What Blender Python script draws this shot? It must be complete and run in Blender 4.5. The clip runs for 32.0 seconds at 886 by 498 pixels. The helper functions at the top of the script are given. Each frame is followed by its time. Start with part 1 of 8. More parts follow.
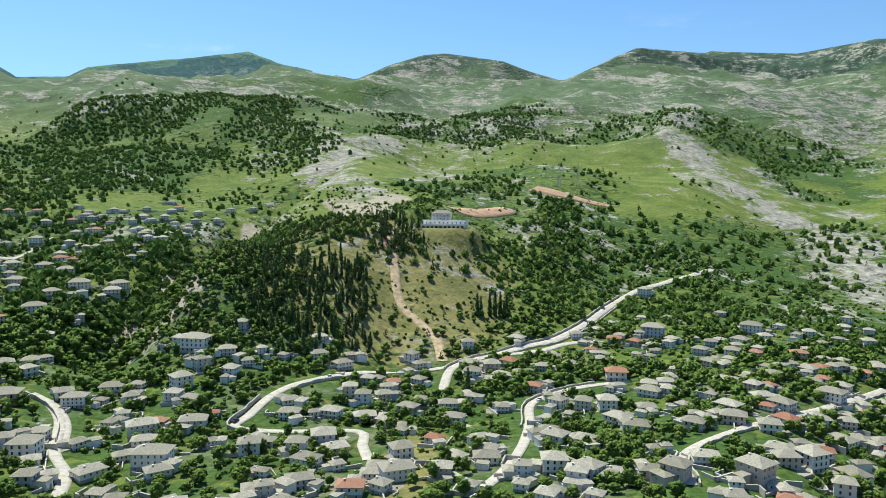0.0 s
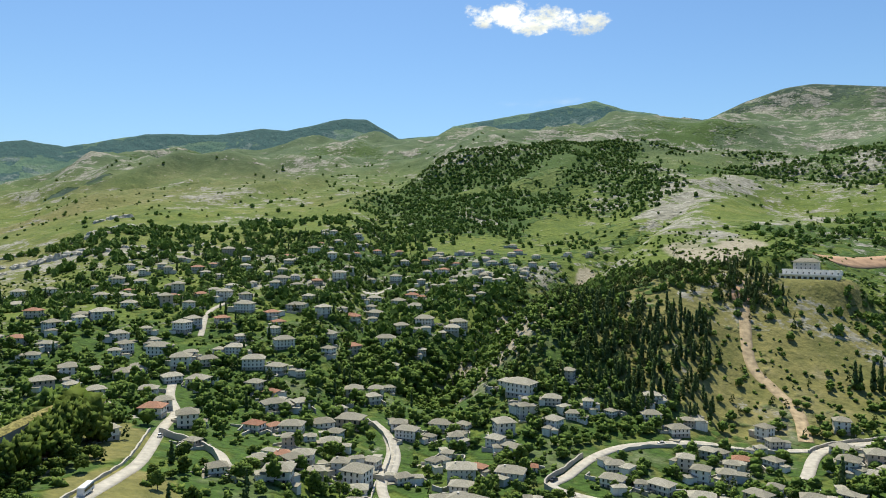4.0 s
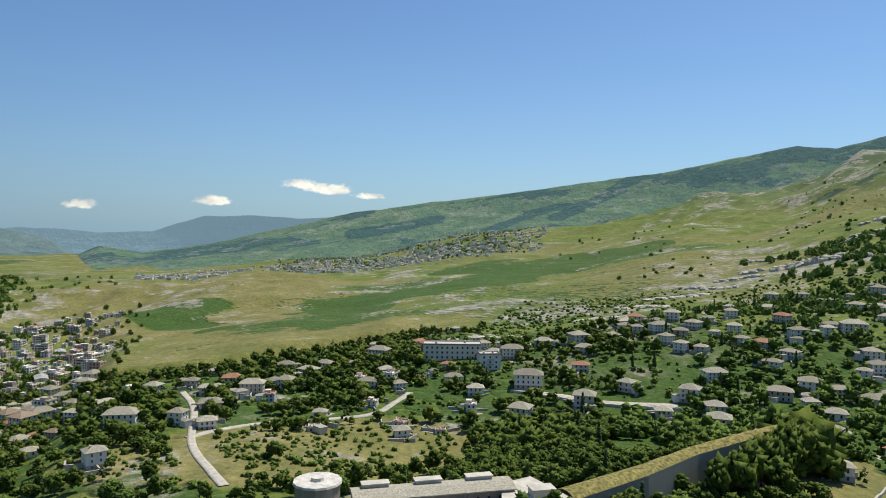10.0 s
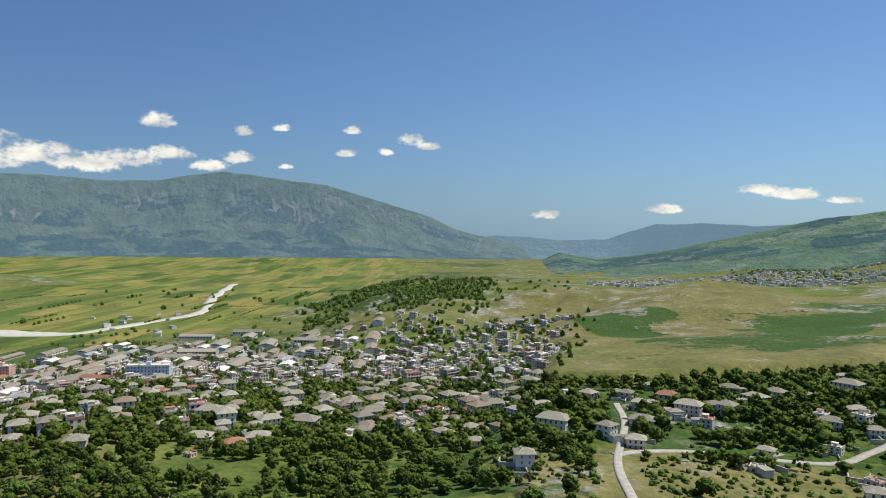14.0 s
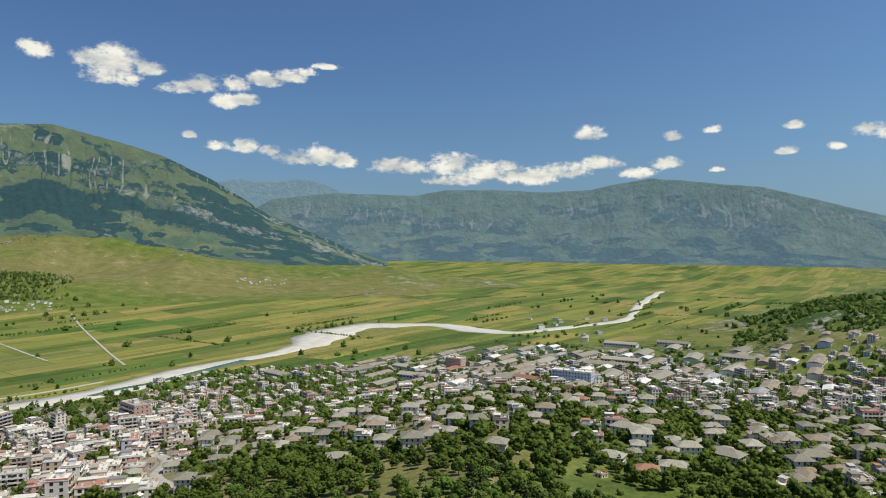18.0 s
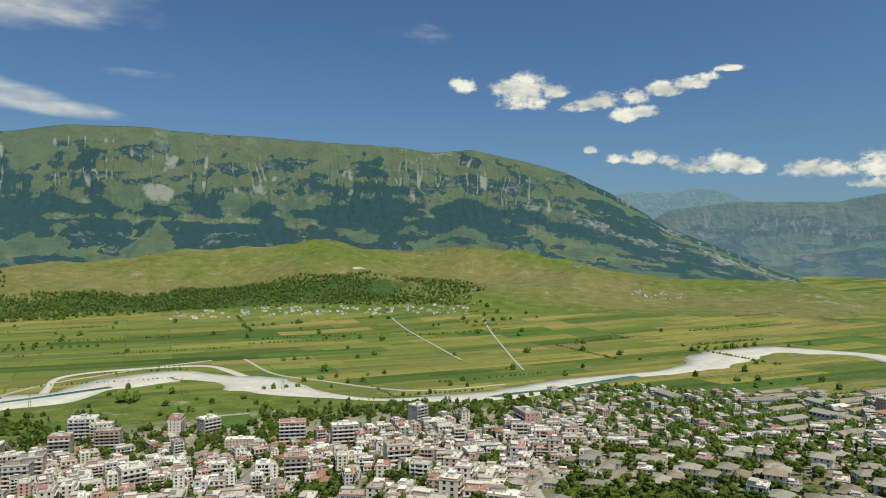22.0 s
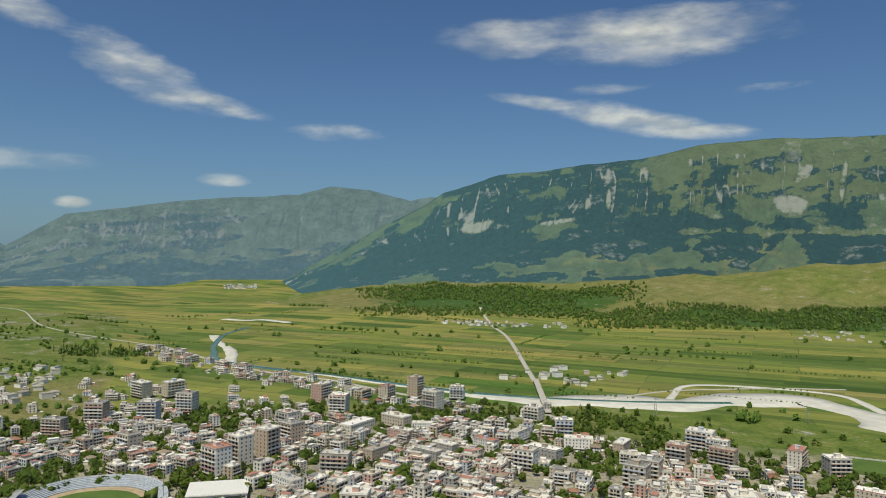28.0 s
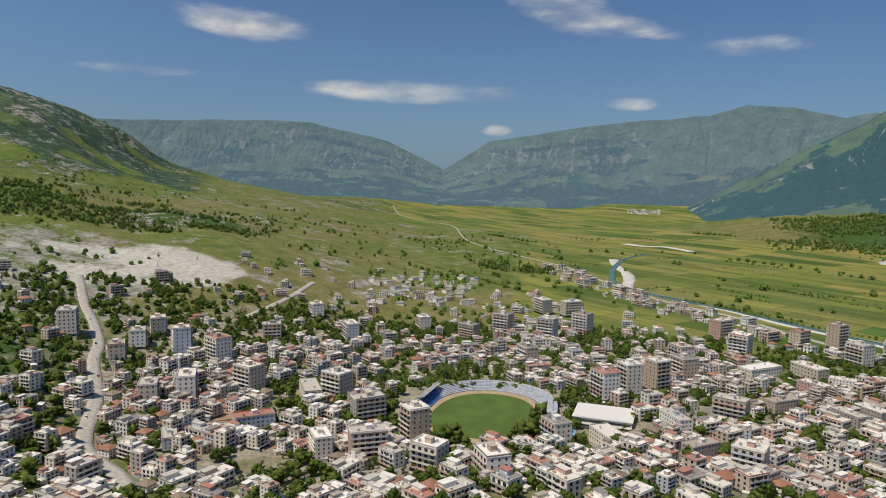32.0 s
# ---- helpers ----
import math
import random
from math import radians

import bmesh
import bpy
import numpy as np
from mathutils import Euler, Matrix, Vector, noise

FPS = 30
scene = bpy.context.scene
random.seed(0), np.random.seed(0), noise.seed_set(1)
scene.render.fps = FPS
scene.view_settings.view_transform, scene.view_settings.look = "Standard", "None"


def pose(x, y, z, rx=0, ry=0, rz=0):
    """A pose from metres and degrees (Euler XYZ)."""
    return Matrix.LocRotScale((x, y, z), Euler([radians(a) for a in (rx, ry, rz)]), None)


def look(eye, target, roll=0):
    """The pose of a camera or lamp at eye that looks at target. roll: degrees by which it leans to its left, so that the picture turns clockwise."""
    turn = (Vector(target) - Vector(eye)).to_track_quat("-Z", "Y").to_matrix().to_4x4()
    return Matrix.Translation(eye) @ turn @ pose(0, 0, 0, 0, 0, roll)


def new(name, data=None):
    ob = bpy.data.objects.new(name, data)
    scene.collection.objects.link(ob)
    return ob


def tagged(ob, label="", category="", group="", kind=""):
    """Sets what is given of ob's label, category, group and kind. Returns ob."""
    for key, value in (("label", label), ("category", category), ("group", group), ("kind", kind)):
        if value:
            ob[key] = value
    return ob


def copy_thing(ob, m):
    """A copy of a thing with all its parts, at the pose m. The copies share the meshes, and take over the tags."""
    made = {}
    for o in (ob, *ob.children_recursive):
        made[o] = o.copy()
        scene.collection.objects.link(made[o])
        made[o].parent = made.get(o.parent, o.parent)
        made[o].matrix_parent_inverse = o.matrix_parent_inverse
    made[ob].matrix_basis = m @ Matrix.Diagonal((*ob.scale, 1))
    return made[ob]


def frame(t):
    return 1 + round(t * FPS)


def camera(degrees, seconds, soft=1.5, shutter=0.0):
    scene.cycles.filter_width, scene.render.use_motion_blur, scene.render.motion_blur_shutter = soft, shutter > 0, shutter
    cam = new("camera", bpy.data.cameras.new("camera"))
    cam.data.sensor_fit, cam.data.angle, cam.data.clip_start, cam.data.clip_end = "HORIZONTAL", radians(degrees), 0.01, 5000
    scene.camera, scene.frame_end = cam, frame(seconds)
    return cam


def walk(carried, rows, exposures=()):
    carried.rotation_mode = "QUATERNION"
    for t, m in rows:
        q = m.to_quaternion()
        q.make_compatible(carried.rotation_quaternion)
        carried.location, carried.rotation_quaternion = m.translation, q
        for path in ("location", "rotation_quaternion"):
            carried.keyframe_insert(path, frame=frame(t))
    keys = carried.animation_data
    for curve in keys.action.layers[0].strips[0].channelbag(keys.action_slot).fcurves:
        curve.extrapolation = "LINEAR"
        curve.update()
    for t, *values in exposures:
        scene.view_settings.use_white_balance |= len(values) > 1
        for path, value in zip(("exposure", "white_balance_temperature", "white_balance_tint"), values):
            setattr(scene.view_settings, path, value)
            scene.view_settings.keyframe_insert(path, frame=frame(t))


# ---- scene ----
# the camera: a small aircraft that turns slowly over the castle hill
cam = camera(64.63, 32.0, soft=1.0)
PATH = [
    (0, pose(0.00, 0.00, 210.00, 85.393, -0.117, 0.010)),
    (0.5, pose(-0.06, 3.93, 209.73, 86.458, -0.159, 1.949)),
    (1, pose(0.00, 7.92, 209.45, 87.459, -0.210, 4.507)),
    (1.5, pose(0.10, 11.93, 209.15, 88.460, -0.209, 7.539)),
    (2, pose(0.18, 15.93, 208.86, 89.083, -0.202, 10.398)),
    (2.5, pose(0.17, 19.89, 208.59, 89.105, -0.264, 13.439)),
    (4.5, pose(-2.00, 34.56, 207.88, 89.023, -0.474, 32.997)),
    (5, pose(-3.10, 38.03, 207.84, 89.001, -0.528, 38.458)),
    (6, pose(-5.84, 44.71, 207.85, 88.900, -0.676, 49.058)),
    (7, pose(-9.31, 50.74, 207.93, 88.832, -0.683, 59.292)),
    (8, pose(-13.55, 55.73, 207.96, 88.773, -0.506, 68.149)),
    (9, pose(-18.93, 59.64, 207.92, 88.731, -0.661, 76.454)),
    (10, pose(-25.32, 62.64, 207.86, 88.709, -0.629, 85.203)),
    (11, pose(-31.98, 64.72, 207.82, 88.753, -0.600, 94.374)),
    (12, pose(-38.17, 65.86, 207.82, 88.832, -0.532, 103.087)),
    (13, pose(-43.80, 65.99, 207.81, 88.880, -0.680, 111.787)),
    (14, pose(-49.23, 65.13, 207.77, 88.938, -0.781, 120.938)),
    (14.5, pose(-51.85, 64.38, 207.80, 88.981, -0.824, 125.407)),
    (16.5, pose(-61.46, 59.61, 208.76, 89.080, -0.701, 142.924)),
    (17, pose(-63.65, 57.94, 209.33, 89.120, -0.779, 147.683)),
    (18, pose(-67.79, 54.02, 210.72, 89.117, -0.329, 154.936)),
    (19, pose(-71.58, 49.47, 212.14, 89.311, -0.278, 162.384)),
    (20, pose(-74.98, 44.47, 213.20, 89.496, -0.290, 170.456)),
    (21, pose(-78.32, 38.99, 213.84, 89.668, -0.323, 178.513)),
    (22, pose(-81.49, 32.95, 214.23, 89.859, -0.359, -173.330)),
    (23, pose(-83.86, 26.49, 214.43, 90.048, -0.434, -165.177)),
    (24, pose(-84.78, 19.72, 214.48, 90.263, -0.352, -157.027)),
    (25, pose(-84.05, 12.25, 214.29, 90.430, -0.401, -148.985)),
    (25.5, pose(-83.19, 8.23, 214.09, 90.491, -0.462, -144.924)),
    (27.5, pose(-77.01, -7.33, 213.21, 90.726, -0.593, -128.674)),
    (28, pose(-74.91, -10.58, 213.07, 90.608, -0.590, -124.607)),
    (28.5, pose(-72.50, -13.43, 212.99, 89.920, -0.750, -120.590)),
    (29, pose(-69.71, -15.98, 212.93, 89.108, -0.815, -116.585)),
    (30, pose(-63.32, -20.43, 212.88, 87.474, -1.050, -108.788)),
    (31, pose(-56.45, -24.51, 212.86, 85.714, -1.108, -100.433)),
    (32, pose(-49.83, -28.77, 212.83, 84.014, -1.089, -92.349)),
]
walk(cam, PATH, exposures=[(0, 0.8, 6850, 0), (4.5, 0.56, 7400, 3), (8, 0.42, 7450, 5), (13, 0.26, 7050, 8), (17, 0.17, 7150, 7), (19, 0.12, 7250, 5), (24, 0.10, 7500, 0), (28, 0.03, 7500, 2), (30, 0.0, 7350, 5), (32, -0.03, 7400, 11)])

# ---- sky, sun ----
SUN_BEARING, SUN_HEIGHT = 38.0, 62.0
world = bpy.data.worlds.new("sky")
scene.world = world
world.use_nodes = True
wn, wl = world.node_tree.nodes, world.node_tree.links
wn.clear()
sky = wn.new("ShaderNodeTexSky")
sky.sky_type, sky.sun_disc = "NISHITA", False
sky.sun_elevation, sky.sun_rotation = radians(SUN_HEIGHT), radians(360 - SUN_BEARING)
sky.altitude, sky.air_density, sky.dust_density, sky.ozone_density = 300, 1.0, 0.8, 4.0
sky_light = wn.new("ShaderNodeBackground")
sky_light.inputs["Strength"].default_value = 0.094
world_out = wn.new("ShaderNodeOutputWorld")
wl.new(sky_light.outputs[0], world_out.inputs[0])


def sky_math(op, a, b=None, c=None):
    n = wn.new("ShaderNodeMath")
    n.operation = op
    for k, v in enumerate((a, b, c)):
        if v is None:
            continue
        if isinstance(v, (int, float)):
            n.inputs[k].default_value = v
        else:
            wl.new(v, n.inputs[k])
    return n.outputs[0]


# the clouds: fair-weather heaps low over the valley and thin high veils
way = wn.new("ShaderNodeTexCoord").outputs["Generated"]
split = wn.new("ShaderNodeSeparateXYZ")
wl.new(way, split.inputs[0])
bearing_of = sky_math("WRAP", sky_math("MULTIPLY", sky_math("ARCTAN2", sky_math("MULTIPLY", split.outputs[0], -1.0), split.outputs[1]), 57.2958), 314.0, -46.0)
height_of = sky_math("MULTIPLY", sky_math("ARCSINE", split.outputs[2]), 57.2958)


def sky_noise(sx, sy, scale, detail, rough):
    flat = wn.new("ShaderNodeCombineXYZ")
    wl.new(sky_math("MULTIPLY", bearing_of, sx), flat.inputs[0])
    wl.new(sky_math("MULTIPLY", height_of, sy), flat.inputs[1])
    n = wn.new("ShaderNodeTexNoise")
    n.inputs["Scale"].default_value, n.inputs["Detail"].default_value, n.inputs["Roughness"].default_value = scale, detail, rough
    wl.new(flat.outputs[0], n.inputs["Vector"])
    return n.outputs["Fac"]


def off_from(bearing, width):
    """How far a direction lies from a bearing, in units of width, the short way round."""
    d = sky_math("WRAP", sky_math("SUBTRACT", bearing_of, bearing), 180.0, -180.0)
    return sky_math("DIVIDE", d, width)


lumps = sky_noise(0.8, 1.3, 0.55, 7.0, 0.58)
veil = sky_noise(0.10, 0.42, 0.9, 6.0, 0.55)
cloud = None
# bearing, height, half width and half height in degrees
HEAPS = [(185.0, 12.9, 1.0, 0.9), (181.5, 12.5, 1.6, 1.2), (179.6, 12.6, 1.8, 1.5), (180.4, 11.6, 2.0, 1.0), (177.8, 12.3, 1.2, 0.8), (175.7, 11.1, 1.3, 0.7), (173.9, 11.5, 1.3, 0.9), (172.3, 10.3, 0.9, 0.8), (170.6, 10.6, 1.0, 0.6),
         (171.4, 11.7, 1.4, 0.8), (169.4, 12.1, 1.5, 0.8), (167.4, 12.5, 1.3, 0.7), (165.9, 12.9, 1.0, 0.5), (164.5, 13.4, 0.9, 0.35)]
HEAPS += [(174.8, 7.75, 0.6, 0.4), (172.6, 7.0, 1.2, 0.5), (170.6, 7.0, 1.4, 0.9), (169.0, 6.8, 1.0, 0.6), (166.6, 6.2, 1.8, 0.9), (164.9, 6.4, 1.6, 1.1), (163.0, 6.1, 1.4, 0.9), (158.0, 5.7, 3.0, 0.9), (154.6, 5.8, 2.6, 1.3), (152.0, 5.4, 2.4, 1.1),
          (149.8, 5.8, 1.8, 0.6), (153.9, 4.6, 2.4, 0.6), (147.9, 4.9, 2.7, 1.1), (144.7, 5.3, 2.3, 1.0), (142.3, 5.9, 2.0, 0.7), (139.2, 5.1, 1.8, 0.6), (137.4, 5.8, 1.3, 0.7), (143.3, 8.3, 1.4, 0.8)]
HEAPS += [(136.8, 7.9, 0.8, 0.5), (133.9, 8.3, 0.9, 0.4), (133.5, 5.3, 0.8, 0.3), (128.4, 8.3, 0.8, 0.4), (128.8, 6.5, 0.9, 0.4), (125.7, 6.7, 0.7, 0.4), (123.6, 7.6, 1.2, 0.7), (122.4, 7.2, 1.2, 0.4), (112.5, 1.8, 1.4, 0.5),
          (103.5, 2.3, 1.5, 0.5), (97.0, 3.7, 1.8, 0.5), (94.6, 3.4, 2.0, 0.6), (91.0, 2.9, 1.7, 0.35), (22.9, 17.2, 2.8, 1.3), (20.0, 16.8, 2.3, 1.4), (16.3, 16.4, 1.8, 1.0)]
for b0, h0, wb, wh in HEAPS:
    u, v = off_from(b0 if b0 <= 180 else b0 - 360, wb * (1.22 if h0 > 10 else 1.0)), sky_math("DIVIDE", sky_math("SUBTRACT", height_of, h0), wh)
    v = sky_math("MAXIMUM", v, sky_math("MULTIPLY", v, -1.7))
    near = sky_math("SUBTRACT", 1.0, sky_math("ADD", sky_math("MULTIPLY", u, u), sky_math("MULTIPLY", v, v)))
    near = sky_math("MAXIMUM", near, -2.0)
    cloud = near if cloud is None else sky_math("MAXIMUM", cloud, near)
heap = sky_math("ADD", sky_math("MULTIPLY", cloud, 0.8), sky_math("ADD", sky_math("MULTIPLY", sky_math("SUBTRACT", lumps, 0.48), 2.9), sky_math("MULTIPLY", sky_math("SUBTRACT", sky_noise(1.0, 1.3, 1.9, 6.0, 0.6), 0.5), 1.6)))
heap_map = wn.new("ShaderNodeMapRange")
heap_map.interpolation_type = "SMOOTHSTEP"
for k, v in (("From Min", 0.0), ("From Max", 0.95)):
    heap_map.inputs[k].default_value = v
wl.new(heap, heap_map.inputs["Value"])
thin = None
# the veils: bearing, height, half width, half height, strength, and how much they slant
VEILS = [(258.5, 13.2, 8.0, 2.4, 0.8, 0.36), (230.0, 17.2, 8, 1.8, 0.95, 0), (219, 17.0, 13, 2.6, 1.0, 0), (226.5, 12.2, 6, 0.8, 0.8, 0.15), (221, 11.0, 8, 1.4, 0.95, 0.18), (215.5, 9.7, 6, 0.8, 0.8, 0.05), (244, 9.8, 5, 0.9, 0.7, 0),
         (265.8, 6.4, 6, 0.9, 0.7, 0), (252.7, 5.75, 2.8, 0.7, 0.95, 0), (263.4, 3.7, 1.7, 0.55, 1.0, 0)]
VEILS += [(222.5, 13.3, 5, 0.6, 0.6, 0), (210.5, 12.6, 4.2, 0.6, 0.55, 0), (283.5, 11.2, 7, 1.5, 1.0, 0.1), (271, 6.6, 11, 1.1, 0.95, 0), (254.5, 12.0, 6, 1.3, 0.85, 0.22), (244, 10, 5, 0.7, 0.7, 0), (290, 7.3, 6, 0.6, 0.6, 0), (266.6, 16.5, 4, 1.5, 0.7, 0.2),
          (189.6, 17.1, 6, 1.4, 0.3, 0), (-18, 12.7, 12, 1.3, 0.3, 0), (19, 11, 7, 0.8, 0.25, 0)]
for b0, h0, wb, wh, much, slant in VEILS:
    u = off_from(b0 if b0 <= 180 else b0 - 360, wb)
    v = sky_math("DIVIDE", sky_math("SUBTRACT", sky_math("SUBTRACT", height_of, h0), sky_math("MULTIPLY", u, wb * slant)), wh)
    near = sky_math("SUBTRACT", 1.0, sky_math("ADD", sky_math("MULTIPLY", u, u), sky_math("MULTIPLY", v, v)))
    near = sky_math("MULTIPLY", sky_math("MAXIMUM", near, 0.0), much)
    thin = near if thin is None else sky_math("MAXIMUM", thin, near)
veil_map = wn.new("ShaderNodeMapRange")
veil_map.interpolation_type = "SMOOTHSTEP"
for k, v in (("From Min", 0.36), ("From Max", 0.70)):
    veil_map.inputs[k].default_value = v
wl.new(veil, veil_map.inputs["Value"])
torn = wn.new("ShaderNodeMapRange")
torn.interpolation_type = "SMOOTHSTEP"
torn.inputs["From Min"].default_value, torn.inputs["From Max"].default_value = 0.22, 1.05
wl.new(sky_math("ADD", thin, sky_math("MULTIPLY", sky_math("SUBTRACT", sky_noise(0.16, 0.5, 0.9, 7.0, 0.6), 0.5), 1.7)), torn.inputs["Value"])
wisps = sky_math("MULTIPLY", sky_math("MULTIPLY", torn.outputs[0], sky_math("MINIMUM", sky_math("MULTIPLY", thin, 3.0), 0.74)), sky_math("ADD", 0.35, sky_math("MULTIPLY", veil_map.outputs[0], 0.65)))
cover = sky_math("MINIMUM", sky_math("MAXIMUM", heap_map.outputs[0], wisps), 0.95)
white = wn.new("ShaderNodeMix")
white.data_type = "RGBA"
wl.new(cover, white.inputs["Factor"])
deep = wn.new("ShaderNodeMix")
deep.data_type, deep.blend_type = "RGBA", "MULTIPLY"
deep.inputs["Factor"].default_value = 1.0
wl.new(sky.outputs[0], deep.inputs["A"])
deep.inputs["B"].default_value = (0.47, 0.66, 0.93, 1)
# summer haze: paler towards the horizon, brighter towards the sun
towards = wn.new("ShaderNodeVectorMath")
towards.operation = "DOT_PRODUCT"
wl.new(way, towards.inputs[0])
towards.inputs[1].default_value = (-math.sin(radians(SUN_BEARING)) * math.cos(radians(SUN_HEIGHT)), math.cos(radians(SUN_BEARING)) * math.cos(radians(SUN_HEIGHT)), math.sin(radians(SUN_HEIGHT)))
glare = wn.new("ShaderNodeMapRange")
glare.interpolation_type = "SMOOTHSTEP"
glare.inputs["From Min"].default_value, glare.inputs["From Max"].default_value = -0.15, 0.45
wl.new(towards.outputs["Value"], glare.inputs["Value"])
bright = wn.new("ShaderNodeMix")
bright.data_type, bright.blend_type = "RGBA", "MULTIPLY"
bright.inputs["Factor"].default_value = 1.0
wl.new(deep.outputs["Result"], bright.inputs["A"])
gain = wn.new("ShaderNodeMix")
gain.data_type = "RGBA"
wl.new(glare.outputs[0], gain.inputs["Factor"])
gain.inputs["A"].default_value, gain.inputs["B"].default_value = (0.95, 0.95, 0.95, 1), (1.35, 1.29, 1.19, 1)
wl.new(gain.outputs["Result"], bright.inputs["B"])
pale = wn.new("ShaderNodeMix")
pale.data_type = "RGBA"
wl.new(glare.outputs[0], pale.inputs["Factor"])
pale.inputs["A"].default_value, pale.inputs["B"].default_value = (1.66, 2.88, 4.4, 1), (2.95, 4.75, 6.7, 1)
hazy = wn.new("ShaderNodeMix")
hazy.data_type = "RGBA"
wl.new(sky_math("MULTIPLY", sky_math("POWER", 2.718, sky_math("DIVIDE", sky_math("MAXIMUM", height_of, 0.0), -6.0)), 0.75), hazy.inputs["Factor"])
wl.new(bright.outputs["Result"], hazy.inputs["A"])
wl.new(pale.outputs["Result"], hazy.inputs["B"])
wl.new(hazy.outputs["Result"], white.inputs["A"])
tone = wn.new("ShaderNodeMix")
tone.data_type = "RGBA"
tone_map = wn.new("ShaderNodeMapRange")
tone_map.interpolation_type = "SMOOTHSTEP"
tone_map.inputs["From Min"].default_value, tone_map.inputs["From Max"].default_value = 0.35, 0.62
wl.new(sky_noise(0.5, 1.2, 0.6, 5.0, 0.5), tone_map.inputs["Value"])
wl.new(tone_map.outputs[0], tone.inputs["Factor"])
tone.inputs["A"].default_value, tone.inputs["B"].default_value = (5.2, 5.6, 6.0, 1), (9.0, 9.0, 8.8, 1)
wl.new(tone.outputs["Result"], white.inputs["B"])
wl.new(white.outputs["Result"], sky_light.inputs["Color"])

sun = new("sun", bpy.data.lights.new("sun", "SUN"))
sun.data.energy, sun.data.angle, sun.data.color = 3.6, radians(0.5), (1.0, 0.955, 0.87)
sun.matrix_world = look((0, 0, 0), (math.sin(radians(SUN_BEARING)) * math.cos(radians(SUN_HEIGHT)), -math.cos(radians(SUN_BEARING)) * math.cos(radians(SUN_HEIGHT)), -math.sin(radians(SUN_HEIGHT))))


# ---- materials ----
class Nodes:
    """A small writer of node materials."""

    def __init__(self, name, rough=0.9):
        self.mat = bpy.data.materials.new(name)
        self.mat.use_nodes = True
        self.n, self.l = self.mat.node_tree.nodes, self.mat.node_tree.links
        self.bsdf = self.n["Principled BSDF"]
        self.bsdf.inputs["Roughness"].default_value = rough
        self.bsdf.inputs["Specular IOR Level"].default_value = 0.25
        self.geo = self.n.new("ShaderNodeNewGeometry")
        self.place = self.n.new("ShaderNodeTexCoord").outputs["Object"]
        self.where = self.geo.outputs["Position"]

    def put(self, value, socket):
        if isinstance(value, (int, float)):
            socket.default_value = value
        elif isinstance(value, tuple):
            socket.default_value = value if len(value) == len(socket.default_value) else (*value, 1)
        else:
            self.l.new(value, socket)

    def noise(self, scale, detail=4.0, rough=0.55, vector=None, color=False):
        n = self.n.new("ShaderNodeTexNoise")
        n.inputs["Scale"].default_value, n.inputs["Detail"].default_value, n.inputs["Roughness"].default_value = scale, detail, rough
        self.l.new(vector or self.where, n.inputs["Vector"])
        return n.outputs["Color" if color else "Fac"]

    def math(self, op, a, b=0.0, clamp=False):
        n = self.n.new("ShaderNodeMath")
        n.operation, n.use_clamp = op, clamp
        self.put(a, n.inputs[0])
        self.put(b, n.inputs[1])
        return n.outputs[0]

    def step(self, value, low, high):
        n = self.n.new("ShaderNodeMapRange")
        n.interpolation_type = "SMOOTHSTEP"
        self.put(value, n.inputs["Value"])
        n.inputs["From Min"].default_value, n.inputs["From Max"].default_value = low, high
        return n.outputs[0]

    def mix(self, f, a, b, blend="MIX"):
        n = self.n.new("ShaderNodeMix")
        n.data_type, n.blend_type = "RGBA", blend
        self.put(f, n.inputs["Factor"])
        self.put(a, n.inputs["A"])
        self.put(b, n.inputs["B"])
        return n.outputs["Result"]

    def ramp(self, f, *stops):
        n = self.n.new("ShaderNodeValToRGB")
        self.l.new(f, n.inputs[0])
        els = n.color_ramp.elements
        while len(els) < len(stops):
            els.new(0.5)
        for e, (p, c) in zip(els, stops):
            e.position, e.color = p, (*c, 1)
        return n.outputs[0]

    def attr(self, name):
        n = self.n.new("ShaderNodeAttribute")
        n.attribute_name = name
        s = self.n.new("ShaderNodeSeparateColor")
        self.l.new(n.outputs["Color"], s.inputs[0])
        return (*s.outputs[:3], n.outputs["Alpha"])

    def each(self):
        return self.n.new("ShaderNodeObjectInfo").outputs["Random"]

    def island(self):
        return self.geo.outputs["Random Per Island"]

    def stretch(self, x, y, z, turn=0.0, vector=None):
        n = self.n.new("ShaderNodeMapping")
        n.inputs["Scale"].default_value = (x, y, z)
        n.inputs["Rotation"].default_value = (0, 0, radians(turn))
        self.l.new(vector or self.where, n.inputs["Vector"])
        return n.outputs[0]

    def bump(self, value, strength=0.5, distance=1.0):
        n = self.n.new("ShaderNodeBump")
        n.inputs["Strength"].default_value, n.inputs["Distance"].default_value = strength, distance
        self.put(value, n.inputs["Height"])
        self.l.new(n.outputs[0], self.bsdf.inputs["Normal"])

    def done(self, color):
        self.put(color, self.bsdf.inputs["Base Color"])
        return self.mat


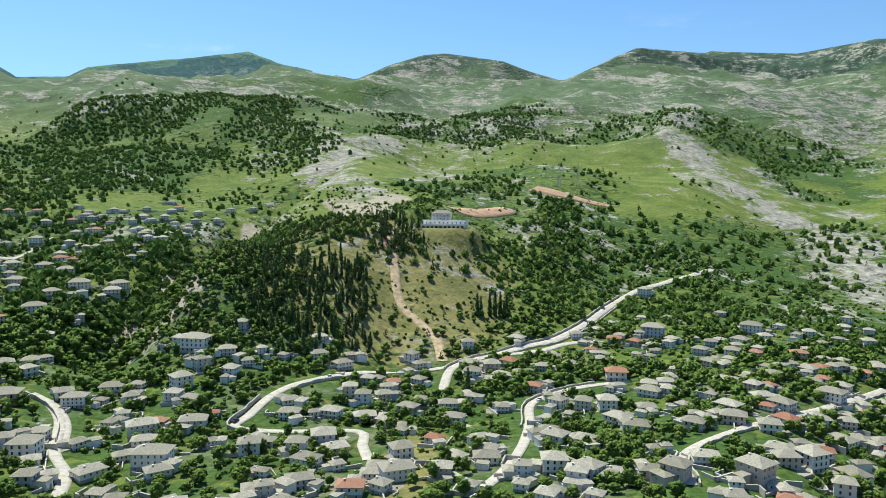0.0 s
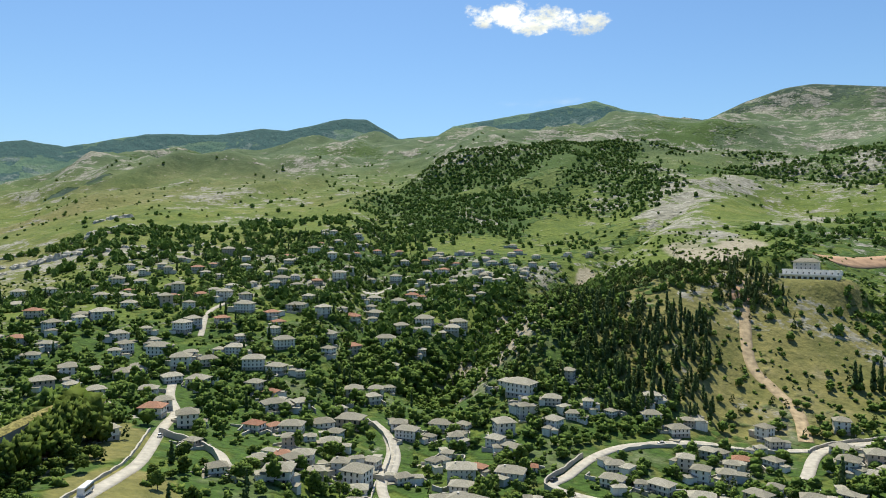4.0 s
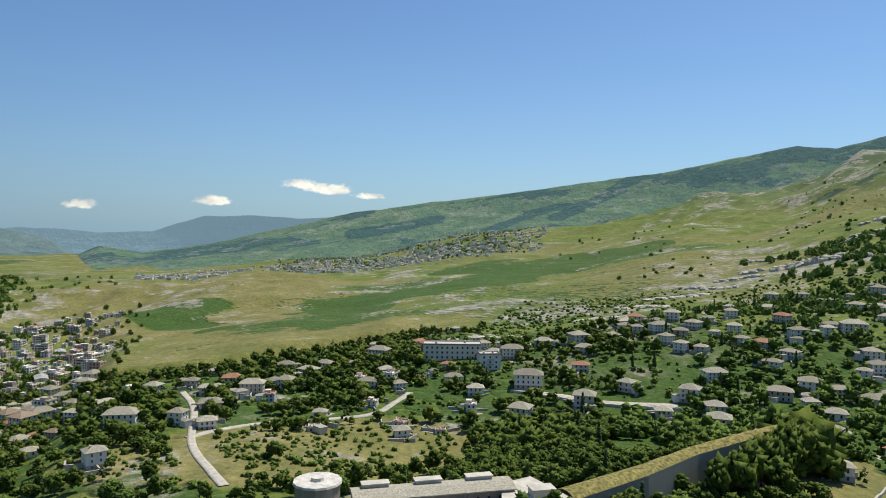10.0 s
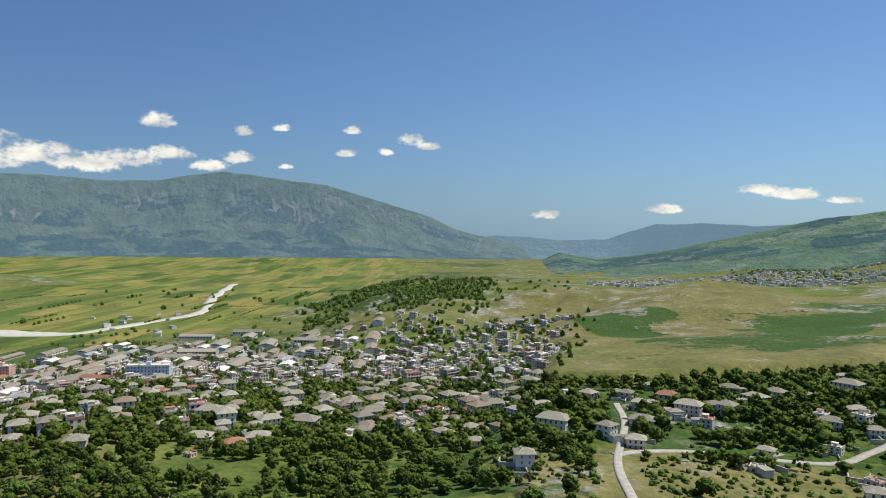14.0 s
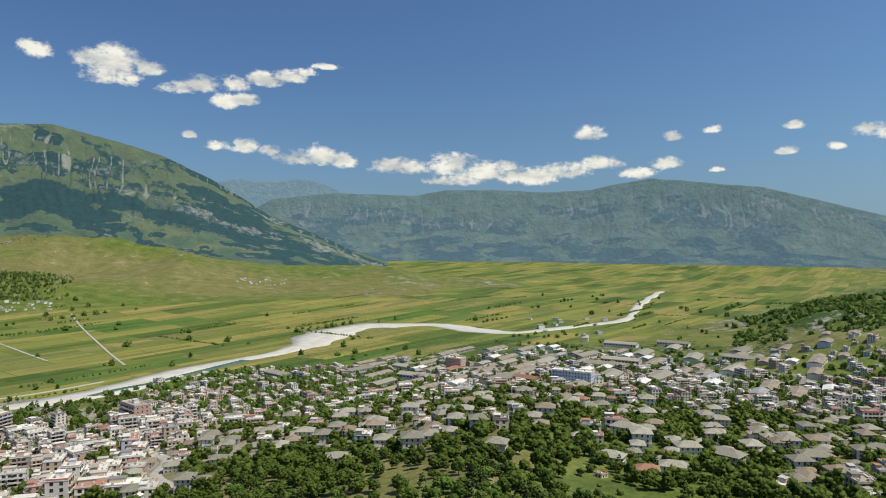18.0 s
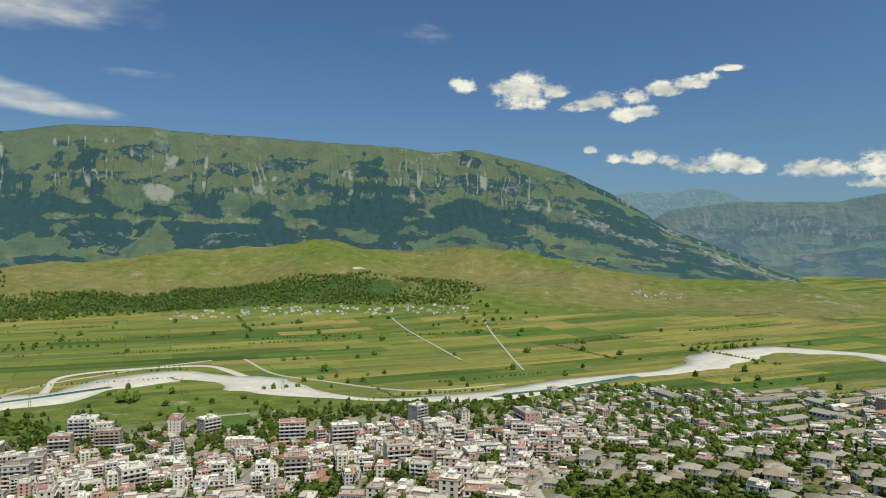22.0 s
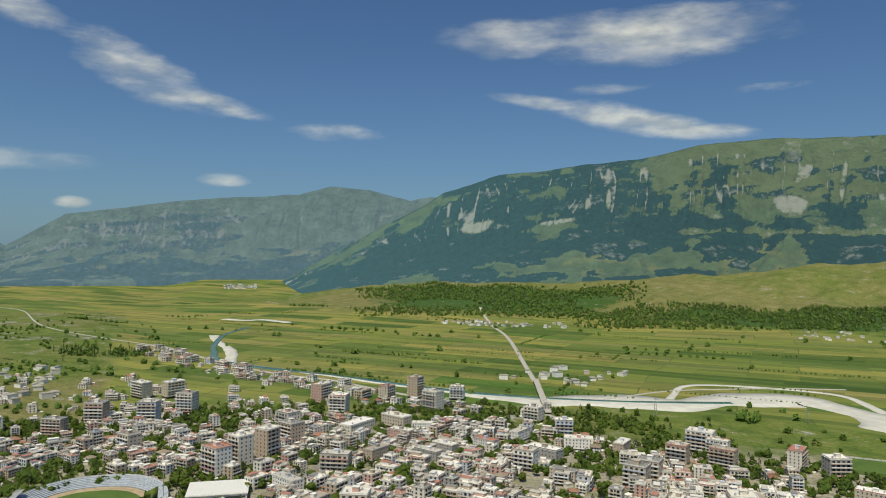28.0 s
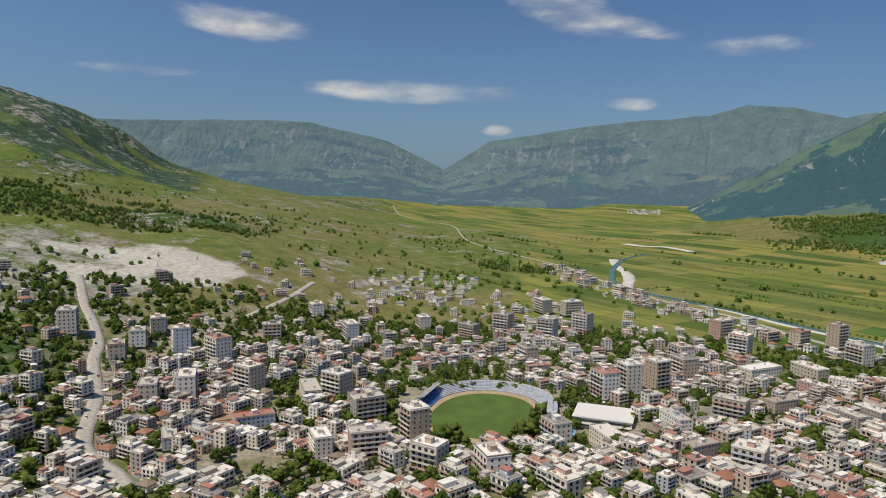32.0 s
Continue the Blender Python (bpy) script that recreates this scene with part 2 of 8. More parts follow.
def ground_material():
    m = Nodes("land", 0.95)
    wood, rock, gravel, field = m.attr("cover")
    dry, bare, haze_tint, upland = m.attr("cover_more")
    big, mid, fine = m.noise(0.004, 5), m.noise(0.03, 5), m.noise(0.35, 4)
    grass = m.ramp(mid, (0.3, (0.070, 0.114, 0.019)), (0.5, (0.114, 0.158, 0.029)), (0.7, (0.164, 0.186, 0.045)))
    parched = m.ramp(mid, (0.3, (0.128, 0.136, 0.042)), (0.6, (0.200, 0.184, 0.070)), (0.8, (0.29, 0.245, 0.13)))
    grass = m.mix(m.step(m.math("ADD", dry, m.math("MULTIPLY", m.math("SUBTRACT", big, 0.5), 0.9)), 0.3, 0.8), grass, parched)
    grass = m.mix(m.math("MULTIPLY", upland, 0.92), grass, m.ramp(m.noise(0.018, 6, 0.65), (0.3, (0.044, 0.086, 0.046)), (0.55, (0.078, 0.126, 0.064)), (0.75, (0.135, 0.172, 0.095))))
    grass = m.mix(0.75, grass, m.ramp(m.noise(0.22, 6, 0.7), (0.32, (0.52, 0.58, 0.48)), (0.5, (1.0, 1.0, 1.0)), (0.68, (1.5, 1.4, 1.3))), "MULTIPLY")
    # scrub: dark tufts on the grass, closing to a wood
    tuft = m.n.new("ShaderNodeTexVoronoi")
    tuft.inputs["Scale"].default_value = 0.11
    m.l.new(m.where, tuft.inputs["Vector"])
    closed = m.math("SUBTRACT", m.math("ADD", wood, m.math("MULTIPLY", m.math("ADD", m.math("SUBTRACT", mid, 0.5), m.math("MULTIPLY", m.math("SUBTRACT", big, 0.5), 0.7)), 1.3)), m.math("MULTIPLY", tuft.outputs["Distance"], 0.45))
    leaf = m.ramp(fine, (0.3, (0.028, 0.058, 0.011)), (0.6, (0.055, 0.112, 0.019)), (0.8, (0.098, 0.158, 0.030)))
    # far woods shift to a darker bluish green: haze put into their colour
    leaf = m.mix(haze_tint, leaf, m.ramp(m.noise(0.03, 5), (0.28, (0.014, 0.034, 0.030)), (0.5, (0.032, 0.066, 0.050)), (0.66, (0.065, 0.105, 0.066)), (0.8, (0.12, 0.155, 0.09))))
    base = m.mix(m.step(closed, 0.12, 0.34), grass, leaf)
    # limestone showing through
    stone = m.ramp(m.noise(0.09, 6, 0.7), (0.32, (0.14, 0.14, 0.105)), (0.5, (0.26, 0.252, 0.21)), (0.7, (0.45, 0.44, 0.39)))
    bands = m.noise(1.0, 6, 0.68, m.stretch(0.016, 0.016, 0.12))
    speck = m.noise(0.16, 5, 0.7)
    bare_rock = m.math("ADD", rock, m.math("MULTIPLY", m.math("SUBTRACT", m.math("ADD", bands, m.math("ADD", mid, speck)), 1.5), 2.1))
    base = m.mix(m.step(bare_rock, 0.40, 0.74), base, stone)
    # gullies running down the high slopes
    apart = m.n.new("ShaderNodeSeparateXYZ")
    m.l.new(m.where, apart.inputs[0])
    east_, north_ = m.math("ADD", apart.outputs[0], 40.0), m.math("SUBTRACT", apart.outputs[1], 25.0)
    turn_ = m.math("ARCTAN2", east_, north_)
    out_ = m.math("SQRT", m.math("ADD", m.math("MULTIPLY", east_, east_), m.math("MULTIPLY", north_, north_)))
    fall = m.n.new("ShaderNodeCombineXYZ")
    m.put(m.math("ADD", m.math("MULTIPLY", turn_, 105.0), m.math("MULTIPLY", m.noise(0.0025, 3), 5.0)), fall.inputs[0])
    m.put(m.math("MULTIPLY", out_, 0.0034), fall.inputs[1])
    runs = m.noise(1.0, 6, 0.62, fall.outputs[0])
    base = m.mix(m.math("MULTIPLY", m.math("MULTIPLY", m.step(runs, 0.55, 0.68), m.math("MULTIPLY", upland, m.step(apart.outputs[1], -700.0, -1400.0))), 0.5), base, (0.42, 0.40, 0.35))
    base = m.mix(m.math("MULTIPLY", m.math("MULTIPLY", m.step(runs, 0.46, 0.36), m.math("MULTIPLY", upland, m.step(apart.outputs[1], -700.0, -1400.0))), 0.7), base, leaf)
    # the valley's strips of crops
    brick = m.n.new("ShaderNodeTexBrick")
    brick.offset, brick.squash = 0.37, 1.0
    for k, v in (("Scale", 1.0), ("Mortar Size", 1.2), ("Brick Width", 240.0), ("Row Height", 62.0), ("Bias", 0.0), ("Mortar Smooth", 0.3)):
        brick.inputs[k].default_value = v
    brick.inputs["Color1"].default_value, brick.inputs["Color2"].default_value = (0, 0, 0, 1), (1, 1, 1, 1)
    brick.inputs["Mortar"].default_value = (0.35, 0.35, 0.35, 1)
    warped = m.n.new("ShaderNodeVectorMath")
    warped.operation = "ADD"
    wob = m.n.new("ShaderNodeVectorMath")
    wob.operation = "SCALE"
    m.l.new(m.noise(0.0016, 2, color=True), wob.inputs[0])
    wob.inputs["Scale"].default_value = 70
    m.l.new(wob.outputs[0], warped.inputs[0])
    m.l.new(m.where, warped.inputs[1])
    lay = m.stretch(1, 1, 1, -31, warped.outputs[0])
    m.l.new(lay, brick.inputs["Vector"])
    fine_rows = m.n.new("ShaderNodeTexBrick")
    fine_rows.offset, fine_rows.squash = 0.41, 1.0
    for k, v in (("Scale", 1.0), ("Mortar Size", 0.5), ("Brick Width", 150.0), ("Row Height", 20.7), ("Bias", 0.0), ("Mortar Smooth", 0.2)):
        fine_rows.inputs[k].default_value = v
    fine_rows.inputs["Color1"].default_value, fine_rows.inputs["Color2"].default_value = (0, 0, 0, 1), (1, 1, 1, 1)
    fine_rows.inputs["Mortar"].default_value = (0.1, 0.1, 0.1, 1)
    m.l.new(lay, fine_rows.inputs["Vector"])
    strip = m.mix(0.35, fine_rows.outputs["Color"], m.noise(0.05, 4), "MIX")
    crop = m.ramp(brick.outputs["Color"], (0.0, (0.058, 0.105, 0.020)), (0.22, (0.140, 0.178, 0.038)), (0.45, (0.205, 0.214, 0.052)), (0.68, (0.240, 0.218, 0.066)), (0.84, (0.072, 0.140, 0.025)), (1.0, (0.235, 0.212, 0.072)))
    crop = m.mix(0.9, crop, m.ramp(strip, (0.12, (0.62, 0.70, 0.62)), (0.42, (1.0, 1.0, 1.0)), (0.88, (1.36, 1.24, 1.15))), "MULTIPLY")
    crop = m.mix(m.math("MULTIPLY", brick.outputs["Fac"], 0.75), crop, (0.055, 0.085, 0.024))
    crop = m.mix(m.step(m.noise(0.02, 4), 0.62, 0.75), crop, (0.10, 0.135, 0.03))
    base = m.mix(m.step(m.math("ADD", field, m.math("MULTIPLY", m.math("SUBTRACT", m.noise(0.006, 4), 0.5), 0.9)), 0.35, 0.65), base, crop)
    soil = m.ramp(fine, (0.3, (0.24, 0.21, 0.15)), (0.7, (0.42, 0.38, 0.30)))
    base = m.mix(m.step(m.math("ADD", bare, m.math("MULTIPLY", m.math("SUBTRACT", mid, 0.5), 0.9)), 0.35, 0.75), base, soil)
    shingle = m.ramp(m.noise(0.12, 5), (0.3, (0.36, 0.345, 0.295)), (0.7, (0.60, 0.575, 0.505)))
    base = m.mix(m.step(m.math("ADD", gravel, m.math("MULTIPLY", m.math("SUBTRACT", mid, 0.5), 0.5)), 0.4, 0.6), base, shingle)
    m.bump(m.math("ADD", m.math("MULTIPLY", mid, 7.0), m.math("ADD", fine, m.math("MULTIPLY", m.step(closed, 0.12, 0.34), 3.0))), 0.7, 1.0)
    return m.done(base)


LAND = ground_material()


# ---- the lie of the land ----
# Bearings run anticlockwise from +y, in degrees, about the hilltop MID; heights are above the valley floor.
MID = np.array([-40.0, 25.0, 210.0])
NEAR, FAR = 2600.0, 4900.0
_lat = np.random.RandomState(7).rand(256, 256)


def lattice(u, v):
    """Smooth value noise, 0 to 1."""
    iu, iv = np.floor(u).astype(int), np.floor(v).astype(int)
    fu, fv = u - iu, v - iv
    fu, fv = fu * fu * (3 - 2 * fu), fv * fv * (3 - 2 * fv)
    a, b = _lat[iu % 256, iv % 256], _lat[(iu + 1) % 256, iv % 256]
    c, d = _lat[iu % 256, (iv + 1) % 256], _lat[(iu + 1) % 256, (iv + 1) % 256]
    return (a * (1 - fu) + b * fu) * (1 - fv) + (c * (1 - fu) + d * fu) * fv


def fbm(x, y, size, octaves=5, gain=0.5):
    total, amp, norm = 0.0, 1.0, 0.0
    for k in range(octaves):
        s = size / 2 ** k
        total = total + amp * lattice(x / s + 17.3 * k, y / s + 5.1 * k)
        norm += amp
        amp *= gain
    return total / norm


def ridged(x, y, size, octaves=4):
    total, amp, norm = 0.0, 1.0, 0.0
    for k in range(octaves):
        s = size / 2 ** k
        total = total + amp * (1 - np.abs(2 * lattice(x / s + 31.7 * k, y / s + 9.9 * k) - 1))
        norm += amp
        amp *= 0.5
    return total / norm


RGRID = np.exp(np.linspace(math.log(20.0), math.log(14000.0), 260))
_sections = []


def section(bearing, *rz):
    """A cross-section of the land along one bearing: distance, height, distance, height ..."""
    r, z = np.array(rz[0::2], float), np.array(rz[1::2], float)
    _sections.append((bearing % 360, r, z))


# the old town's slope, the wooded hill and the range behind it
section(-32, 20, 120, 260, 110, 360, 104, 500, 105, 620, 107, 800, 113, 1000, 151, 1500, 223, 2500, 400, 3600, 677)
section(-19, 20, 120, 240, 106, 350, 99, 500, 101, 640, 111, 720, 133, 850, 172, 1050, 220, 1250, 260, 2200, 447, 3500, 760)
section(-10.7, 20, 120, 225, 105, 320, 96, 440, 101, 500, 107, 600, 132, 740, 175, 900, 218, 1100, 260, 1600, 339, 2500, 528)
section(-1.5, 20, 118, 220, 102, 280, 96, 365, 96, 430, 99, 490, 119, 550, 146, 600, 178, 640, 187, 850, 218, 1200, 260, 1900, 380, 3000, 644)
section(5.5, 20, 118, 215, 103, 300, 98, 390, 102, 450, 125, 500, 151, 570, 177, 680, 185, 820, 217, 1300, 306, 2000, 435)
section(14.2, 20, 118, 220, 101, 300, 99, 350, 104, 410, 119, 450, 142, 500, 162, 620, 159, 800, 178, 1100, 245, 1500, 387, 2600, 564)
section(22.4, 20, 118, 250, 98, 330, 97, 420, 107, 480, 112, 540, 133, 620, 156, 900, 203, 1250, 295, 1500, 379, 2600, 547)
section(29.8, 20, 120, 270, 104, 370, 106, 480, 118, 600, 138, 760, 165, 1050, 217, 1400, 289, 2200, 425)
# the long grass slope and the castle's spur
section(33, 20, 122, 240, 115, 300, 112, 400, 115, 480, 136, 640, 166, 850, 201, 1000, 224, 1500, 305, 2400, 460, 3600, 673)
section(49.6, 20, 128, 190, 130, 255, 126, 370, 122, 480, 137, 680, 163, 830, 183, 1150, 223, 1800, 315, 2800, 461)
section(61.5, 20, 135, 185, 136, 260, 126, 340, 116, 430, 131, 580, 145, 800, 155, 1000, 167, 1500, 202, 2600, 327, 3800, 516)
section(75.9, 20, 138, 150, 136, 200, 128, 270, 112, 330, 112, 380, 117, 470, 128, 640, 126, 900, 130, 1400, 144, 2400, 195, 4000, 316)
section(93.2, 20, 138, 150, 132, 200, 127, 230, 124, 340, 115, 440, 118, 560, 117, 640, 115, 800, 112, 1200, 103, 1800, 94, 2800, 97, 4500, 135)
# the valley, its town and its far side
section(106.8, 20, 135, 250, 119, 330, 121, 450, 113, 600, 100, 900, 84, 1200, 88, 1700, 86, 2800, 50, 5000, 20)
section(111.3, 20, 135, 230, 118, 330, 108, 520, 86, 820, 71, 1050, 76, 1350, 83, 1900, 72, 3500, 35, 6000, 15)
section(132.7, 20, 132, 240, 114, 330, 107, 560, 80, 950, 45, 1400, 30, 2200, 20, 3400, 12, 7000, 8)
section(143.7, 20, 132, 240, 120, 340, 111, 540, 90, 900, 50, 1300, 25, 1900, 16, 2800, 12, 7000, 8)
section(161.9, 20, 132, 280, 103, 430, 78, 760, 36, 1050, 16, 1350, 10, 1750, 15, 2300, 34, 3000, 76, 4200, 160)
section(183.3, 20, 130, 250, 95, 400, 66, 550, 46, 750, 24, 1000, 6, 1300, 3, 1700, 9, 1950, 24, 2400, 73, 3000, 175, 3600, 331, 4600, 642)
section(194.3, 20, 130, 250, 80, 400, 40, 530, 22, 700, 10, 880, 6, 1050, 4, 1350, 4, 1800, 10, 2100, 39, 2500, 97, 2900, 184, 3600, 337, 4400, 613)
section(219.6, 20, 130, 250, 80, 400, 38, 520, 22, 700, 12, 1100, 6, 2000, 6, 2300, 32, 2800, 86, 3300, 184, 4200, 392)
section(234.9, 20, 130, 250, 80, 400, 38, 560, 18, 850, 9, 1500, 8, 2100, 16, 2600, 60, 3300, 144, 4000, 226, 5200, 441)
section(256.3, 20, 130, 250, 75, 400, 36, 600, 14, 1000, 8, 3000, 8, 9000, 2)
section(267.2, 20, 130, 250, 70, 400, 21, 490, 12, 660, 5, 900, 5, 1250, 20, 1600, 26, 2300, 22, 3600, 10, 9000, 2)
section(288.1, 20, 128, 250, 75, 400, 24, 480, 18, 600, 22, 760, 35, 900, 60, 1000, 75, 1400, 108, 2200, 149, 3500, 191)
section(298.8, 20, 126, 250, 80, 400, 38, 480, 39, 640, 48, 780, 65, 1000, 97, 1300, 137, 1800, 196, 2600, 312)
section(314, 20, 122, 250, 96, 400, 80, 600, 82, 800, 100, 1000, 130, 1400, 200, 2400, 400, 3600, 640)

# the crests: bearing, angle of sight in degrees, and how far off they stand
SKY_WEST = [-32, 10.6, -27, 10.0, -22, 10.45, -18.2, 10.85, -15.9, 11.2, -14, 10.5, -11.9, 9.6, -10.2, 8.9, -7.5, 9.7, -5.4, 10.5,
            -3, 10.85, -0.7, 11.15, 1.1, 11, 3.8, 10.2, 6.5, 9, 10.1, 9.65, 12.7, 10.05, 14.9, 10.8, 17.8, 10.35, 21, 9.8,
            23, 9.5, 26.2, 8.95, 27.5, 8.2, 30.7, 7.95, 33.3, 9.45, 34.9, 9.45, 36.9, 9, 39.7, 8.3, 41.5, 8.4, 45, 7.8]
SKY_SOUTH = [50.2, 7.5, 55.5, 6.3, 58, 6.55, 62, 5.85, 66.6, 5, 73.5, 4.1, 79, 3.3, 87, 2.3, 92, 1.55, 97, 0.4, 103, -1.0, 108, -1.75]
SKY_EAST = [146, -1.75, 158, -1.2, 166, 0.8, 168.6, 1.86, 171.3, 3.65, 173.5, 4.85, 176.2, 6.1, 179.6, 7.1, 183.7, 8.0, 186.6, 7.75,
            190.2, 8.15, 194.7, 8.4, 201, 8.7, 207, 8.75, 210, 9.0, 214.8, 8.7, 219, 7.8, 223.3, 7.5, 227.2, 6.9, 230, 6.8, 234.7, 5.2,
            236.5, 4.0, 239, 2.8, 246, -0.9, 252, -1.75]
SKY_NORTH = [278, -1.75, 284, -0.6, 287.6, 0.5, 288.8, 1.1, 291.1, 2.9, 294.5, 4.4, 297.6, 5.35, 299.6, 5.9, 310, 8.0, 320, 9.6]
_sky = SKY_WEST + SKY_SOUTH + SKY_EAST + SKY_NORTH
CREST_AT = [-32, 5200, 60, 5400, 80, 6000, 93, 7500, 105, 10000, 150, 10000, 162, 6500, 170, 6000, 183, 5500, 215, 5600, 232, 6200,
            245, 9000, 284, 9000, 290, 5000, 300, 4400, 320, 5000]


def around(table, bearing):
    b, v = np.array(table[0::2], float), np.array(table[1::2], float)
    b = np.concatenate([b - 360, b, b + 360])
    return np.interp(bearing, b, np.concatenate([v, v, v]))


_sections.sort(key=lambda s: s[0])
_bear = np.array([s[0] for s in _sections])
_prof = []
for _b, _r, _z in _sections:
    _rc = around(CREST_AT, _b)
    _zc = MID[2] + _rc * math.tan(math.radians(around(_sky, _b)))
    _keep = _r < _rc * 0.93
    _lr, _lz = np.append(np.log(_r[_keep]), math.log(_rc)), np.append(_z[_keep], _zc)
    _line = np.interp(np.log(RGRID), _lr, _lz)
    for _ in range(3):
        _line[1:-1] = 0.25 * _line[:-2] + 0.5 * _line[1:-1] + 0.25 * _line[2:]
    _prof.append(_line)
_prof = np.array(_prof)


def soft(v, low, high):
    u = np.clip((v - low) / (high - low), 0, 1)
    return u * u * (3 - 2 * u)


def polar(x, y):
    dx, dy = x - MID[0], y - MID[1]
    return np.degrees(np.arctan2(-dx, dy)) % 360, np.hypot(dx, dy)


def near_line(x, y, pts):
    """Distance to a broken line and the share of the way along it."""
    best, along, total = np.full(np.shape(x), 1e9), np.zeros(np.shape(x)), len(pts) - 1
    for i in range(total):
        (ax, ay), (bx, by) = pts[i][:2], pts[i + 1][:2]
        ux, uy = bx - ax, by - ay
        s = np.clip(((x - ax) * ux + (y - ay) * uy) / (ux * ux + uy * uy), 0, 1)
        d = np.hypot(x - ax - s * ux, y - ay - s * uy)
        along = np.where(d < best, (i + s) / total, along)
        best = np.minimum(best, d)
    return best, along


STADIUM = (524.0, -90.0, 12.0)
RAVINE = [(-190, 400), (-219, 440), (-227, 577), (-205, 758), (-164, 956), (-150, 1150)]


def height(x, y):
    """The ground's height at places given in true metres about the hilltop."""
    x, y = np.asarray(x, float), np.asarray(y, float)
    b, r = polar(x, y)
    r = np.clip(r, 21, 13900)
    true_r = r
    # the sheet keeps to the nearer slopes where a far range stands behind them
    over = np.maximum(soft(b, 146, 158) * (1 - soft(b, 250, 258)), soft(b, 8, 15) * (1 - soft(b, 106, 116)))
    r = r * (1 - over) + np.minimum(r, 2950) * over
    # between two cross-sections
    j = np.searchsorted(_bear, b) % len(_bear)
    i = (j - 1) % len(_bear)
    gap = (_bear[j] - _bear[i]) % 360
    u = ((b - _bear[i]) % 360) / gap
    u = u * u * (3 - 2 * u) * 0.6 + u * 0.4
    f = (np.log(r) - math.log(20.0)) / (math.log(14000.0) - math.log(20.0)) * (len(RGRID) - 1)
    k = np.clip(np.floor(f).astype(int), 0, len(RGRID) - 2)
    w = f - k
    z = (_prof[i, k] * (1 - w) + _prof[i, k + 1] * w) * (1 - u) + (_prof[j, k] * (1 - w) + _prof[j, k + 1] * w) * u
    # the crest line, finer than the sections
    rc = around(CREST_AT, b)
    zc = MID[2] + rc * np.tan(np.radians(around(_sky, b)))
    zi = (_prof[i, -1]) * (1 - u) + _prof[j, -1] * u
    lift = np.clip((r / rc - 0.5) / 0.5, 0, 1)
    zs = z + (zc - zi) * lift * lift * (3 - 2 * lift)
    z = np.where(r > rc, zc - (r - rc) * 0.35 * np.clip((around(_sky, b) + 0.85) / 1.2, 0, 1), zs)
    # spurs and gullies on the steep land, swells on the gentle
    steep = np.clip((z - 130) / 200, 0, 1) * np.clip((r - 500) / 700, 0, 1)
    fade = 1 - np.clip((r / rc - 0.86) / 0.12, 0, 1)
    warp = 300 * (fbm(x, y, 1500, 3) - 0.5)
    spur = ridged(x + warp, y - warp, 900, 5) - 0.62
    z = z + steep * fade * spur * np.clip(r * 0.075, 0, 270)
    z = z + steep * fade * ((fbm(x, y, 260, 4) - 0.5) * np.clip(r * 0.02, 0, 50) + (ridged(x - warp, y + 0.6 * warp, 300, 4) - 0.62) * np.clip(r * 0.045, 0, 75))
    hilly = np.clip((z - 45) / 40, 0, 1) * (1 - steep)
    z = z + hilly * (fbm(x, y, 160, 4) - 0.5) * np.clip(r * 0.025, 0, 26) * np.clip((r - 150) / 300, 0, 1)
    # rounded grass hills on the way down to the valley
    hills = soft(b, 84, 96) * (1 - soft(b, 124, 134)) * np.clip((r - 760) / 260, 0, 1) * np.clip((2100 - r) / 500, 0, 1)
    z = z + hills * (70 * (ridged(x + 60, y, 430, 3) - 0.55) + 16 * (fbm(x, y, 90, 3) - 0.5))
    # low hills across the valley
    foot = np.exp(-((b - 188) / 38.0) ** 4) * np.exp(-((r - 2650) / 460.0) ** 2)
    z = z + foot * 128 * (ridged(x, y, 520, 3) - 0.45)
    z = np.maximum(z - over * np.maximum(true_r - 2950, 0) * 0.16, np.minimum(z, 8.0))
    r = true_r
    # a low scarp above the lower gardens
    edge = np.interp(b, (84, 87, 93, 99, 106, 110), (580, 557, 511, 480, 472, 480))
    up = np.clip((r - edge + 4) / 8, 0, 1) * np.clip((900 - r) / 250, 0, 1) * np.clip((b - 82) / 4, 0, 1) * np.clip((111 - b) / 4, 0, 1)
    z = z + 7 * up
    # wooded rise on the valley floor
    d = (b - 123) / 7.0
    z = z + 34 * np.exp(-d * d - ((r - 1450) / 230.0) ** 2) * (0.6 + 0.8 * fbm(x, y, 150, 3))
    # no spur stands above the crest
    cap = MID[2] + r * np.tan(np.radians(around(_sky, b))) - 6.0
    z = np.where((r < rc) & (r > 1500) & (z > cap - 30), cap - 30 + 30 * np.tanh((z - cap + 30) / 30), z)
    # the ravine below the old town
    d, s = near_line(x, y, RAVINE)
    z = z - 24 * np.exp(-(d / 26.0) ** 2) * np.clip(s * 4, 0, 1) * np.clip((1 - s) * 3, 0, 1)
    # the guest house's terrace
    d = np.hypot(x - 2, y - 656)
    w = soft(46 - d, 0, 20)
    z = z * (1 - w) + 177.5 * w
    # the stadium's level ground
    d = np.hypot(x - STADIUM[0], y - STADIUM[1])
    w = np.clip((135 - d) / 40, 0, 1)
    z = z * (1 - w) + STADIUM[2] * w
    # a rounded top
    top = 1 - soft(np.hypot(x - MID[0], y - MID[1]), 2, 50)
    z = z + (128 - z) * top
    return z


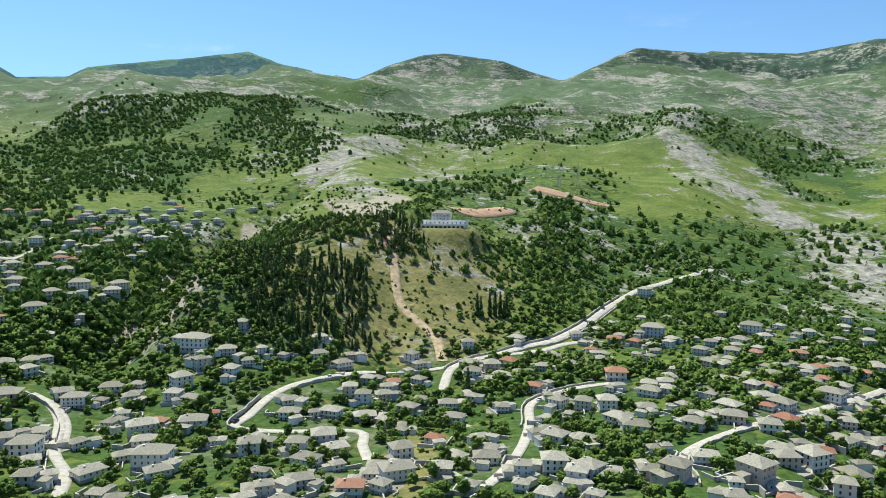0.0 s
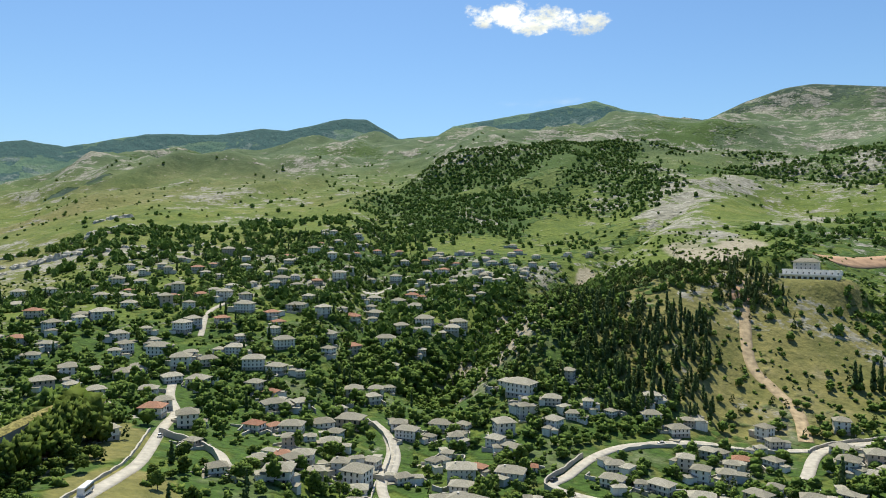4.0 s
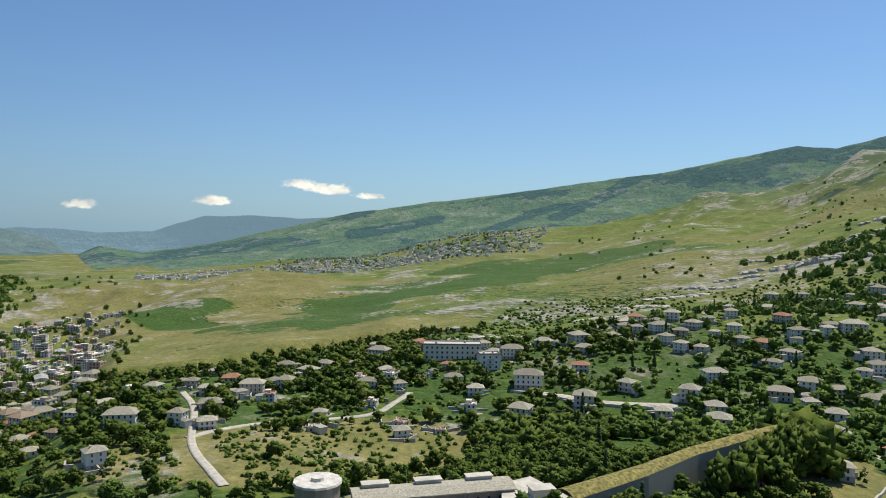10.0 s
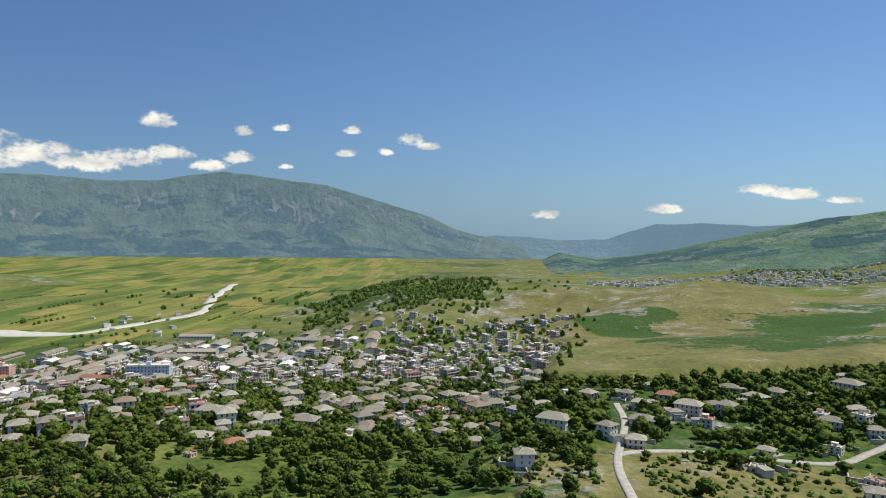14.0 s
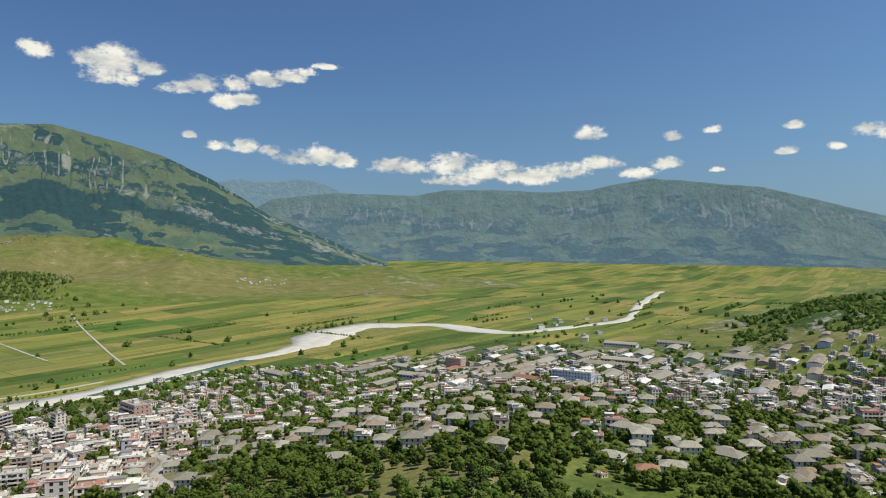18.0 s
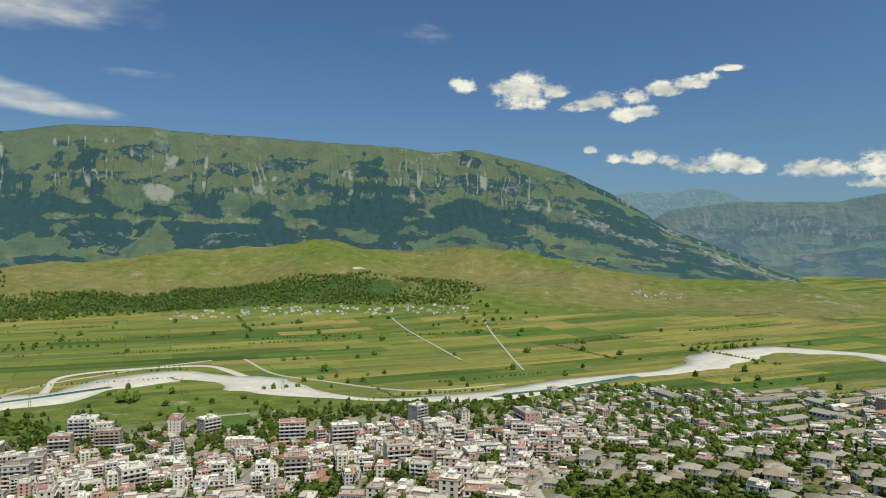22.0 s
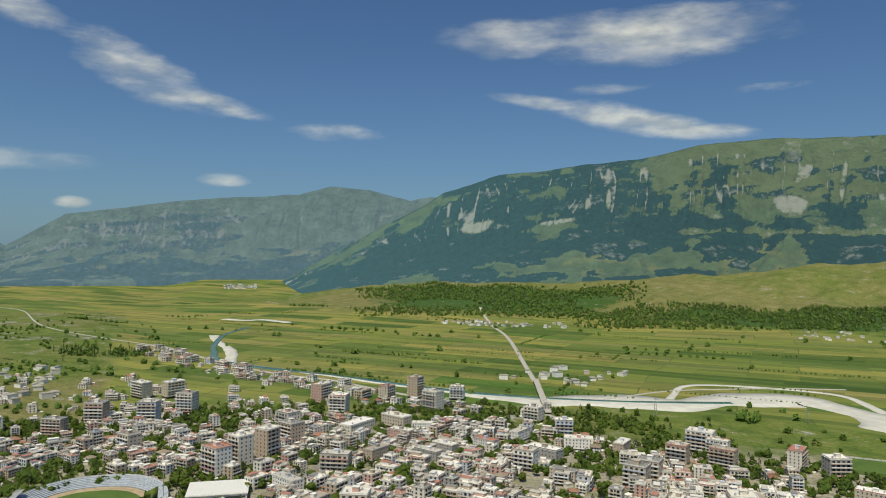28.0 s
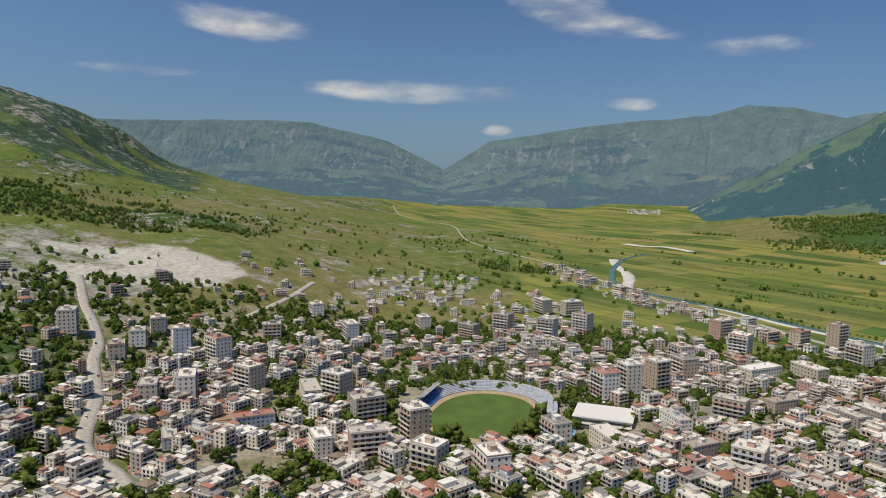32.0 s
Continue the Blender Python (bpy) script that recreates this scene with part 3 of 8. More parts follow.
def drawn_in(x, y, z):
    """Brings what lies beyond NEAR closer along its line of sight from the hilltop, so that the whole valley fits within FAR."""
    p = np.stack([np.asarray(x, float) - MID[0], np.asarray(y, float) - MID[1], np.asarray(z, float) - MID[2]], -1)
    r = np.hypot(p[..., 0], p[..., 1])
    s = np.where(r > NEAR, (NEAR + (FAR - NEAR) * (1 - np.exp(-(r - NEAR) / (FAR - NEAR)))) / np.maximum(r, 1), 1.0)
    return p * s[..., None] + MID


# ---- ground ----
def patch(b, r, b0, r0, db, dr):
    """A soft-edged stretch of land about a bearing and a distance."""
    d = (b - b0 + 180) % 360 - 180
    return np.clip(1.6 - 1.6 * ((d / db) ** 2 + ((r - r0) / dr) ** 2), 0, 1)


def scarp_edge(b):
    """The foot of the low scarp above the lower gardens."""
    return np.interp(b, (74, 78, 84, 87, 93, 99, 106, 110, 114), (900, 600, 570, 545, 500, 470, 462, 480, 640))


def land_cover(x, y, z):
    b, r = polar(x, y)
    n1, n2, n3 = fbm(x, y, 420, 5), fbm(x + 900, y, 120, 4), fbm(x - 500, y + 300, 1100, 4)
    side = np.abs((b - 20 + 180) % 360 - 180)
    west = 1 - soft(side, 70, 95)
    east = soft(b, 150, 168) * (1 - soft(b, 240, 250)) * soft(r, 1500, 1900)
    high = soft(z, 230, 480)
    wood = soft(n1, 0.50, 0.70) * 0.55
    rock = soft(n2, 0.42, 0.75) * 0.5
    gravel, bare, haze_tint = np.zeros_like(x), np.zeros_like(x), np.zeros_like(x)
    dry = 0.25 + 0.6 * (n1 - 0.5) + 0.24 * soft(b, 66, 92) * (1 - soft(b, 286, 300)) + 0.08 * soft(b, 92, 104) * (1 - soft(b, 196, 210))
    ribs = ridged(x + 200 * n1, y, 330, 4)
    # west: limestone ribs and scrub high up, dark woods on the knolls and the far crests
    rock = rock + west * high * (0.02 + (0.9 - 0.6 * soft(b, 24, 36) * (b < 180)) * np.clip(ribs - 0.60, 0, 1) + 0.4 * (n2 - 0.45))
    wood = np.maximum(wood, west * soft(r, 3400, 4300) * soft(n3 + 0.35 * (n1 - 0.5), 0.40, 0.58) * 0.8)
    # the bluish haze colour grows with distance
    haze_tint = np.maximum(haze_tint, west * soft(r, 2600, 4000) * 0.9)
    for b0, r0, db, dr, much in ((18, 1420, 9, 230, 1.0), (23, 1050, 8, 220, 0.8), (12, 1000, 6, 220, 0.55), (8, 520, 7, 130, 0.7), (2, 1750, 7, 260, 0.75), (-7, 1800, 3, 420, 0.8), (-3, 760, 9, 180, 0.6),
                                 (-16, 800, 8, 200, 0.6), (-30, 1500, 5, 300, 0.95), (24, 900, 9, 250, 0.7), (-22, 640, 9, 130, 0.6), (8.5, 3300, 2, 700, 0.9), (-28, 2300, 5, 200, 0.6)):
        wood = np.maximum(wood, much * patch(b, r, b0, r0, db, dr) * np.clip(0.35 + 2.4 * (n2 - 0.3), 0, 1))
    for b0, r0, db, dr, much in ((-17, 1900, 4, 600, 0.36), (7, 1050, 3.5, 200, 0.6), (0, 1500, 5, 300, 0.4), (-2, 2400, 5, 500, 0.4), (-30, 2600, 6, 800, 0.5),
                                 (54, 860, 6, 60, 0.62), (62, 800, 8, 80, 0.5), (72, 680, 8, 60, 0.5), (48, 1050, 5, 60, 0.5), (40, 1350, 5, 110, 0.4), (12.5, 1150, 3, 90, 0.5)):
        rock = np.maximum(rock, much * patch(b, r, b0, r0, db, dr) * (0.45 + 1.1 * n2))
    for line, wide, much in (([(607, 1879), (472, 1372), (443, 1161), (468, 1067), (475, 883), (397, 628)], 66, 0.85), ([(954, 2116), (1146, 2159), (1294, 2089)], 120, 0.6), ([(67, 1496), (152, 1644), (233, 1662)], 60, 0.75),
                             ([(220, 1566), (351, 1723)], 60, 0.5), ([(-176, 1026), (-134, 1157), (-101, 1336)], 40, 0.9), ([(-98, 754), (-110, 860), (-150, 960)], 40, 0.6), ([(-33, 920), (16, 1251), (78, 1478)], 34, 0.5), ([(560, 1300), (590, 1050), (560, 800)], 50, 0.45)):
        d, _ = near_line(x, y, line)
        rock = np.maximum(rock, much * (1 - soft(d + 1.6 * wide * (n2 - 0.5), wide * 0.35, wide * 1.2)))
    for line, wide, much in (([(687, 1415), (894, 1604), (915, 1459)], 90, 0.8), ([(-199, 1351), (-98, 1457), (20, 1640), (208, 1929), (365, 1663), (398, 1442)], 55, 0.72), ([(-357, 1997), (-275, 1978)], 60, 0.95),
                             ([(-608, 1261), (-522, 1353), (-414, 1510)], 110, 0.7), ([(-621, 1069), (-496, 1025), (-430, 1087)], 110, 0.7), ([(-325, 1296), (-238, 1217)], 80, 0.6)):
        d, _ = near_line(x, y, line)
        wood = np.maximum(wood, much * (1 - soft(d + 1.5 * wide * (n2 - 0.5), wide * 0.5, wide * 1.2)))
    d, _ = near_line(x, y, [(-111, 745), (-68, 684), (-58, 769)])
    bare = np.maximum(bare, 0.7 * (1 - soft(d + 20 * (n2 - 0.5), 12, 34)))
    wood = np.maximum(wood, np.maximum(0.55 * patch(b, r, 20, 1150, 17, 580), 0.28 * patch(b, r, 2, 560, 17, 170)) * np.clip(0.5 + 1.6 * (n2 - 0.3), 0, 1.1))
    d, s = near_line(x, y, RAVINE)
    bare = np.maximum(bare, 0.85 * (1 - soft(d + 14 * (n2 - 0.5), 7, 22)) * soft(s, 0.1, 0.2) * (1 - soft(s, 0.55, 0.75)))
    # the washed-out bank of the ravine and the rocks on the knoll
    d, _ = near_line(x, y, [(-215, 787), (-188, 640), (-168, 520), (-176, 470), (-205, 432)])
    bank = 1 - soft(d + 14 * (n2 - 0.5), 7, 17)
    bare, wood = np.maximum(bare, 0.8 * bank), wood * (1 - bank)
    d, _ = near_line(x, y, [(-150, 520), (-128, 536), (-100, 552), (-72, 570)])
    rock = np.maximum(rock, 0.75 * (1 - soft(d + 12 * (n2 - 0.5), 4, 12)))
    # the grass slopes to the south, with a dark belt below the crest
    grassy = patch(b, r, 56, 1700, 30, 1300)
    wood = wood * (1 - 0.7 * grassy)
    dry = dry + 0.22 * grassy
    wood = np.maximum(wood, 0.85 * soft(side, 14, 22) * west * soft(r, 3900, 4600) * soft(n3, 0.3, 0.5))
    wood = np.maximum(wood, 0.7 * patch(b, r, 78, 3100, 10, 240) * n2 * 2)
    lush = np.maximum(patch(b, r, 70, 1350, 11, 170), patch(b, r, 86, 1130, 7, 130))
    lush = np.maximum(lush, np.maximum(patch(b, r, 103, 960, 4, 60), patch(b, r, -10, 1000, 9, 220)))
    wood = np.maximum(wood, 0.52 * lush)
    wood = np.maximum(wood, 0.7 * patch(b, r, 123, 1450, 8, 230) * np.clip(2 * n2, 0, 1))
    dry = dry - 0.5 * lush
    edge = np.interp(b, (84, 87, 93, 99, 106, 110), (580, 557, 511, 480, 472, 480))
    face = (1 - soft(np.abs(r - edge), 4, 9)) * soft(b, 83, 87) * (1 - soft(b, 107, 111))
    for line, wide in (([(-1430, 560), (-1256, 300), (-1130, 190), (-1010, 100), (-990, 20)], 75), ([(-960, -240), (-860, -150)], 38), ([(-800, -110), (-750, -70)], 30), ([(-900, -40), (-840, 0)], 26), ([(527, 1415), (668, 1475)], 70)):
        d, _ = near_line(x, y, line)
        green = 1 - soft(d + 50 * (n2 - 0.5), wide * 0.6, wide)
        lush, rock = np.maximum(lush, green), rock * (1 - green)
    wood = np.maximum(wood, 0.52 * lush)
    dry = dry - 0.5 * lush
    for line, wide in (([(-2912, 529), (-3500, 800), (-3763, 1354), (-4178, 1665)], 60), ([(-3342, 948), (-3678, 1407)], 50), ([(-3688, -441), (-4302, -214)], 90), ([(-4398, 261), (-4804, 41)], 80), ([(-1757, 1201), (-1626, 1231)], 30)):
        d, _ = near_line(x, y, line)
        scarp = 1 - soft(d + 60 * (n2 - 0.5), wide * 0.5, wide)
        wood, haze_tint, rock = np.maximum(wood, 1.1 * scarp), np.maximum(haze_tint, scarp), rock * (1 - scarp)
    wood = np.maximum(wood, 0.8 * np.maximum(lush * (b > 60) * (b < 112), face))
    # the valley floor
    north = 1 - soft(b, 256, 262) * (1 - soft(r, 2300, 2900))
    field = soft(36 - z, 0, 12) * soft(r, 900, 1050) * soft(b, 108, 136) * (1 - soft(b, 277, 283)) * north
    lawn = np.maximum(np.maximum(patch(b, r, 206, 915, 13, 130), patch(b, r, 192, 930, 6, 70)), patch(b, r, 172, 960, 5, 60))
    field = field * (1 - lawn)
    wood, rock, dry = wood * (1 - lawn), rock * (1 - lawn), dry * (1 - lawn) + 0.36 * lawn
    # the mountains across the valley: olive foothills, a dark wooded middle, pale ribbed heights
    share = z / np.maximum(MID[2] + r * np.tan(np.radians(around(_sky, b))), 60) * np.clip((3600 - r) / 900, 0.3, 1)
    edge = share + 0.32 * (n1 - 0.5) + 0.26 * (n2 - 0.5)
    belt = soft(edge, 0.19, 0.29) * (1 - soft(edge, 0.56, 0.74))
    gap = soft(0.5 * n1 + 0.5 * n2, 0.50, 0.64)
    wood_shade_e = np.maximum(belt * (1 - 0.5 * gap), 0.35 * soft(n2, 0.5, 0.7) * (1 - soft(edge, 0.6, 0.7)))
    # both ends darkened as wood: the shade and haze on them, besides real woods
    wood_shade_e = np.maximum(wood_shade_e, 0.85 * np.maximum(1 - soft(b, 177, 187), soft(b, 218, 226)) * soft(edge, 0.3, 0.4) * (1 - soft(edge, 0.9, 1.05)) * (1 - 0.7 * gap))
    wood_shade_e = wood_shade_e * soft(r, 2750, 3100)
    wood = wood * (1 - east) + wood_shade_e * east
    # the same haze colour on the slopes across the valley
    haze_tint = np.maximum(haze_tint, east * soft(share, 0.16, 0.30))
    gully = np.abs(lattice(b * 1.7 + 1.3 * lattice(r / 260, b * 0.4), r / 900) * 2 - 1)
    gully2 = np.abs(lattice(b * 3.9 + 2.0 * lattice(r / 200, b * 0.7) + 40, r / 700) * 2 - 1)
    streak = np.maximum(1 - soft(gully, 0.0, 0.12), 0.8 * (1 - soft(gully2, 0.0, 0.15))) * soft(n2, 0.35, 0.65)
    rock_e = 0.62 * streak * soft(edge, 0.46, 0.62) + 0.04 * soft(edge, 0.66, 0.86) + 0.4 * soft(n2, 0.67, 0.76) * soft(edge, 0.24, 0.4)
    rock = rock * (1 - east) + rock_e * east
    dry = dry * (1 - east) + (0.36 + 0.5 * (n1 - 0.5) + 0.32 * soft(r, 2050, 2250) * (1 - soft(share, 0.2, 0.35))) * east
    wood = np.maximum(wood, np.clip(np.maximum(patch(b, r, 203, 2230, 18, 200), patch(b, r, 230, 2560, 12, 330)) * (0.45 + n2), 0, 1))
    bare = np.maximum(bare, 0.95 * patch(b, r, 207.9, 3950, 1.4, 190) * np.clip(0.6 + 0.7 * n2, 0, 1))
    for b0, r0, db, dr in ((192.6, 2480, 0.9, 45), (183.5, 2400, 0.3, 25)):
        gravel = np.maximum(gravel, 0.62 * patch(b, r, b0, r0, db, dr) * np.clip(n2 * 2.0, 0, 1))
    for b0, r0, db, dr in ((231.4, 4500, 1.8, 160), (226.5, 4200, 1.2, 80), (224.6, 4350, 0.6, 260), (222.8, 4400, 0.5, 240), (186.5, 4700, 0.8, 300), (180.5, 4600, 1.2, 260), (195, 4500, 0.6, 260), (199, 4500, 0.4, 240), (174, 4500, 1.0, 300)):
        rock = np.maximum(rock, 0.85 * patch(b, r, b0, r0, db, dr) * np.clip(n2 * 1.9, 0, 1))
    # the quarry hillside to the north
    gravel = np.maximum(gravel, 0.72 * patch(b, r, 289.5, 1050, 11, 190) * (0.2 + 1.6 * n2))
    rock = np.maximum(rock, 0.72 * patch(b, r, 296, 1000, 14, 300))
    dry = np.maximum(dry, 0.75 * patch(b, r, 280, 1500, 20, 950) * (0.55 + 0.7 * n1))
    wood = np.where((b > 258) & (b < 300) & (r > 800) & (r < 3000), wood * 0.35, wood)
    wood = np.maximum(wood, 0.85 * patch(b, r, 287, 1560, 7, 150) * np.clip(n2 * 1.8, 0, 1))
    wood = np.maximum(wood, 0.9 * soft(b, 283, 288) * (1 - soft(b, 318, 330)) * soft(r, 1700, 2500) * soft(n1 + 0.3 * (n2 - 0.5), 0.30, 0.46))
    haze_tint = np.maximum(haze_tint, 0.8 * soft(b, 283, 288) * (1 - soft(b, 318, 330)) * soft(r, 1600, 2600))
    dry = np.maximum(dry, 0.8 * patch(b, r, 266, 1000, 26, 380) * (0.55 + 0.8 * n2))
    # worn ground between the houses
    town = np.maximum(patch(b, r, 190, 620, 75, 330), patch(b, r, 262, 640, 45, 380))
    bare = np.maximum(bare, 0.66 * np.maximum(town, 0.9 * patch(b, r, 256, 760, 26, 260)))
    wood = np.maximum(wood, 0.30 * town)
    old = (1 - soft(r, 480, 640)) * (1 - soft(side, 80, 130))
    bare = np.maximum(bare, 0.36 * old * (0.5 + n2))
    dry = dry + 0.5 * old * (n2 - 0.35)
    bare = np.maximum(bare, np.maximum(0.72 * patch(b, r, 143, 800, 13, 230), 0.8 * patch(b, r, 168, 840, 8, 80)) * (0.5 + n2))
    wood = np.maximum(wood, (0.50 + 0.14 * soft(b, 26, 40) * (b < 200)) * old)
    rock = rock * (1 - old * 0.7)
    dry = np.maximum(dry, 0.55 * patch(b, r, 101, 740, 10, 120))
    dry = np.maximum(dry, 0.95 * patch(b, r, 101, 1150, 19, 560) * (0.5 + n1) * (1 - lush))
    meadow = np.maximum(np.maximum(patch(b, r, 88, 265, 16, 62), np.maximum(patch(b, r, 45, 215, 6, 40), np.maximum(patch(b, r, 48, 290, 4, 38), patch(b, r, 82, 305, 8, 40)))), 0.9 * patch(b, r, -6, 250, 3.5, 60))
    wood, bare = wood * (1 - 0.9 * meadow), bare * (1 - meadow)
    dry = dry + 0.8 * meadow
    band = (r > scarp_edge(b)) * (1 - soft(r, scarp_edge(b) + 70, scarp_edge(b) + 130)) * soft(b, 76, 82) * (1 - soft(b, 109, 113))
    wood, rock, bare, dry = wood * (1 - band), rock * (1 - band), bare * (1 - band), dry * (1 - band) + 0.62 * band
    open_hill = patch(b, r, -5, 560, 6, 90)
    dry = dry + 0.5 * soft(n2, 0.48, 0.58) * soft(b, 96, 104) * (1 - soft(b, 178, 190)) * (1 - soft(r, 420, 520))
    wood = wood * (1 - 0.7 * soft(n2, 0.48, 0.58) * soft(b, 96, 104) * (1 - soft(b, 178, 190)) * (1 - soft(r, 420, 520)))
    knoll = patch(b, r, 1, 520, 13, 130)
    wood = wood * (1 - 0.6 * np.maximum(open_hill, 0.8 * knoll))
    dry = dry + 0.65 * np.maximum(open_hill, 0.9 * knoll)
    # green crops on the grass slope
    crops = 0
    for line, wide in (([(-1475, 590), (-1490, 470), (-1345, 310), (-1080, 185), (-1055, 90)], 95), ([(-1055, 90), (-900, 40), (-790, 5)], 48), ([(-1600, 330), (-1420, 180)], 60)):
        d, _ = near_line(x, y, line)
        crops = np.maximum(crops, 1 - soft(d + 110 * (n2 - 0.5), wide * 0.7, wide * 0.85))
    wood = np.maximum(wood, 1.3 * crops)
    rock, bare = rock * (1 - crops), bare * (1 - crops)
    return wood, rock, gravel, field, dry, bare, haze_tint, np.clip(high * (1 - east) + east * soft(edge, 0.46, 0.62), 0, 1)


def link_mesh(name, verts, faces, material, smooth=True):
    me = bpy.data.meshes.new(name)
    me.vertices.add(len(verts))
    me.vertices.foreach_set("co", np.asarray(verts, np.float32).ravel())
    faces = np.asarray(faces, np.int32)
    me.loops.add(faces.size)
    me.loops.foreach_set("vertex_index", faces.ravel())
    me.polygons.add(len(faces))
    me.polygons.foreach_set("loop_start", np.arange(0, faces.size, faces.shape[1], dtype=np.int32))
    me.polygons.foreach_set("use_smooth", np.full(len(faces), smooth))
    me.update(calc_edges=True)
    me.materials.append(material)
    return me


def grid_faces(rows, cols, wrap):
    i, j = np.meshgrid(np.arange(rows - 1), np.arange(cols if wrap else cols - 1), indexing="ij")
    k = (j + 1) % cols
    return np.stack([i * cols + j, i * cols + k, (i + 1) * cols + k, (i + 1) * cols + j], -1).reshape(-1, 4)[:, ::-1]


RINGS, SPOKES = 480, 800
ring = np.concatenate([[0.5, 8.0], np.exp(np.linspace(math.log(20.0), math.log(7200.0), RINGS - 2))])
spoke = np.radians(np.arange(SPOKES) * 360.0 / SPOKES)
gr, ga = np.meshgrid(ring, spoke, indexing="ij")
gx, gy = MID[0] - np.sin(ga) * gr, MID[1] + np.cos(ga) * gr
gz = height(gx, gy)
cover_a = land_cover(gx.ravel(), gy.ravel(), gz.ravel())
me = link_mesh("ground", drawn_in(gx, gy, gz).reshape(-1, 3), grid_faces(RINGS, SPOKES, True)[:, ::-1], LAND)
wood_, rock_, gravel_, field_, dry_, bare_, haze_tint_, upland_ = cover_a
for aname, cols in (("cover", (wood_, rock_, gravel_, field_)), ("cover_more", (dry_, bare_, haze_tint_, upland_))):
    layer = me.attributes.new(aname, "FLOAT_COLOR", "POINT")
    layer.data.foreach_set("color", np.stack(cols, -1).astype(np.float32).ravel())
ground = tagged(new("ground", me), "green and stony hill country falling to a flat farmed valley", "ground", kind="structure")


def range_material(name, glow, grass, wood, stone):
    """Far slopes of grass, woods and pale scree, with haze added as a blue glow."""
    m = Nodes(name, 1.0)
    woods, pale, dry, haze_glow = m.attr("cover")
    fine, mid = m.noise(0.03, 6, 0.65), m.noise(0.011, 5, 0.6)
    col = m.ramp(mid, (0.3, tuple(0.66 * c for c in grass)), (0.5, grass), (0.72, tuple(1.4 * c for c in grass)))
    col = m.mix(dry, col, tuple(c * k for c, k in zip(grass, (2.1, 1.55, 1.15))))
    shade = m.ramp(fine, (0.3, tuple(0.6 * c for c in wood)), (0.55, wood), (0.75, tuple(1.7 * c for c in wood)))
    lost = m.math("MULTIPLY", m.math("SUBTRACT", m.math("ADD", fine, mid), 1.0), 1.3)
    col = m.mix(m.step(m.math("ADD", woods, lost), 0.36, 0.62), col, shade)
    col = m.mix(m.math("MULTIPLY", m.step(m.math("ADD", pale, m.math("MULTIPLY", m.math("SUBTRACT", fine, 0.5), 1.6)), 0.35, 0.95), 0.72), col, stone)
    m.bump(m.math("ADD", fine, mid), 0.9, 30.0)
    # the haze: a blue emission laid evenly over the slopes
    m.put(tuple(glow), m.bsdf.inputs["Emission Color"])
    m.put(m.math("MULTIPLY", haze_glow, 2.0), m.bsdf.inputs["Emission Strength"])
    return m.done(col)


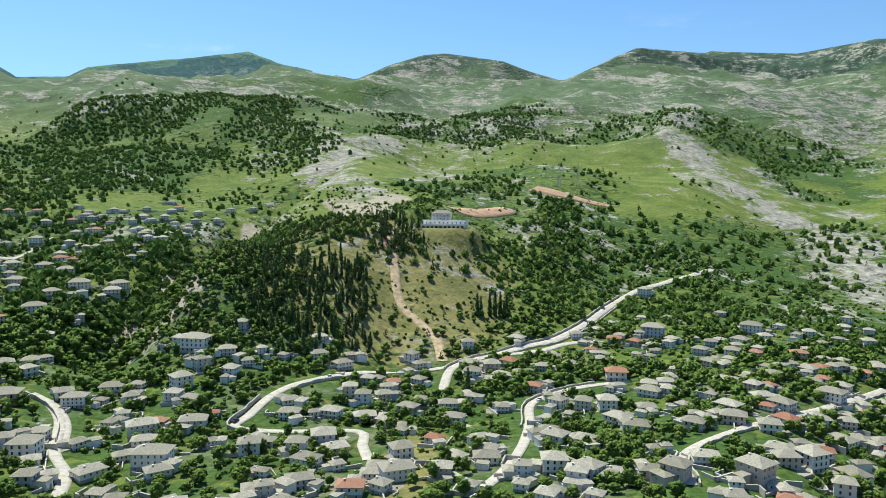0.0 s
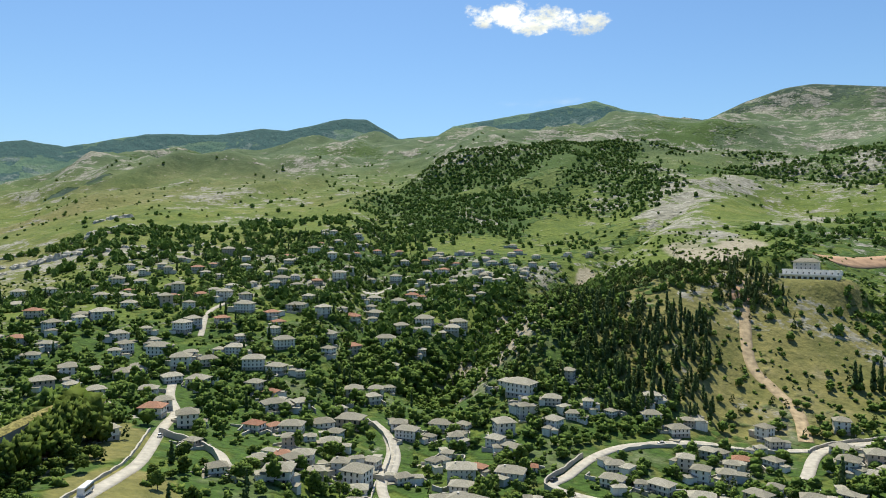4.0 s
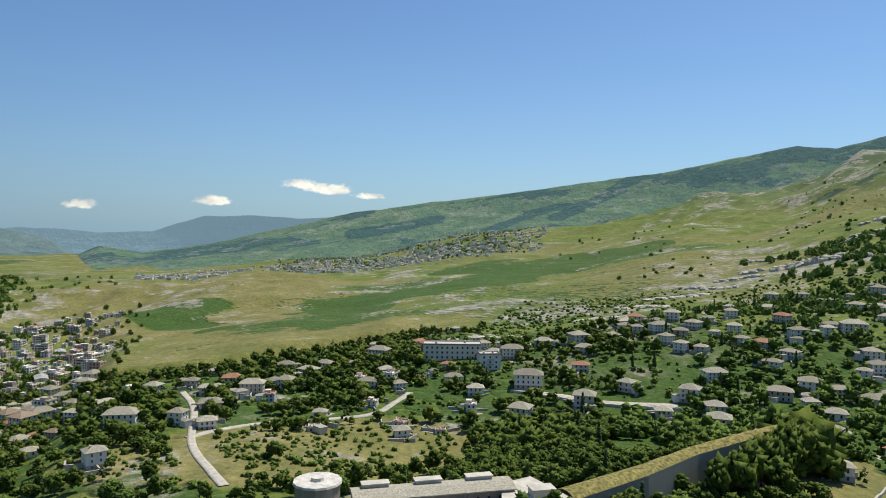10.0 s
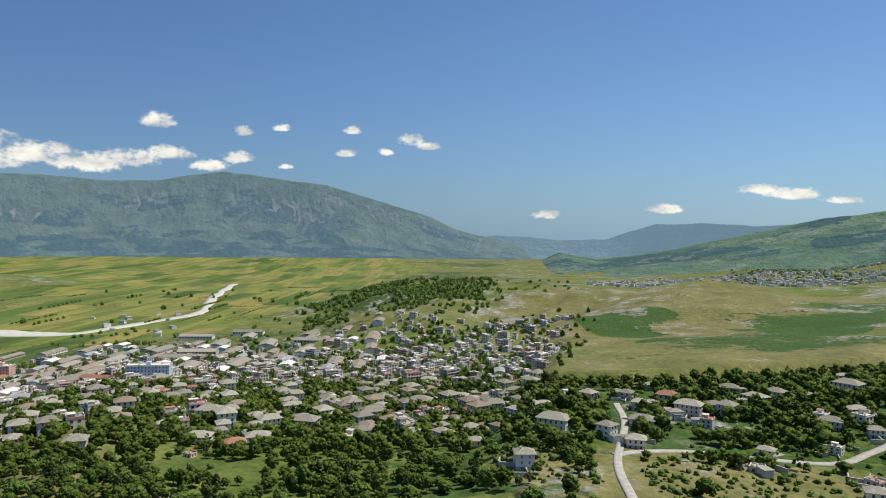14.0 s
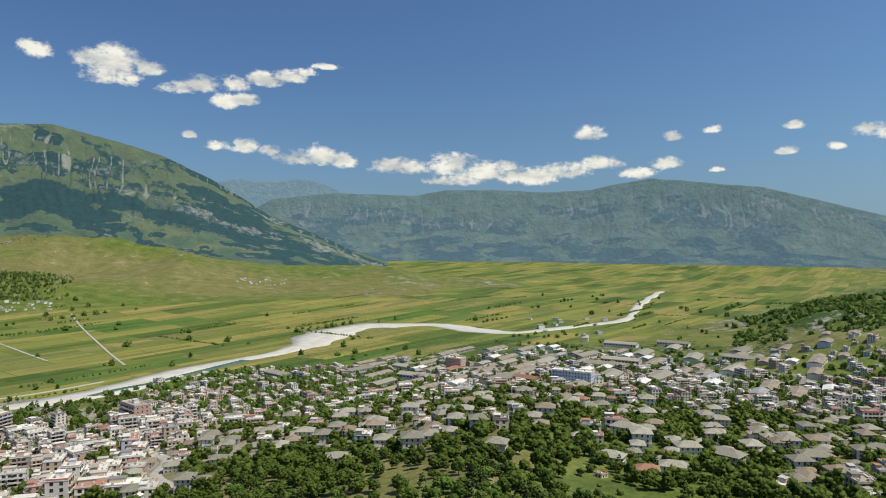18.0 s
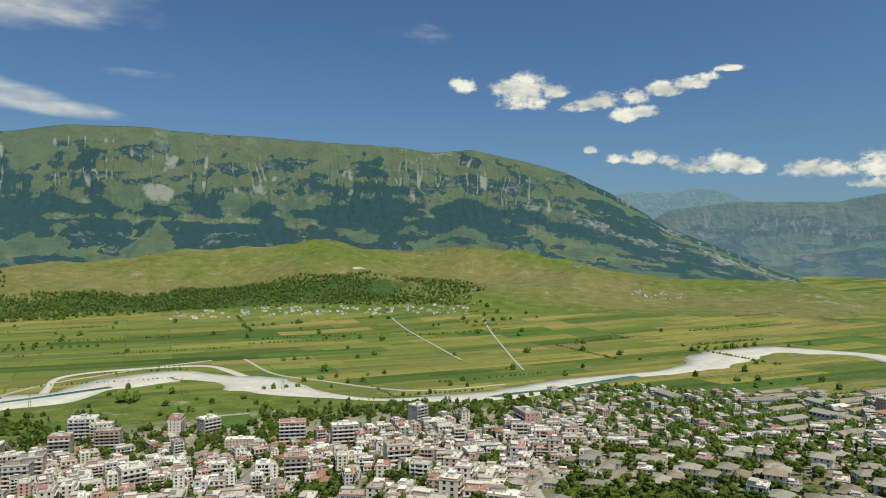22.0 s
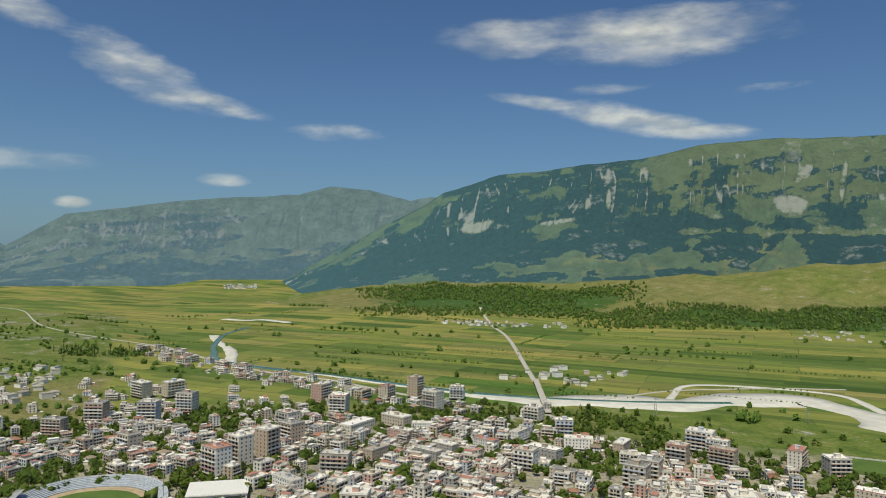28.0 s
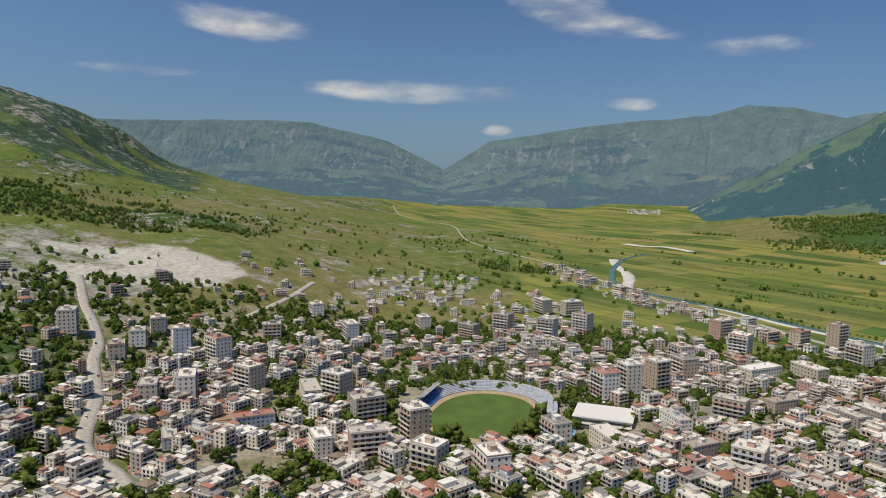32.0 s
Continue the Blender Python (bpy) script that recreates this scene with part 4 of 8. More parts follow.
def far_range(name, label, crest, r0, r1, foot, material, cover, spur=0.2, bow=1.7, width=520.0, haze_glow=(0, 1, 360, 1), cut=0.035):
    """A mountain chain: bearing and angle of its crest, how far off its foot and crest stand, and the angle of its foot."""
    b = np.arange(crest[0], crest[-2] + 0.01, 0.09)
    e = np.interp(b, crest[0::2], crest[1::2]) + (fbm(b * 40, b * 0 + r1, 60, 4) - 0.5) * 0.2
    u = np.linspace(0, 1, 84)
    U, Bg = np.meshgrid(u, b, indexing="ij")
    E = np.broadcast_to(e, U.shape)
    foot = np.broadcast_to(np.interp(b, foot[0::2], foot[1::2]), U.shape)
    R = r0 + (r1 - r0) * U
    el = foot + (E - foot) * (0.3 * U + 0.7 * U ** bow)
    z = MID[2] + R * np.tan(np.radians(el))
    run = np.radians(Bg) * r1
    slide = 420 * (fbm(run, U * 1500, 800, 3) - 0.5)
    ribs = ridged(run + slide, U * (r1 - r0) * 0.45 + 900, width, 5)
    lines = np.abs(2 * lattice(run / 40 + 1.8 * lattice(U * 9, run / 240), U * 2.6 + run / 900) - 1)
    lines = np.minimum(lines, 0.1 + np.abs(2 * lattice(run / 21 + 2.2 * lattice(U * 12 + 40, run / 150), U * 3.6) - 1))
    lines = 1 - soft(lines, 0.02, 0.20)
    rise = np.maximum(np.tan(np.radians(E)) * r1 - np.tan(np.radians(foot)) * r0, 60)
    z = z + (ribs - 0.66) * spur * rise * np.clip(U * 4, 0, 1) * np.clip((1 - U) * 3.2, 0, 1) ** 0.8
    z = z + ((fbm(run, U * (r1 - r0), 130, 3) - 0.5) * 0.07 - cut * lines * soft(U, 0.4, 0.7)) * rise * np.clip((1 - U) * 6, 0, 1)
    top = MID[2] + R * np.tan(np.radians(E)) - 3.0 * (1 - U)
    z = np.minimum(z, top)
    share = np.clip((np.degrees(np.arctan2(z - MID[2], R)) - foot) / np.maximum(E - foot, 0.3), 0, 1)
    wood, pale, dry = cover(Bg, share, ribs, fbm(run, share * 2300, 420, 5), fbm(run + 800, share * 2300, 130, 4), lines)
    verts = np.stack([MID[0] - np.sin(np.radians(Bg)) * R, MID[1] + np.cos(np.radians(Bg)) * R, z], -1)
    skirt, back = verts[0].copy(), verts[-1].copy()
    skirt[:, 2] -= 170
    back[:, 2] -= 260
    back[:, :2] += (back[:, :2] - MID[:2]) * 0.012
    me = link_mesh(name, np.concatenate([skirt, verts.reshape(-1, 3), back]), grid_faces(len(u) + 2, len(b), False), material)
    # the fourth channel holds the strength of the added haze by bearing
    cols = np.stack([wood, pale, dry, np.interp(Bg, haze_glow[0::2], haze_glow[1::2]) / 2], -1)
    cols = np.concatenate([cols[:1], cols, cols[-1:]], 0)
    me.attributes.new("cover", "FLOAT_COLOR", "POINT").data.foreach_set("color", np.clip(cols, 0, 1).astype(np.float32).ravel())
    return tagged(new(name, me), label, "mountain", kind="structure")


def bare_slopes(b, s, ribs, n1, n2, lines):
    """Dark scrub low down, pale ribbed slopes above."""
    wood = 0.95 * (1 - soft(s + 0.7 * (n1 - 0.5), 0.18, 0.42)) * soft(n2, 0.36, 0.56) + 0.6 * soft(n1, 0.52, 0.62) * (1 - soft(s, 0.8, 1.0))
    pale = soft(s, 0.3, 0.55) * (1 - soft(s, 0.86, 0.98)) * (0.55 * soft(n1 + 0.5 * (0.66 - ribs), 0.46, 0.66) * soft(n2, 0.3, 0.6) + 0.45 * lines)
    return wood, pale, 0.6 * soft(n2, 0.5, 0.7) * (1 - soft(s, 0.3, 0.5))


def massif_cover(b, s, ribs, n1, n2, lines):
    """Olive heights with pale gullies, a dark wooded waist, mixed woods and grass below."""
    gully = 0.66 - ribs
    line = s + 0.5 * (n1 - 0.5) + 0.34 * (n2 - 0.5) + 0.75 * gully
    waist = soft(line, 0.28, 0.36) * (1 - soft(line, 0.60, 0.72))
    low = (1 - soft(s, 0.28, 0.42)) * soft(0.45 * n1 + 0.55 * n2, 0.46, 0.52)
    north_ = soft(b, 214, 224)
    peak = soft(b, 178, 183) * (1 - soft(b, 184.5, 187)) * soft(s, 0.55, 0.7)
    steep_end = 1 - soft(b, 173, 181)
    high = soft(s, 0.52, 0.64)
    wood = np.maximum(np.maximum(waist * (1 - 0.8 * soft(n2, 0.58, 0.66)), 0.95 * low), np.maximum(0.9 * peak * soft(n2 - 0.06 * (b - 182), 0.34, 0.5), 0.9 * north_ * soft(s, 0.2, 0.35) * soft(n1 + 0.5 * (n2 - 0.5), 0.40, 0.50)))
    wood = np.maximum(wood, np.maximum(0.8 * steep_end * soft(s, 0.3, 0.45) * soft(n2, 0.40, 0.50), 0.62 * high * soft(n2 + 0.25 * gully, 0.50, 0.60) * (1 - soft(s, 0.86, 0.97))))
    pale = lines * high * (1 - soft(s, 0.90, 1.0)) * soft(n1 + 0.4 * (n2 - 0.5), 0.40, 0.56) * soft(n2, 0.30, 0.52) * 1.0
    rocky = soft(b, 181, 187) * (1 - soft(b, 194, 200)) * high
    pale = np.maximum(pale, 0.55 * rocky * soft(n1 + 0.8 * (n2 - 0.5) + 0.3 * (lines - 0.5), 0.46, 0.60))
    pale = np.maximum(pale, 0.7 * steep_end * soft(s, 0.4, 0.6) * soft(n1 + 0.7 * (n2 - 0.5) + 0.25 * (lines - 0.5), 0.46, 0.6))
    pale = np.maximum(pale, 0.5 * soft(n2, 0.62, 0.70) * soft(s, 0.05, 0.15))
    # quarried and slipped faces
    for b0, s0, db, ds in ((208.3, 0.57, 1.5, 0.06), (231.9, 0.62, 1.5, 0.08), (225.4, 0.55, 1.6, 0.03), (223.0, 0.66, 0.25, 0.12), (221.4, 0.70, 0.2, 0.10), (182.8, 0.80, 0.4, 0.10)):
        spot = np.clip(1.4 - 1.4 * (((b - b0) / db) ** 2 + ((s - s0) / ds) ** 2) + 1.5 * (n2 - 0.5), 0, 1) * (np.abs(b - b0) < db * 1.6) * (np.abs(s - s0) < ds * 1.6) * soft(n2 + 0.2 * (lines - 0.5), 0.30, 0.46)
        pale = np.maximum(pale, 1.1 * spot)
        wood = wood * (1 - spot)
    return wood, pale, 0.3 * high * (1 - north_) + 0.75 * (1 - soft(s, 0.3, 0.45)) * soft(n2, 0.42, 0.6)


# dark wooded scarps and belts on the long crest: bearing, angle of sight
SCARPS = [([(80.8, 0.4), (77.6, 1.6), (74.9, 2.3)], 0.28), ([(75.4, 1.3), (72.2, 2.8), (69.5, 4.4), (68.1, 4.8)], 0.34), ([(64.5, 4.2), (57.9, 6.0), (55.3, 6.45)], 0.5), ([(52.7, 6.0), (47.1, 7.6), (42, 8.2)], 0.75),
          ([(39.8, 8.1), (36.6, 8.9), (34.4, 9.3), (31.2, 8.3)], 0.8), ([(42.5, 6.6), (38, 7.3)], 0.3), ([(26, 7.7), (22, 8.6), (17, 9.4)], 0.5), ([(15, 8.4), (11, 8.6)], 0.5), ([(85, 1.3), (92, 0.4)], 0.35)]


def crest_cover(b, s, ribs, n1, n2, lines):
    """Green ribbed slopes with dark woods along the scarps."""
    el = -1.5 + s * (np.interp(b, _west[0::2], _west[1::2]) + 1.5)
    wood = 0.75 * soft(n1 + 0.5 * (n2 - 0.5), 0.52, 0.60) * soft(s, 0.15, 0.4)
    for pts, wide in SCARPS:
        d, _ = near_line(b * 0.35, el, [(q[0] * 0.35, q[1]) for q in pts])
        wood = np.maximum(wood, 1.0 * (1 - soft(d + 0.9 * wide * (n2 - 0.5), wide * 0.5, wide)))
    pale = 0.6 * soft(s, 0.1, 0.3) * (1 - soft(s, 0.88, 1)) * soft(n2, 0.54, 0.66)
    return wood, pale, 0.35 * soft(n2, 0.45, 0.65)


_west = [8, 8.0, 10.1, 9.6] + SKY_WEST[32:] + SKY_SOUTH + [111, -1.2, 113, -2.2]
# distance haze is put into these bluish colours and their glow
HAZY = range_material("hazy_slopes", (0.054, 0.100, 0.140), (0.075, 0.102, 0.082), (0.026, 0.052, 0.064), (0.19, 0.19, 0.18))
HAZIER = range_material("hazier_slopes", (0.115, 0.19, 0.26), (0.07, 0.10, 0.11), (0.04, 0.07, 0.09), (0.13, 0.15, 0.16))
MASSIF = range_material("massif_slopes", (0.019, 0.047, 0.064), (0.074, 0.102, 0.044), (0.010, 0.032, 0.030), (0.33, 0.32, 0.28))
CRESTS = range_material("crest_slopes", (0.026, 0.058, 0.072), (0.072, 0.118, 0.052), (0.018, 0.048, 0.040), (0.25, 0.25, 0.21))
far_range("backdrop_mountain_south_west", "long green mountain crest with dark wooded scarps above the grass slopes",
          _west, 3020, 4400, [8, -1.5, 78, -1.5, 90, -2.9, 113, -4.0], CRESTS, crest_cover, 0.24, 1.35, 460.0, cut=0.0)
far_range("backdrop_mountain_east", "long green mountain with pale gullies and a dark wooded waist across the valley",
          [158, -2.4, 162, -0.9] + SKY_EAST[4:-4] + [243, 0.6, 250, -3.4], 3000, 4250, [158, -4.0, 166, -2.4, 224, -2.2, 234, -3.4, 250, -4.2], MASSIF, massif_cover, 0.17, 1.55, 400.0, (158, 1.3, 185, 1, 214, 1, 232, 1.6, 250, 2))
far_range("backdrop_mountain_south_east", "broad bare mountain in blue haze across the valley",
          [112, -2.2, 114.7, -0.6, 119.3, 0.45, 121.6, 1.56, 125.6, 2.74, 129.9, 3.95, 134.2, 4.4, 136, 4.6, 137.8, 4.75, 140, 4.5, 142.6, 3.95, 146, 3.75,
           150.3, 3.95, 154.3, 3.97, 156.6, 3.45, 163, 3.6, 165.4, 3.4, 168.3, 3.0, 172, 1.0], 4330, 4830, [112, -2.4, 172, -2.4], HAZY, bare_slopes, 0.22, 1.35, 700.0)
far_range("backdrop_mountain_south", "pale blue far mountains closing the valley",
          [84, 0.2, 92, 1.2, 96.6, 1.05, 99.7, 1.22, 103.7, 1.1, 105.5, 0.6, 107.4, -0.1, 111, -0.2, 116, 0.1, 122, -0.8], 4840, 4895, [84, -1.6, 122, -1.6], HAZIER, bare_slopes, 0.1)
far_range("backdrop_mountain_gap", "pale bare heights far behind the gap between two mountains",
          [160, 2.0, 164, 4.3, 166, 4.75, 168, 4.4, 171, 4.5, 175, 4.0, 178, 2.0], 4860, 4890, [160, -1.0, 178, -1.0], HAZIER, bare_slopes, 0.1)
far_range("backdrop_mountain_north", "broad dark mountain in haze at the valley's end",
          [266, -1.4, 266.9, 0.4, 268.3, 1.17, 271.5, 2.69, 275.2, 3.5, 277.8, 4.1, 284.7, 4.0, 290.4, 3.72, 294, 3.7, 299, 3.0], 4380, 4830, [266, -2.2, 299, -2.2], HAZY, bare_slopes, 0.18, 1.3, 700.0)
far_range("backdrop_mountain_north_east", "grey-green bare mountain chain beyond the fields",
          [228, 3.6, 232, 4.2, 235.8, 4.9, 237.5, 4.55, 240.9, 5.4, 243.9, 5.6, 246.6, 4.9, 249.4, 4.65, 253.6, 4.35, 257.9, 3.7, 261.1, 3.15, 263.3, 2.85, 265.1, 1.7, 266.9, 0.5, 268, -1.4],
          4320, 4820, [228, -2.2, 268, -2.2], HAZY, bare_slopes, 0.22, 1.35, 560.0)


# ---- kit: shapes and parts ----
class Shape:
    """Corners, faces and the material slot of each face, to be made into a mesh."""

    def __init__(self):
        self.v, self.f, self.m = [], [], []

    def add(self, verts, faces, slot=0):
        k = len(self.v)
        self.v += [tuple(p) for p in verts]
        self.f += [tuple(i + k for i in f) for f in faces]
        self.m += [slot] * len(faces)
        return self

    def box(self, x0, x1, y0, y1, z0, z1, slot=0, taper=0.0):
        t = taper
        return self.add([(x0, y0, z0), (x1, y0, z0), (x1, y1, z0), (x0, y1, z0), (x0 + t, y0 + t, z1), (x1 - t, y0 + t, z1), (x1 - t, y1 - t, z1), (x0 + t, y1 - t, z1)],
                        [(0, 3, 2, 1), (4, 5, 6, 7), (0, 1, 5, 4), (1, 2, 6, 5), (2, 3, 7, 6), (3, 0, 4, 7)], slot)

    def hip(self, x0, x1, y0, y1, z, rise, slot=0, thick=0.22):
        """A hipped roof with an eaves board; the ridge runs along the longer side."""
        w, d = x1 - x0, y1 - y0
        cx, cy = (x0 + x1) / 2, (y0 + y1) / 2
        h = min(w, d) / 2
        a, b = ((cx - (w / 2 - h * 0.92), cy), (cx + (w / 2 - h * 0.92), cy)) if w >= d else ((cx, cy - (d / 2 - h * 0.92)), (cx, cy + (d / 2 - h * 0.92)))
        vs = [(x0, y0, z), (x1, y0, z), (x1, y1, z), (x0, y1, z), (x0, y0, z + thick), (x1, y0, z + thick), (x1, y1, z + thick), (x0, y1, z + thick),
              (*a, z + thick + rise), (*b, z + thick + rise)]
        fs = [(0, 3, 2, 1), (0, 1, 5, 4), (1, 2, 6, 5), (2, 3, 7, 6), (3, 0, 4, 7)]
        fs += [(4, 5, 9, 8), (5, 6, 9), (6, 7, 8, 9), (7, 4, 8)] if w >= d else [(4, 5, 8), (5, 6, 9, 8), (6, 7, 9), (7, 4, 8, 9)]
        return self.add(vs, fs, slot)

    def tube(self, x, y, z0, z1, r0, r1, n=10, slot=0, cap=True):
        vs = [(x + r * math.cos(2 * math.pi * i / n), y + r * math.sin(2 * math.pi * i / n), z) for z, r in ((z0, r0), (z1, r1)) for i in range(n)]
        fs = [(i, (i + 1) % n, n + (i + 1) % n, n + i) for i in range(n)]
        if cap:
            fs += [tuple(range(n, 2 * n)), tuple(range(n - 1, -1, -1))]
        return self.add(vs, fs, slot)

    def moved(self, other, x, y, z, turn=0.0):
        c, s = math.cos(turn), math.sin(turn)
        k = len(self.v)
        self.v += [(x + px * c - py * s, y + px * s + py * c, z + pz) for px, py, pz in other.v]
        self.f += [tuple(i + k for i in f) for f in other.f]
        self.m += other.m
        return self

    def mesh(self, name, materials, smooth=False):
        me = bpy.data.meshes.new(name)
        me.from_pydata(self.v, [], self.f)
        for m in materials:
            me.materials.append(m)
        if len(materials) > 1:
            me.polygons.foreach_set("material_index", self.m)
        if smooth:
            me.polygons.foreach_set("use_smooth", [True] * len(self.f))
        me.update()
        return me

    def arrays(self):
        """Triangles, for joining many."""
        tri, slot = [], []
        for f, s in zip(self.f, self.m):
            for k in range(1, len(f) - 1):
                tri.append((f[0], f[k], f[k + 1]))
                slot.append(s)
        return np.array(self.v, np.float32), np.array(tri, np.int32), np.array(slot, np.int32)


def part(name, data, parent, label="", at=(0, 0, 0), turn=0.0):
    """One mesh object under a thing or under a part."""
    ob = new(name, data)
    ob.parent = parent
    ob.matrix_basis = pose(*at, 0, 0, math.degrees(turn))
    return tagged(ob, label)


def thing(name, label, category, group="", data=None):
    return tagged(new(name, data), label, category, group)


def scatter(name, label, category, protos, places, materials, smooth=False):
    """Joins many like shapes into one mesh. places: rows of kind, x, y, z, turn, size, and height as a share of size."""
    vs, fs, ms, base = [], [], [], 0
    for k, proto in enumerate(protos):
        rows = np.array([p for p in places if p[0] == k], float)
        if not len(rows):
            continue
        v, f, m = proto.arrays()
        c, s = np.cos(rows[:, 4])[:, None], np.sin(rows[:, 4])[:, None]
        size, tall = rows[:, 5][:, None], (rows[:, 5] * rows[:, 6])[:, None]
        out = np.stack([rows[:, 1][:, None] + (v[:, 0] * c - v[:, 1] * s) * size, rows[:, 2][:, None] + (v[:, 0] * s + v[:, 1] * c) * size, rows[:, 3][:, None] + v[:, 2] * tall], -1)
        vs.append(out.reshape(-1, 3))
        fs.append((f[None] + (np.arange(len(rows)) * len(v))[:, None, None] + base).reshape(-1, 3))
        ms.append(np.tile(m, len(rows)))
        base += len(rows) * len(v)
    me = link_mesh(name, np.concatenate(vs), np.concatenate(fs), materials[0], smooth)
    for m in materials[1:]:
        me.materials.append(m)
    if len(materials) > 1:
        me.polygons.foreach_set("material_index", np.concatenate(ms).astype(np.int32))
    return tagged(new(name, me), label, category, kind="stuff")


# ---- materials of the built things ----
def mixed_random(m):
    n = m.math("ADD", m.island(), m.each())
    return m.math("FRACT", n)


def wall_material(name, *stops, stain=0.35):
    m = Nodes(name, 0.85)
    col = m.ramp(mixed_random(m), *stops)
    m.mat.node_tree.nodes[-1].color_ramp.interpolation = "CONSTANT" if len(stops) > 2 else "LINEAR"
    streak = m.noise(1.0, 5, 0.6, m.stretch(0.8, 0.8, 0.12))
    col = m.mix(m.math("MULTIPLY", m.step(streak, 0.45, 0.75), stain), col, (0.36, 0.33, 0.28))
    col = m.mix(m.math("MULTIPLY", m.noise(1.7, 4), 0.2), col, (0.5, 0.47, 0.41))
    m.bump(m.noise(6.0, 3), 0.25, 0.05)
    return m.done(col)


def roof_material(name, low, high, moss, rows=2.2):
    m = Nodes(name, 0.8)
    col = m.mix(mixed_random(m), low, high)
    slab = m.n.new("ShaderNodeTexVoronoi")
    slab.inputs["Scale"].default_value = rows
    m.l.new(m.where, slab.inputs["Vector"])
    tone = m.n.new("ShaderNodeSeparateColor")
    m.l.new(slab.outputs["Color"], tone.inputs[0])
    col = m.mix(m.math("MULTIPLY", tone.outputs[0], 0.45), col, tuple(c * 0.45 for c in low))
    col = m.mix(m.math("MULTIPLY", m.step(m.noise(0.45, 5), 0.48, 0.7), 0.5), col, moss)
    m.bump(slab.outputs["Distance"], 0.6, 0.15)
    return m.done(col)


def plain_material(name, color, rough=0.8, metal=0.0, spread=0.25, scale=1.5):
    m = Nodes(name, rough)
    m.bsdf.inputs["Metallic"].default_value = metal
    n = m.noise(scale, 5)
    return m.done(m.ramp(n, (0.3, tuple(c * (1 - spread) for c in color)), (0.7, tuple(min(1, c * (1 + spread)) for c in color))))


def glass_material():
    m = Nodes("window_glass", 0.12)
    m.bsdf.inputs["Specular IOR Level"].default_value = 0.5
    return m.done(m.mix(mixed_random(m), (0.015, 0.018, 0.02), (0.07, 0.075, 0.08)))


def leaf_material(name, dark, mid, light):
    m = Nodes(name, 0.75)
    m.bsdf.inputs["Specular IOR Level"].default_value = 0.15
    n = m.math("FRACT", m.math("ADD", m.math("MULTIPLY", m.island(), 0.75), m.math("MULTIPLY", m.each(), 0.6)))
    tone = m.math("ADD", m.math("MULTIPLY", n, 0.55), m.math("MULTIPLY", m.noise(0.05, 3), 0.5))
    m.bump(m.noise(2.2, 4), 0.5, 0.5)
    shade = m.ramp(tone, (0.15, dark), (0.5, mid), (0.9, light))
    thin = m.n.new("ShaderNodeBsdfTranslucent")
    m.put(shade, thin.inputs["Color"])
    both = m.n.new("ShaderNodeMixShader")
    both.inputs["Fac"].default_value = 0.40
    m.l.new(m.bsdf.outputs[0], both.inputs[1])
    m.l.new(thin.outputs[0], both.inputs[2])
    m.l.new(both.outputs[0], m.n["Material Output"].inputs["Surface"])
    return m.done(shade)


PLASTER = wall_material("limewash", (0.0, (0.83, 0.81, 0.77)), (0.42, (0.78, 0.745, 0.68)), (0.62, (0.62, 0.59, 0.53)), (0.72, (0.85, 0.84, 0.82)), (0.88, (0.56, 0.45, 0.37)), (0.94, (0.50, 0.55, 0.60)))
RENDERED = wall_material("painted_render", (0.0, (0.74, 0.68, 0.59)), (0.22, (0.58, 0.49, 0.39)), (0.34, (0.86, 0.83, 0.78)), (0.54, (0.50, 0.385, 0.29)), (0.66, (0.36, 0.345, 0.32)), (0.78, (0.52, 0.56, 0.64)), (0.86, (0.76, 0.74, 0.70)), (0.94, (0.55, 0.33, 0.28)), stain=0.4)
STONE_WALL = wall_material("rubble_stone", (0.0, (0.36, 0.34, 0.30)), (1.0, (0.50, 0.47, 0.42)), stain=0.5)
SLATE = roof_material("stone_slate", (0.25, 0.232, 0.185), (0.48, 0.45, 0.375), (0.29, 0.28, 0.19))
BROWN_TILE = roof_material("brown_tile", (0.26, 0.20, 0.145), (0.38, 0.30, 0.225), (0.27, 0.23, 0.165), 4.0)
TILE = roof_material("clay_tile", (0.33, 0.15, 0.095), (0.45, 0.235, 0.155), (0.30, 0.19, 0.135), 4.0)
CASTLE_STONE = wall_material("castle_stone", (0.0, (0.20, 0.18, 0.15)), (1.0, (0.31, 0.285, 0.24)), stain=0.6)
CONCRETE = plain_material("concrete", (0.55, 0.53, 0.49), 0.9, scale=0.6)
FLAT_ROOF = wall_material("flat_roof_screed", (0.0, (0.72, 0.685, 0.62)), (0.26, (0.52, 0.485, 0.43)), (0.40, (0.85, 0.82, 0.765)), (0.56, (0.38, 0.32, 0.26)), (0.68, (0.21, 0.205, 0.195)), (0.78, (0.50, 0.47, 0.42)), (0.88, (0.42, 0.15, 0.10)), stain=0.5)
SHEET = plain_material("roofing_sheet", (0.42, 0.42, 0.41), 0.55, 0.3, 0.35, 0.2)
FRAME = plain_material("white_joinery", (0.72, 0.70, 0.66), 0.6)
TIMBER = plain_material("brown_timber", (0.20, 0.12, 0.07), 0.7)
GLASS = glass_material()
BARK = plain_material("bark", (0.13, 0.10, 0.07), 0.95)
ROAD = plain_material("pale_road", (0.44, 0.41, 0.36), 0.9, spread=0.22, scale=0.35)
ASPHALT = plain_material("worn_asphalt", (0.26, 0.255, 0.24), 0.9, spread=0.25, scale=0.3)
DIRT = plain_material("dirt", (0.40, 0.31, 0.20), 0.95, spread=0.35, scale=0.25)
SHINGLE = plain_material("river_shingle", (0.56, 0.54, 0.48), 0.95, spread=0.14, scale=0.06)
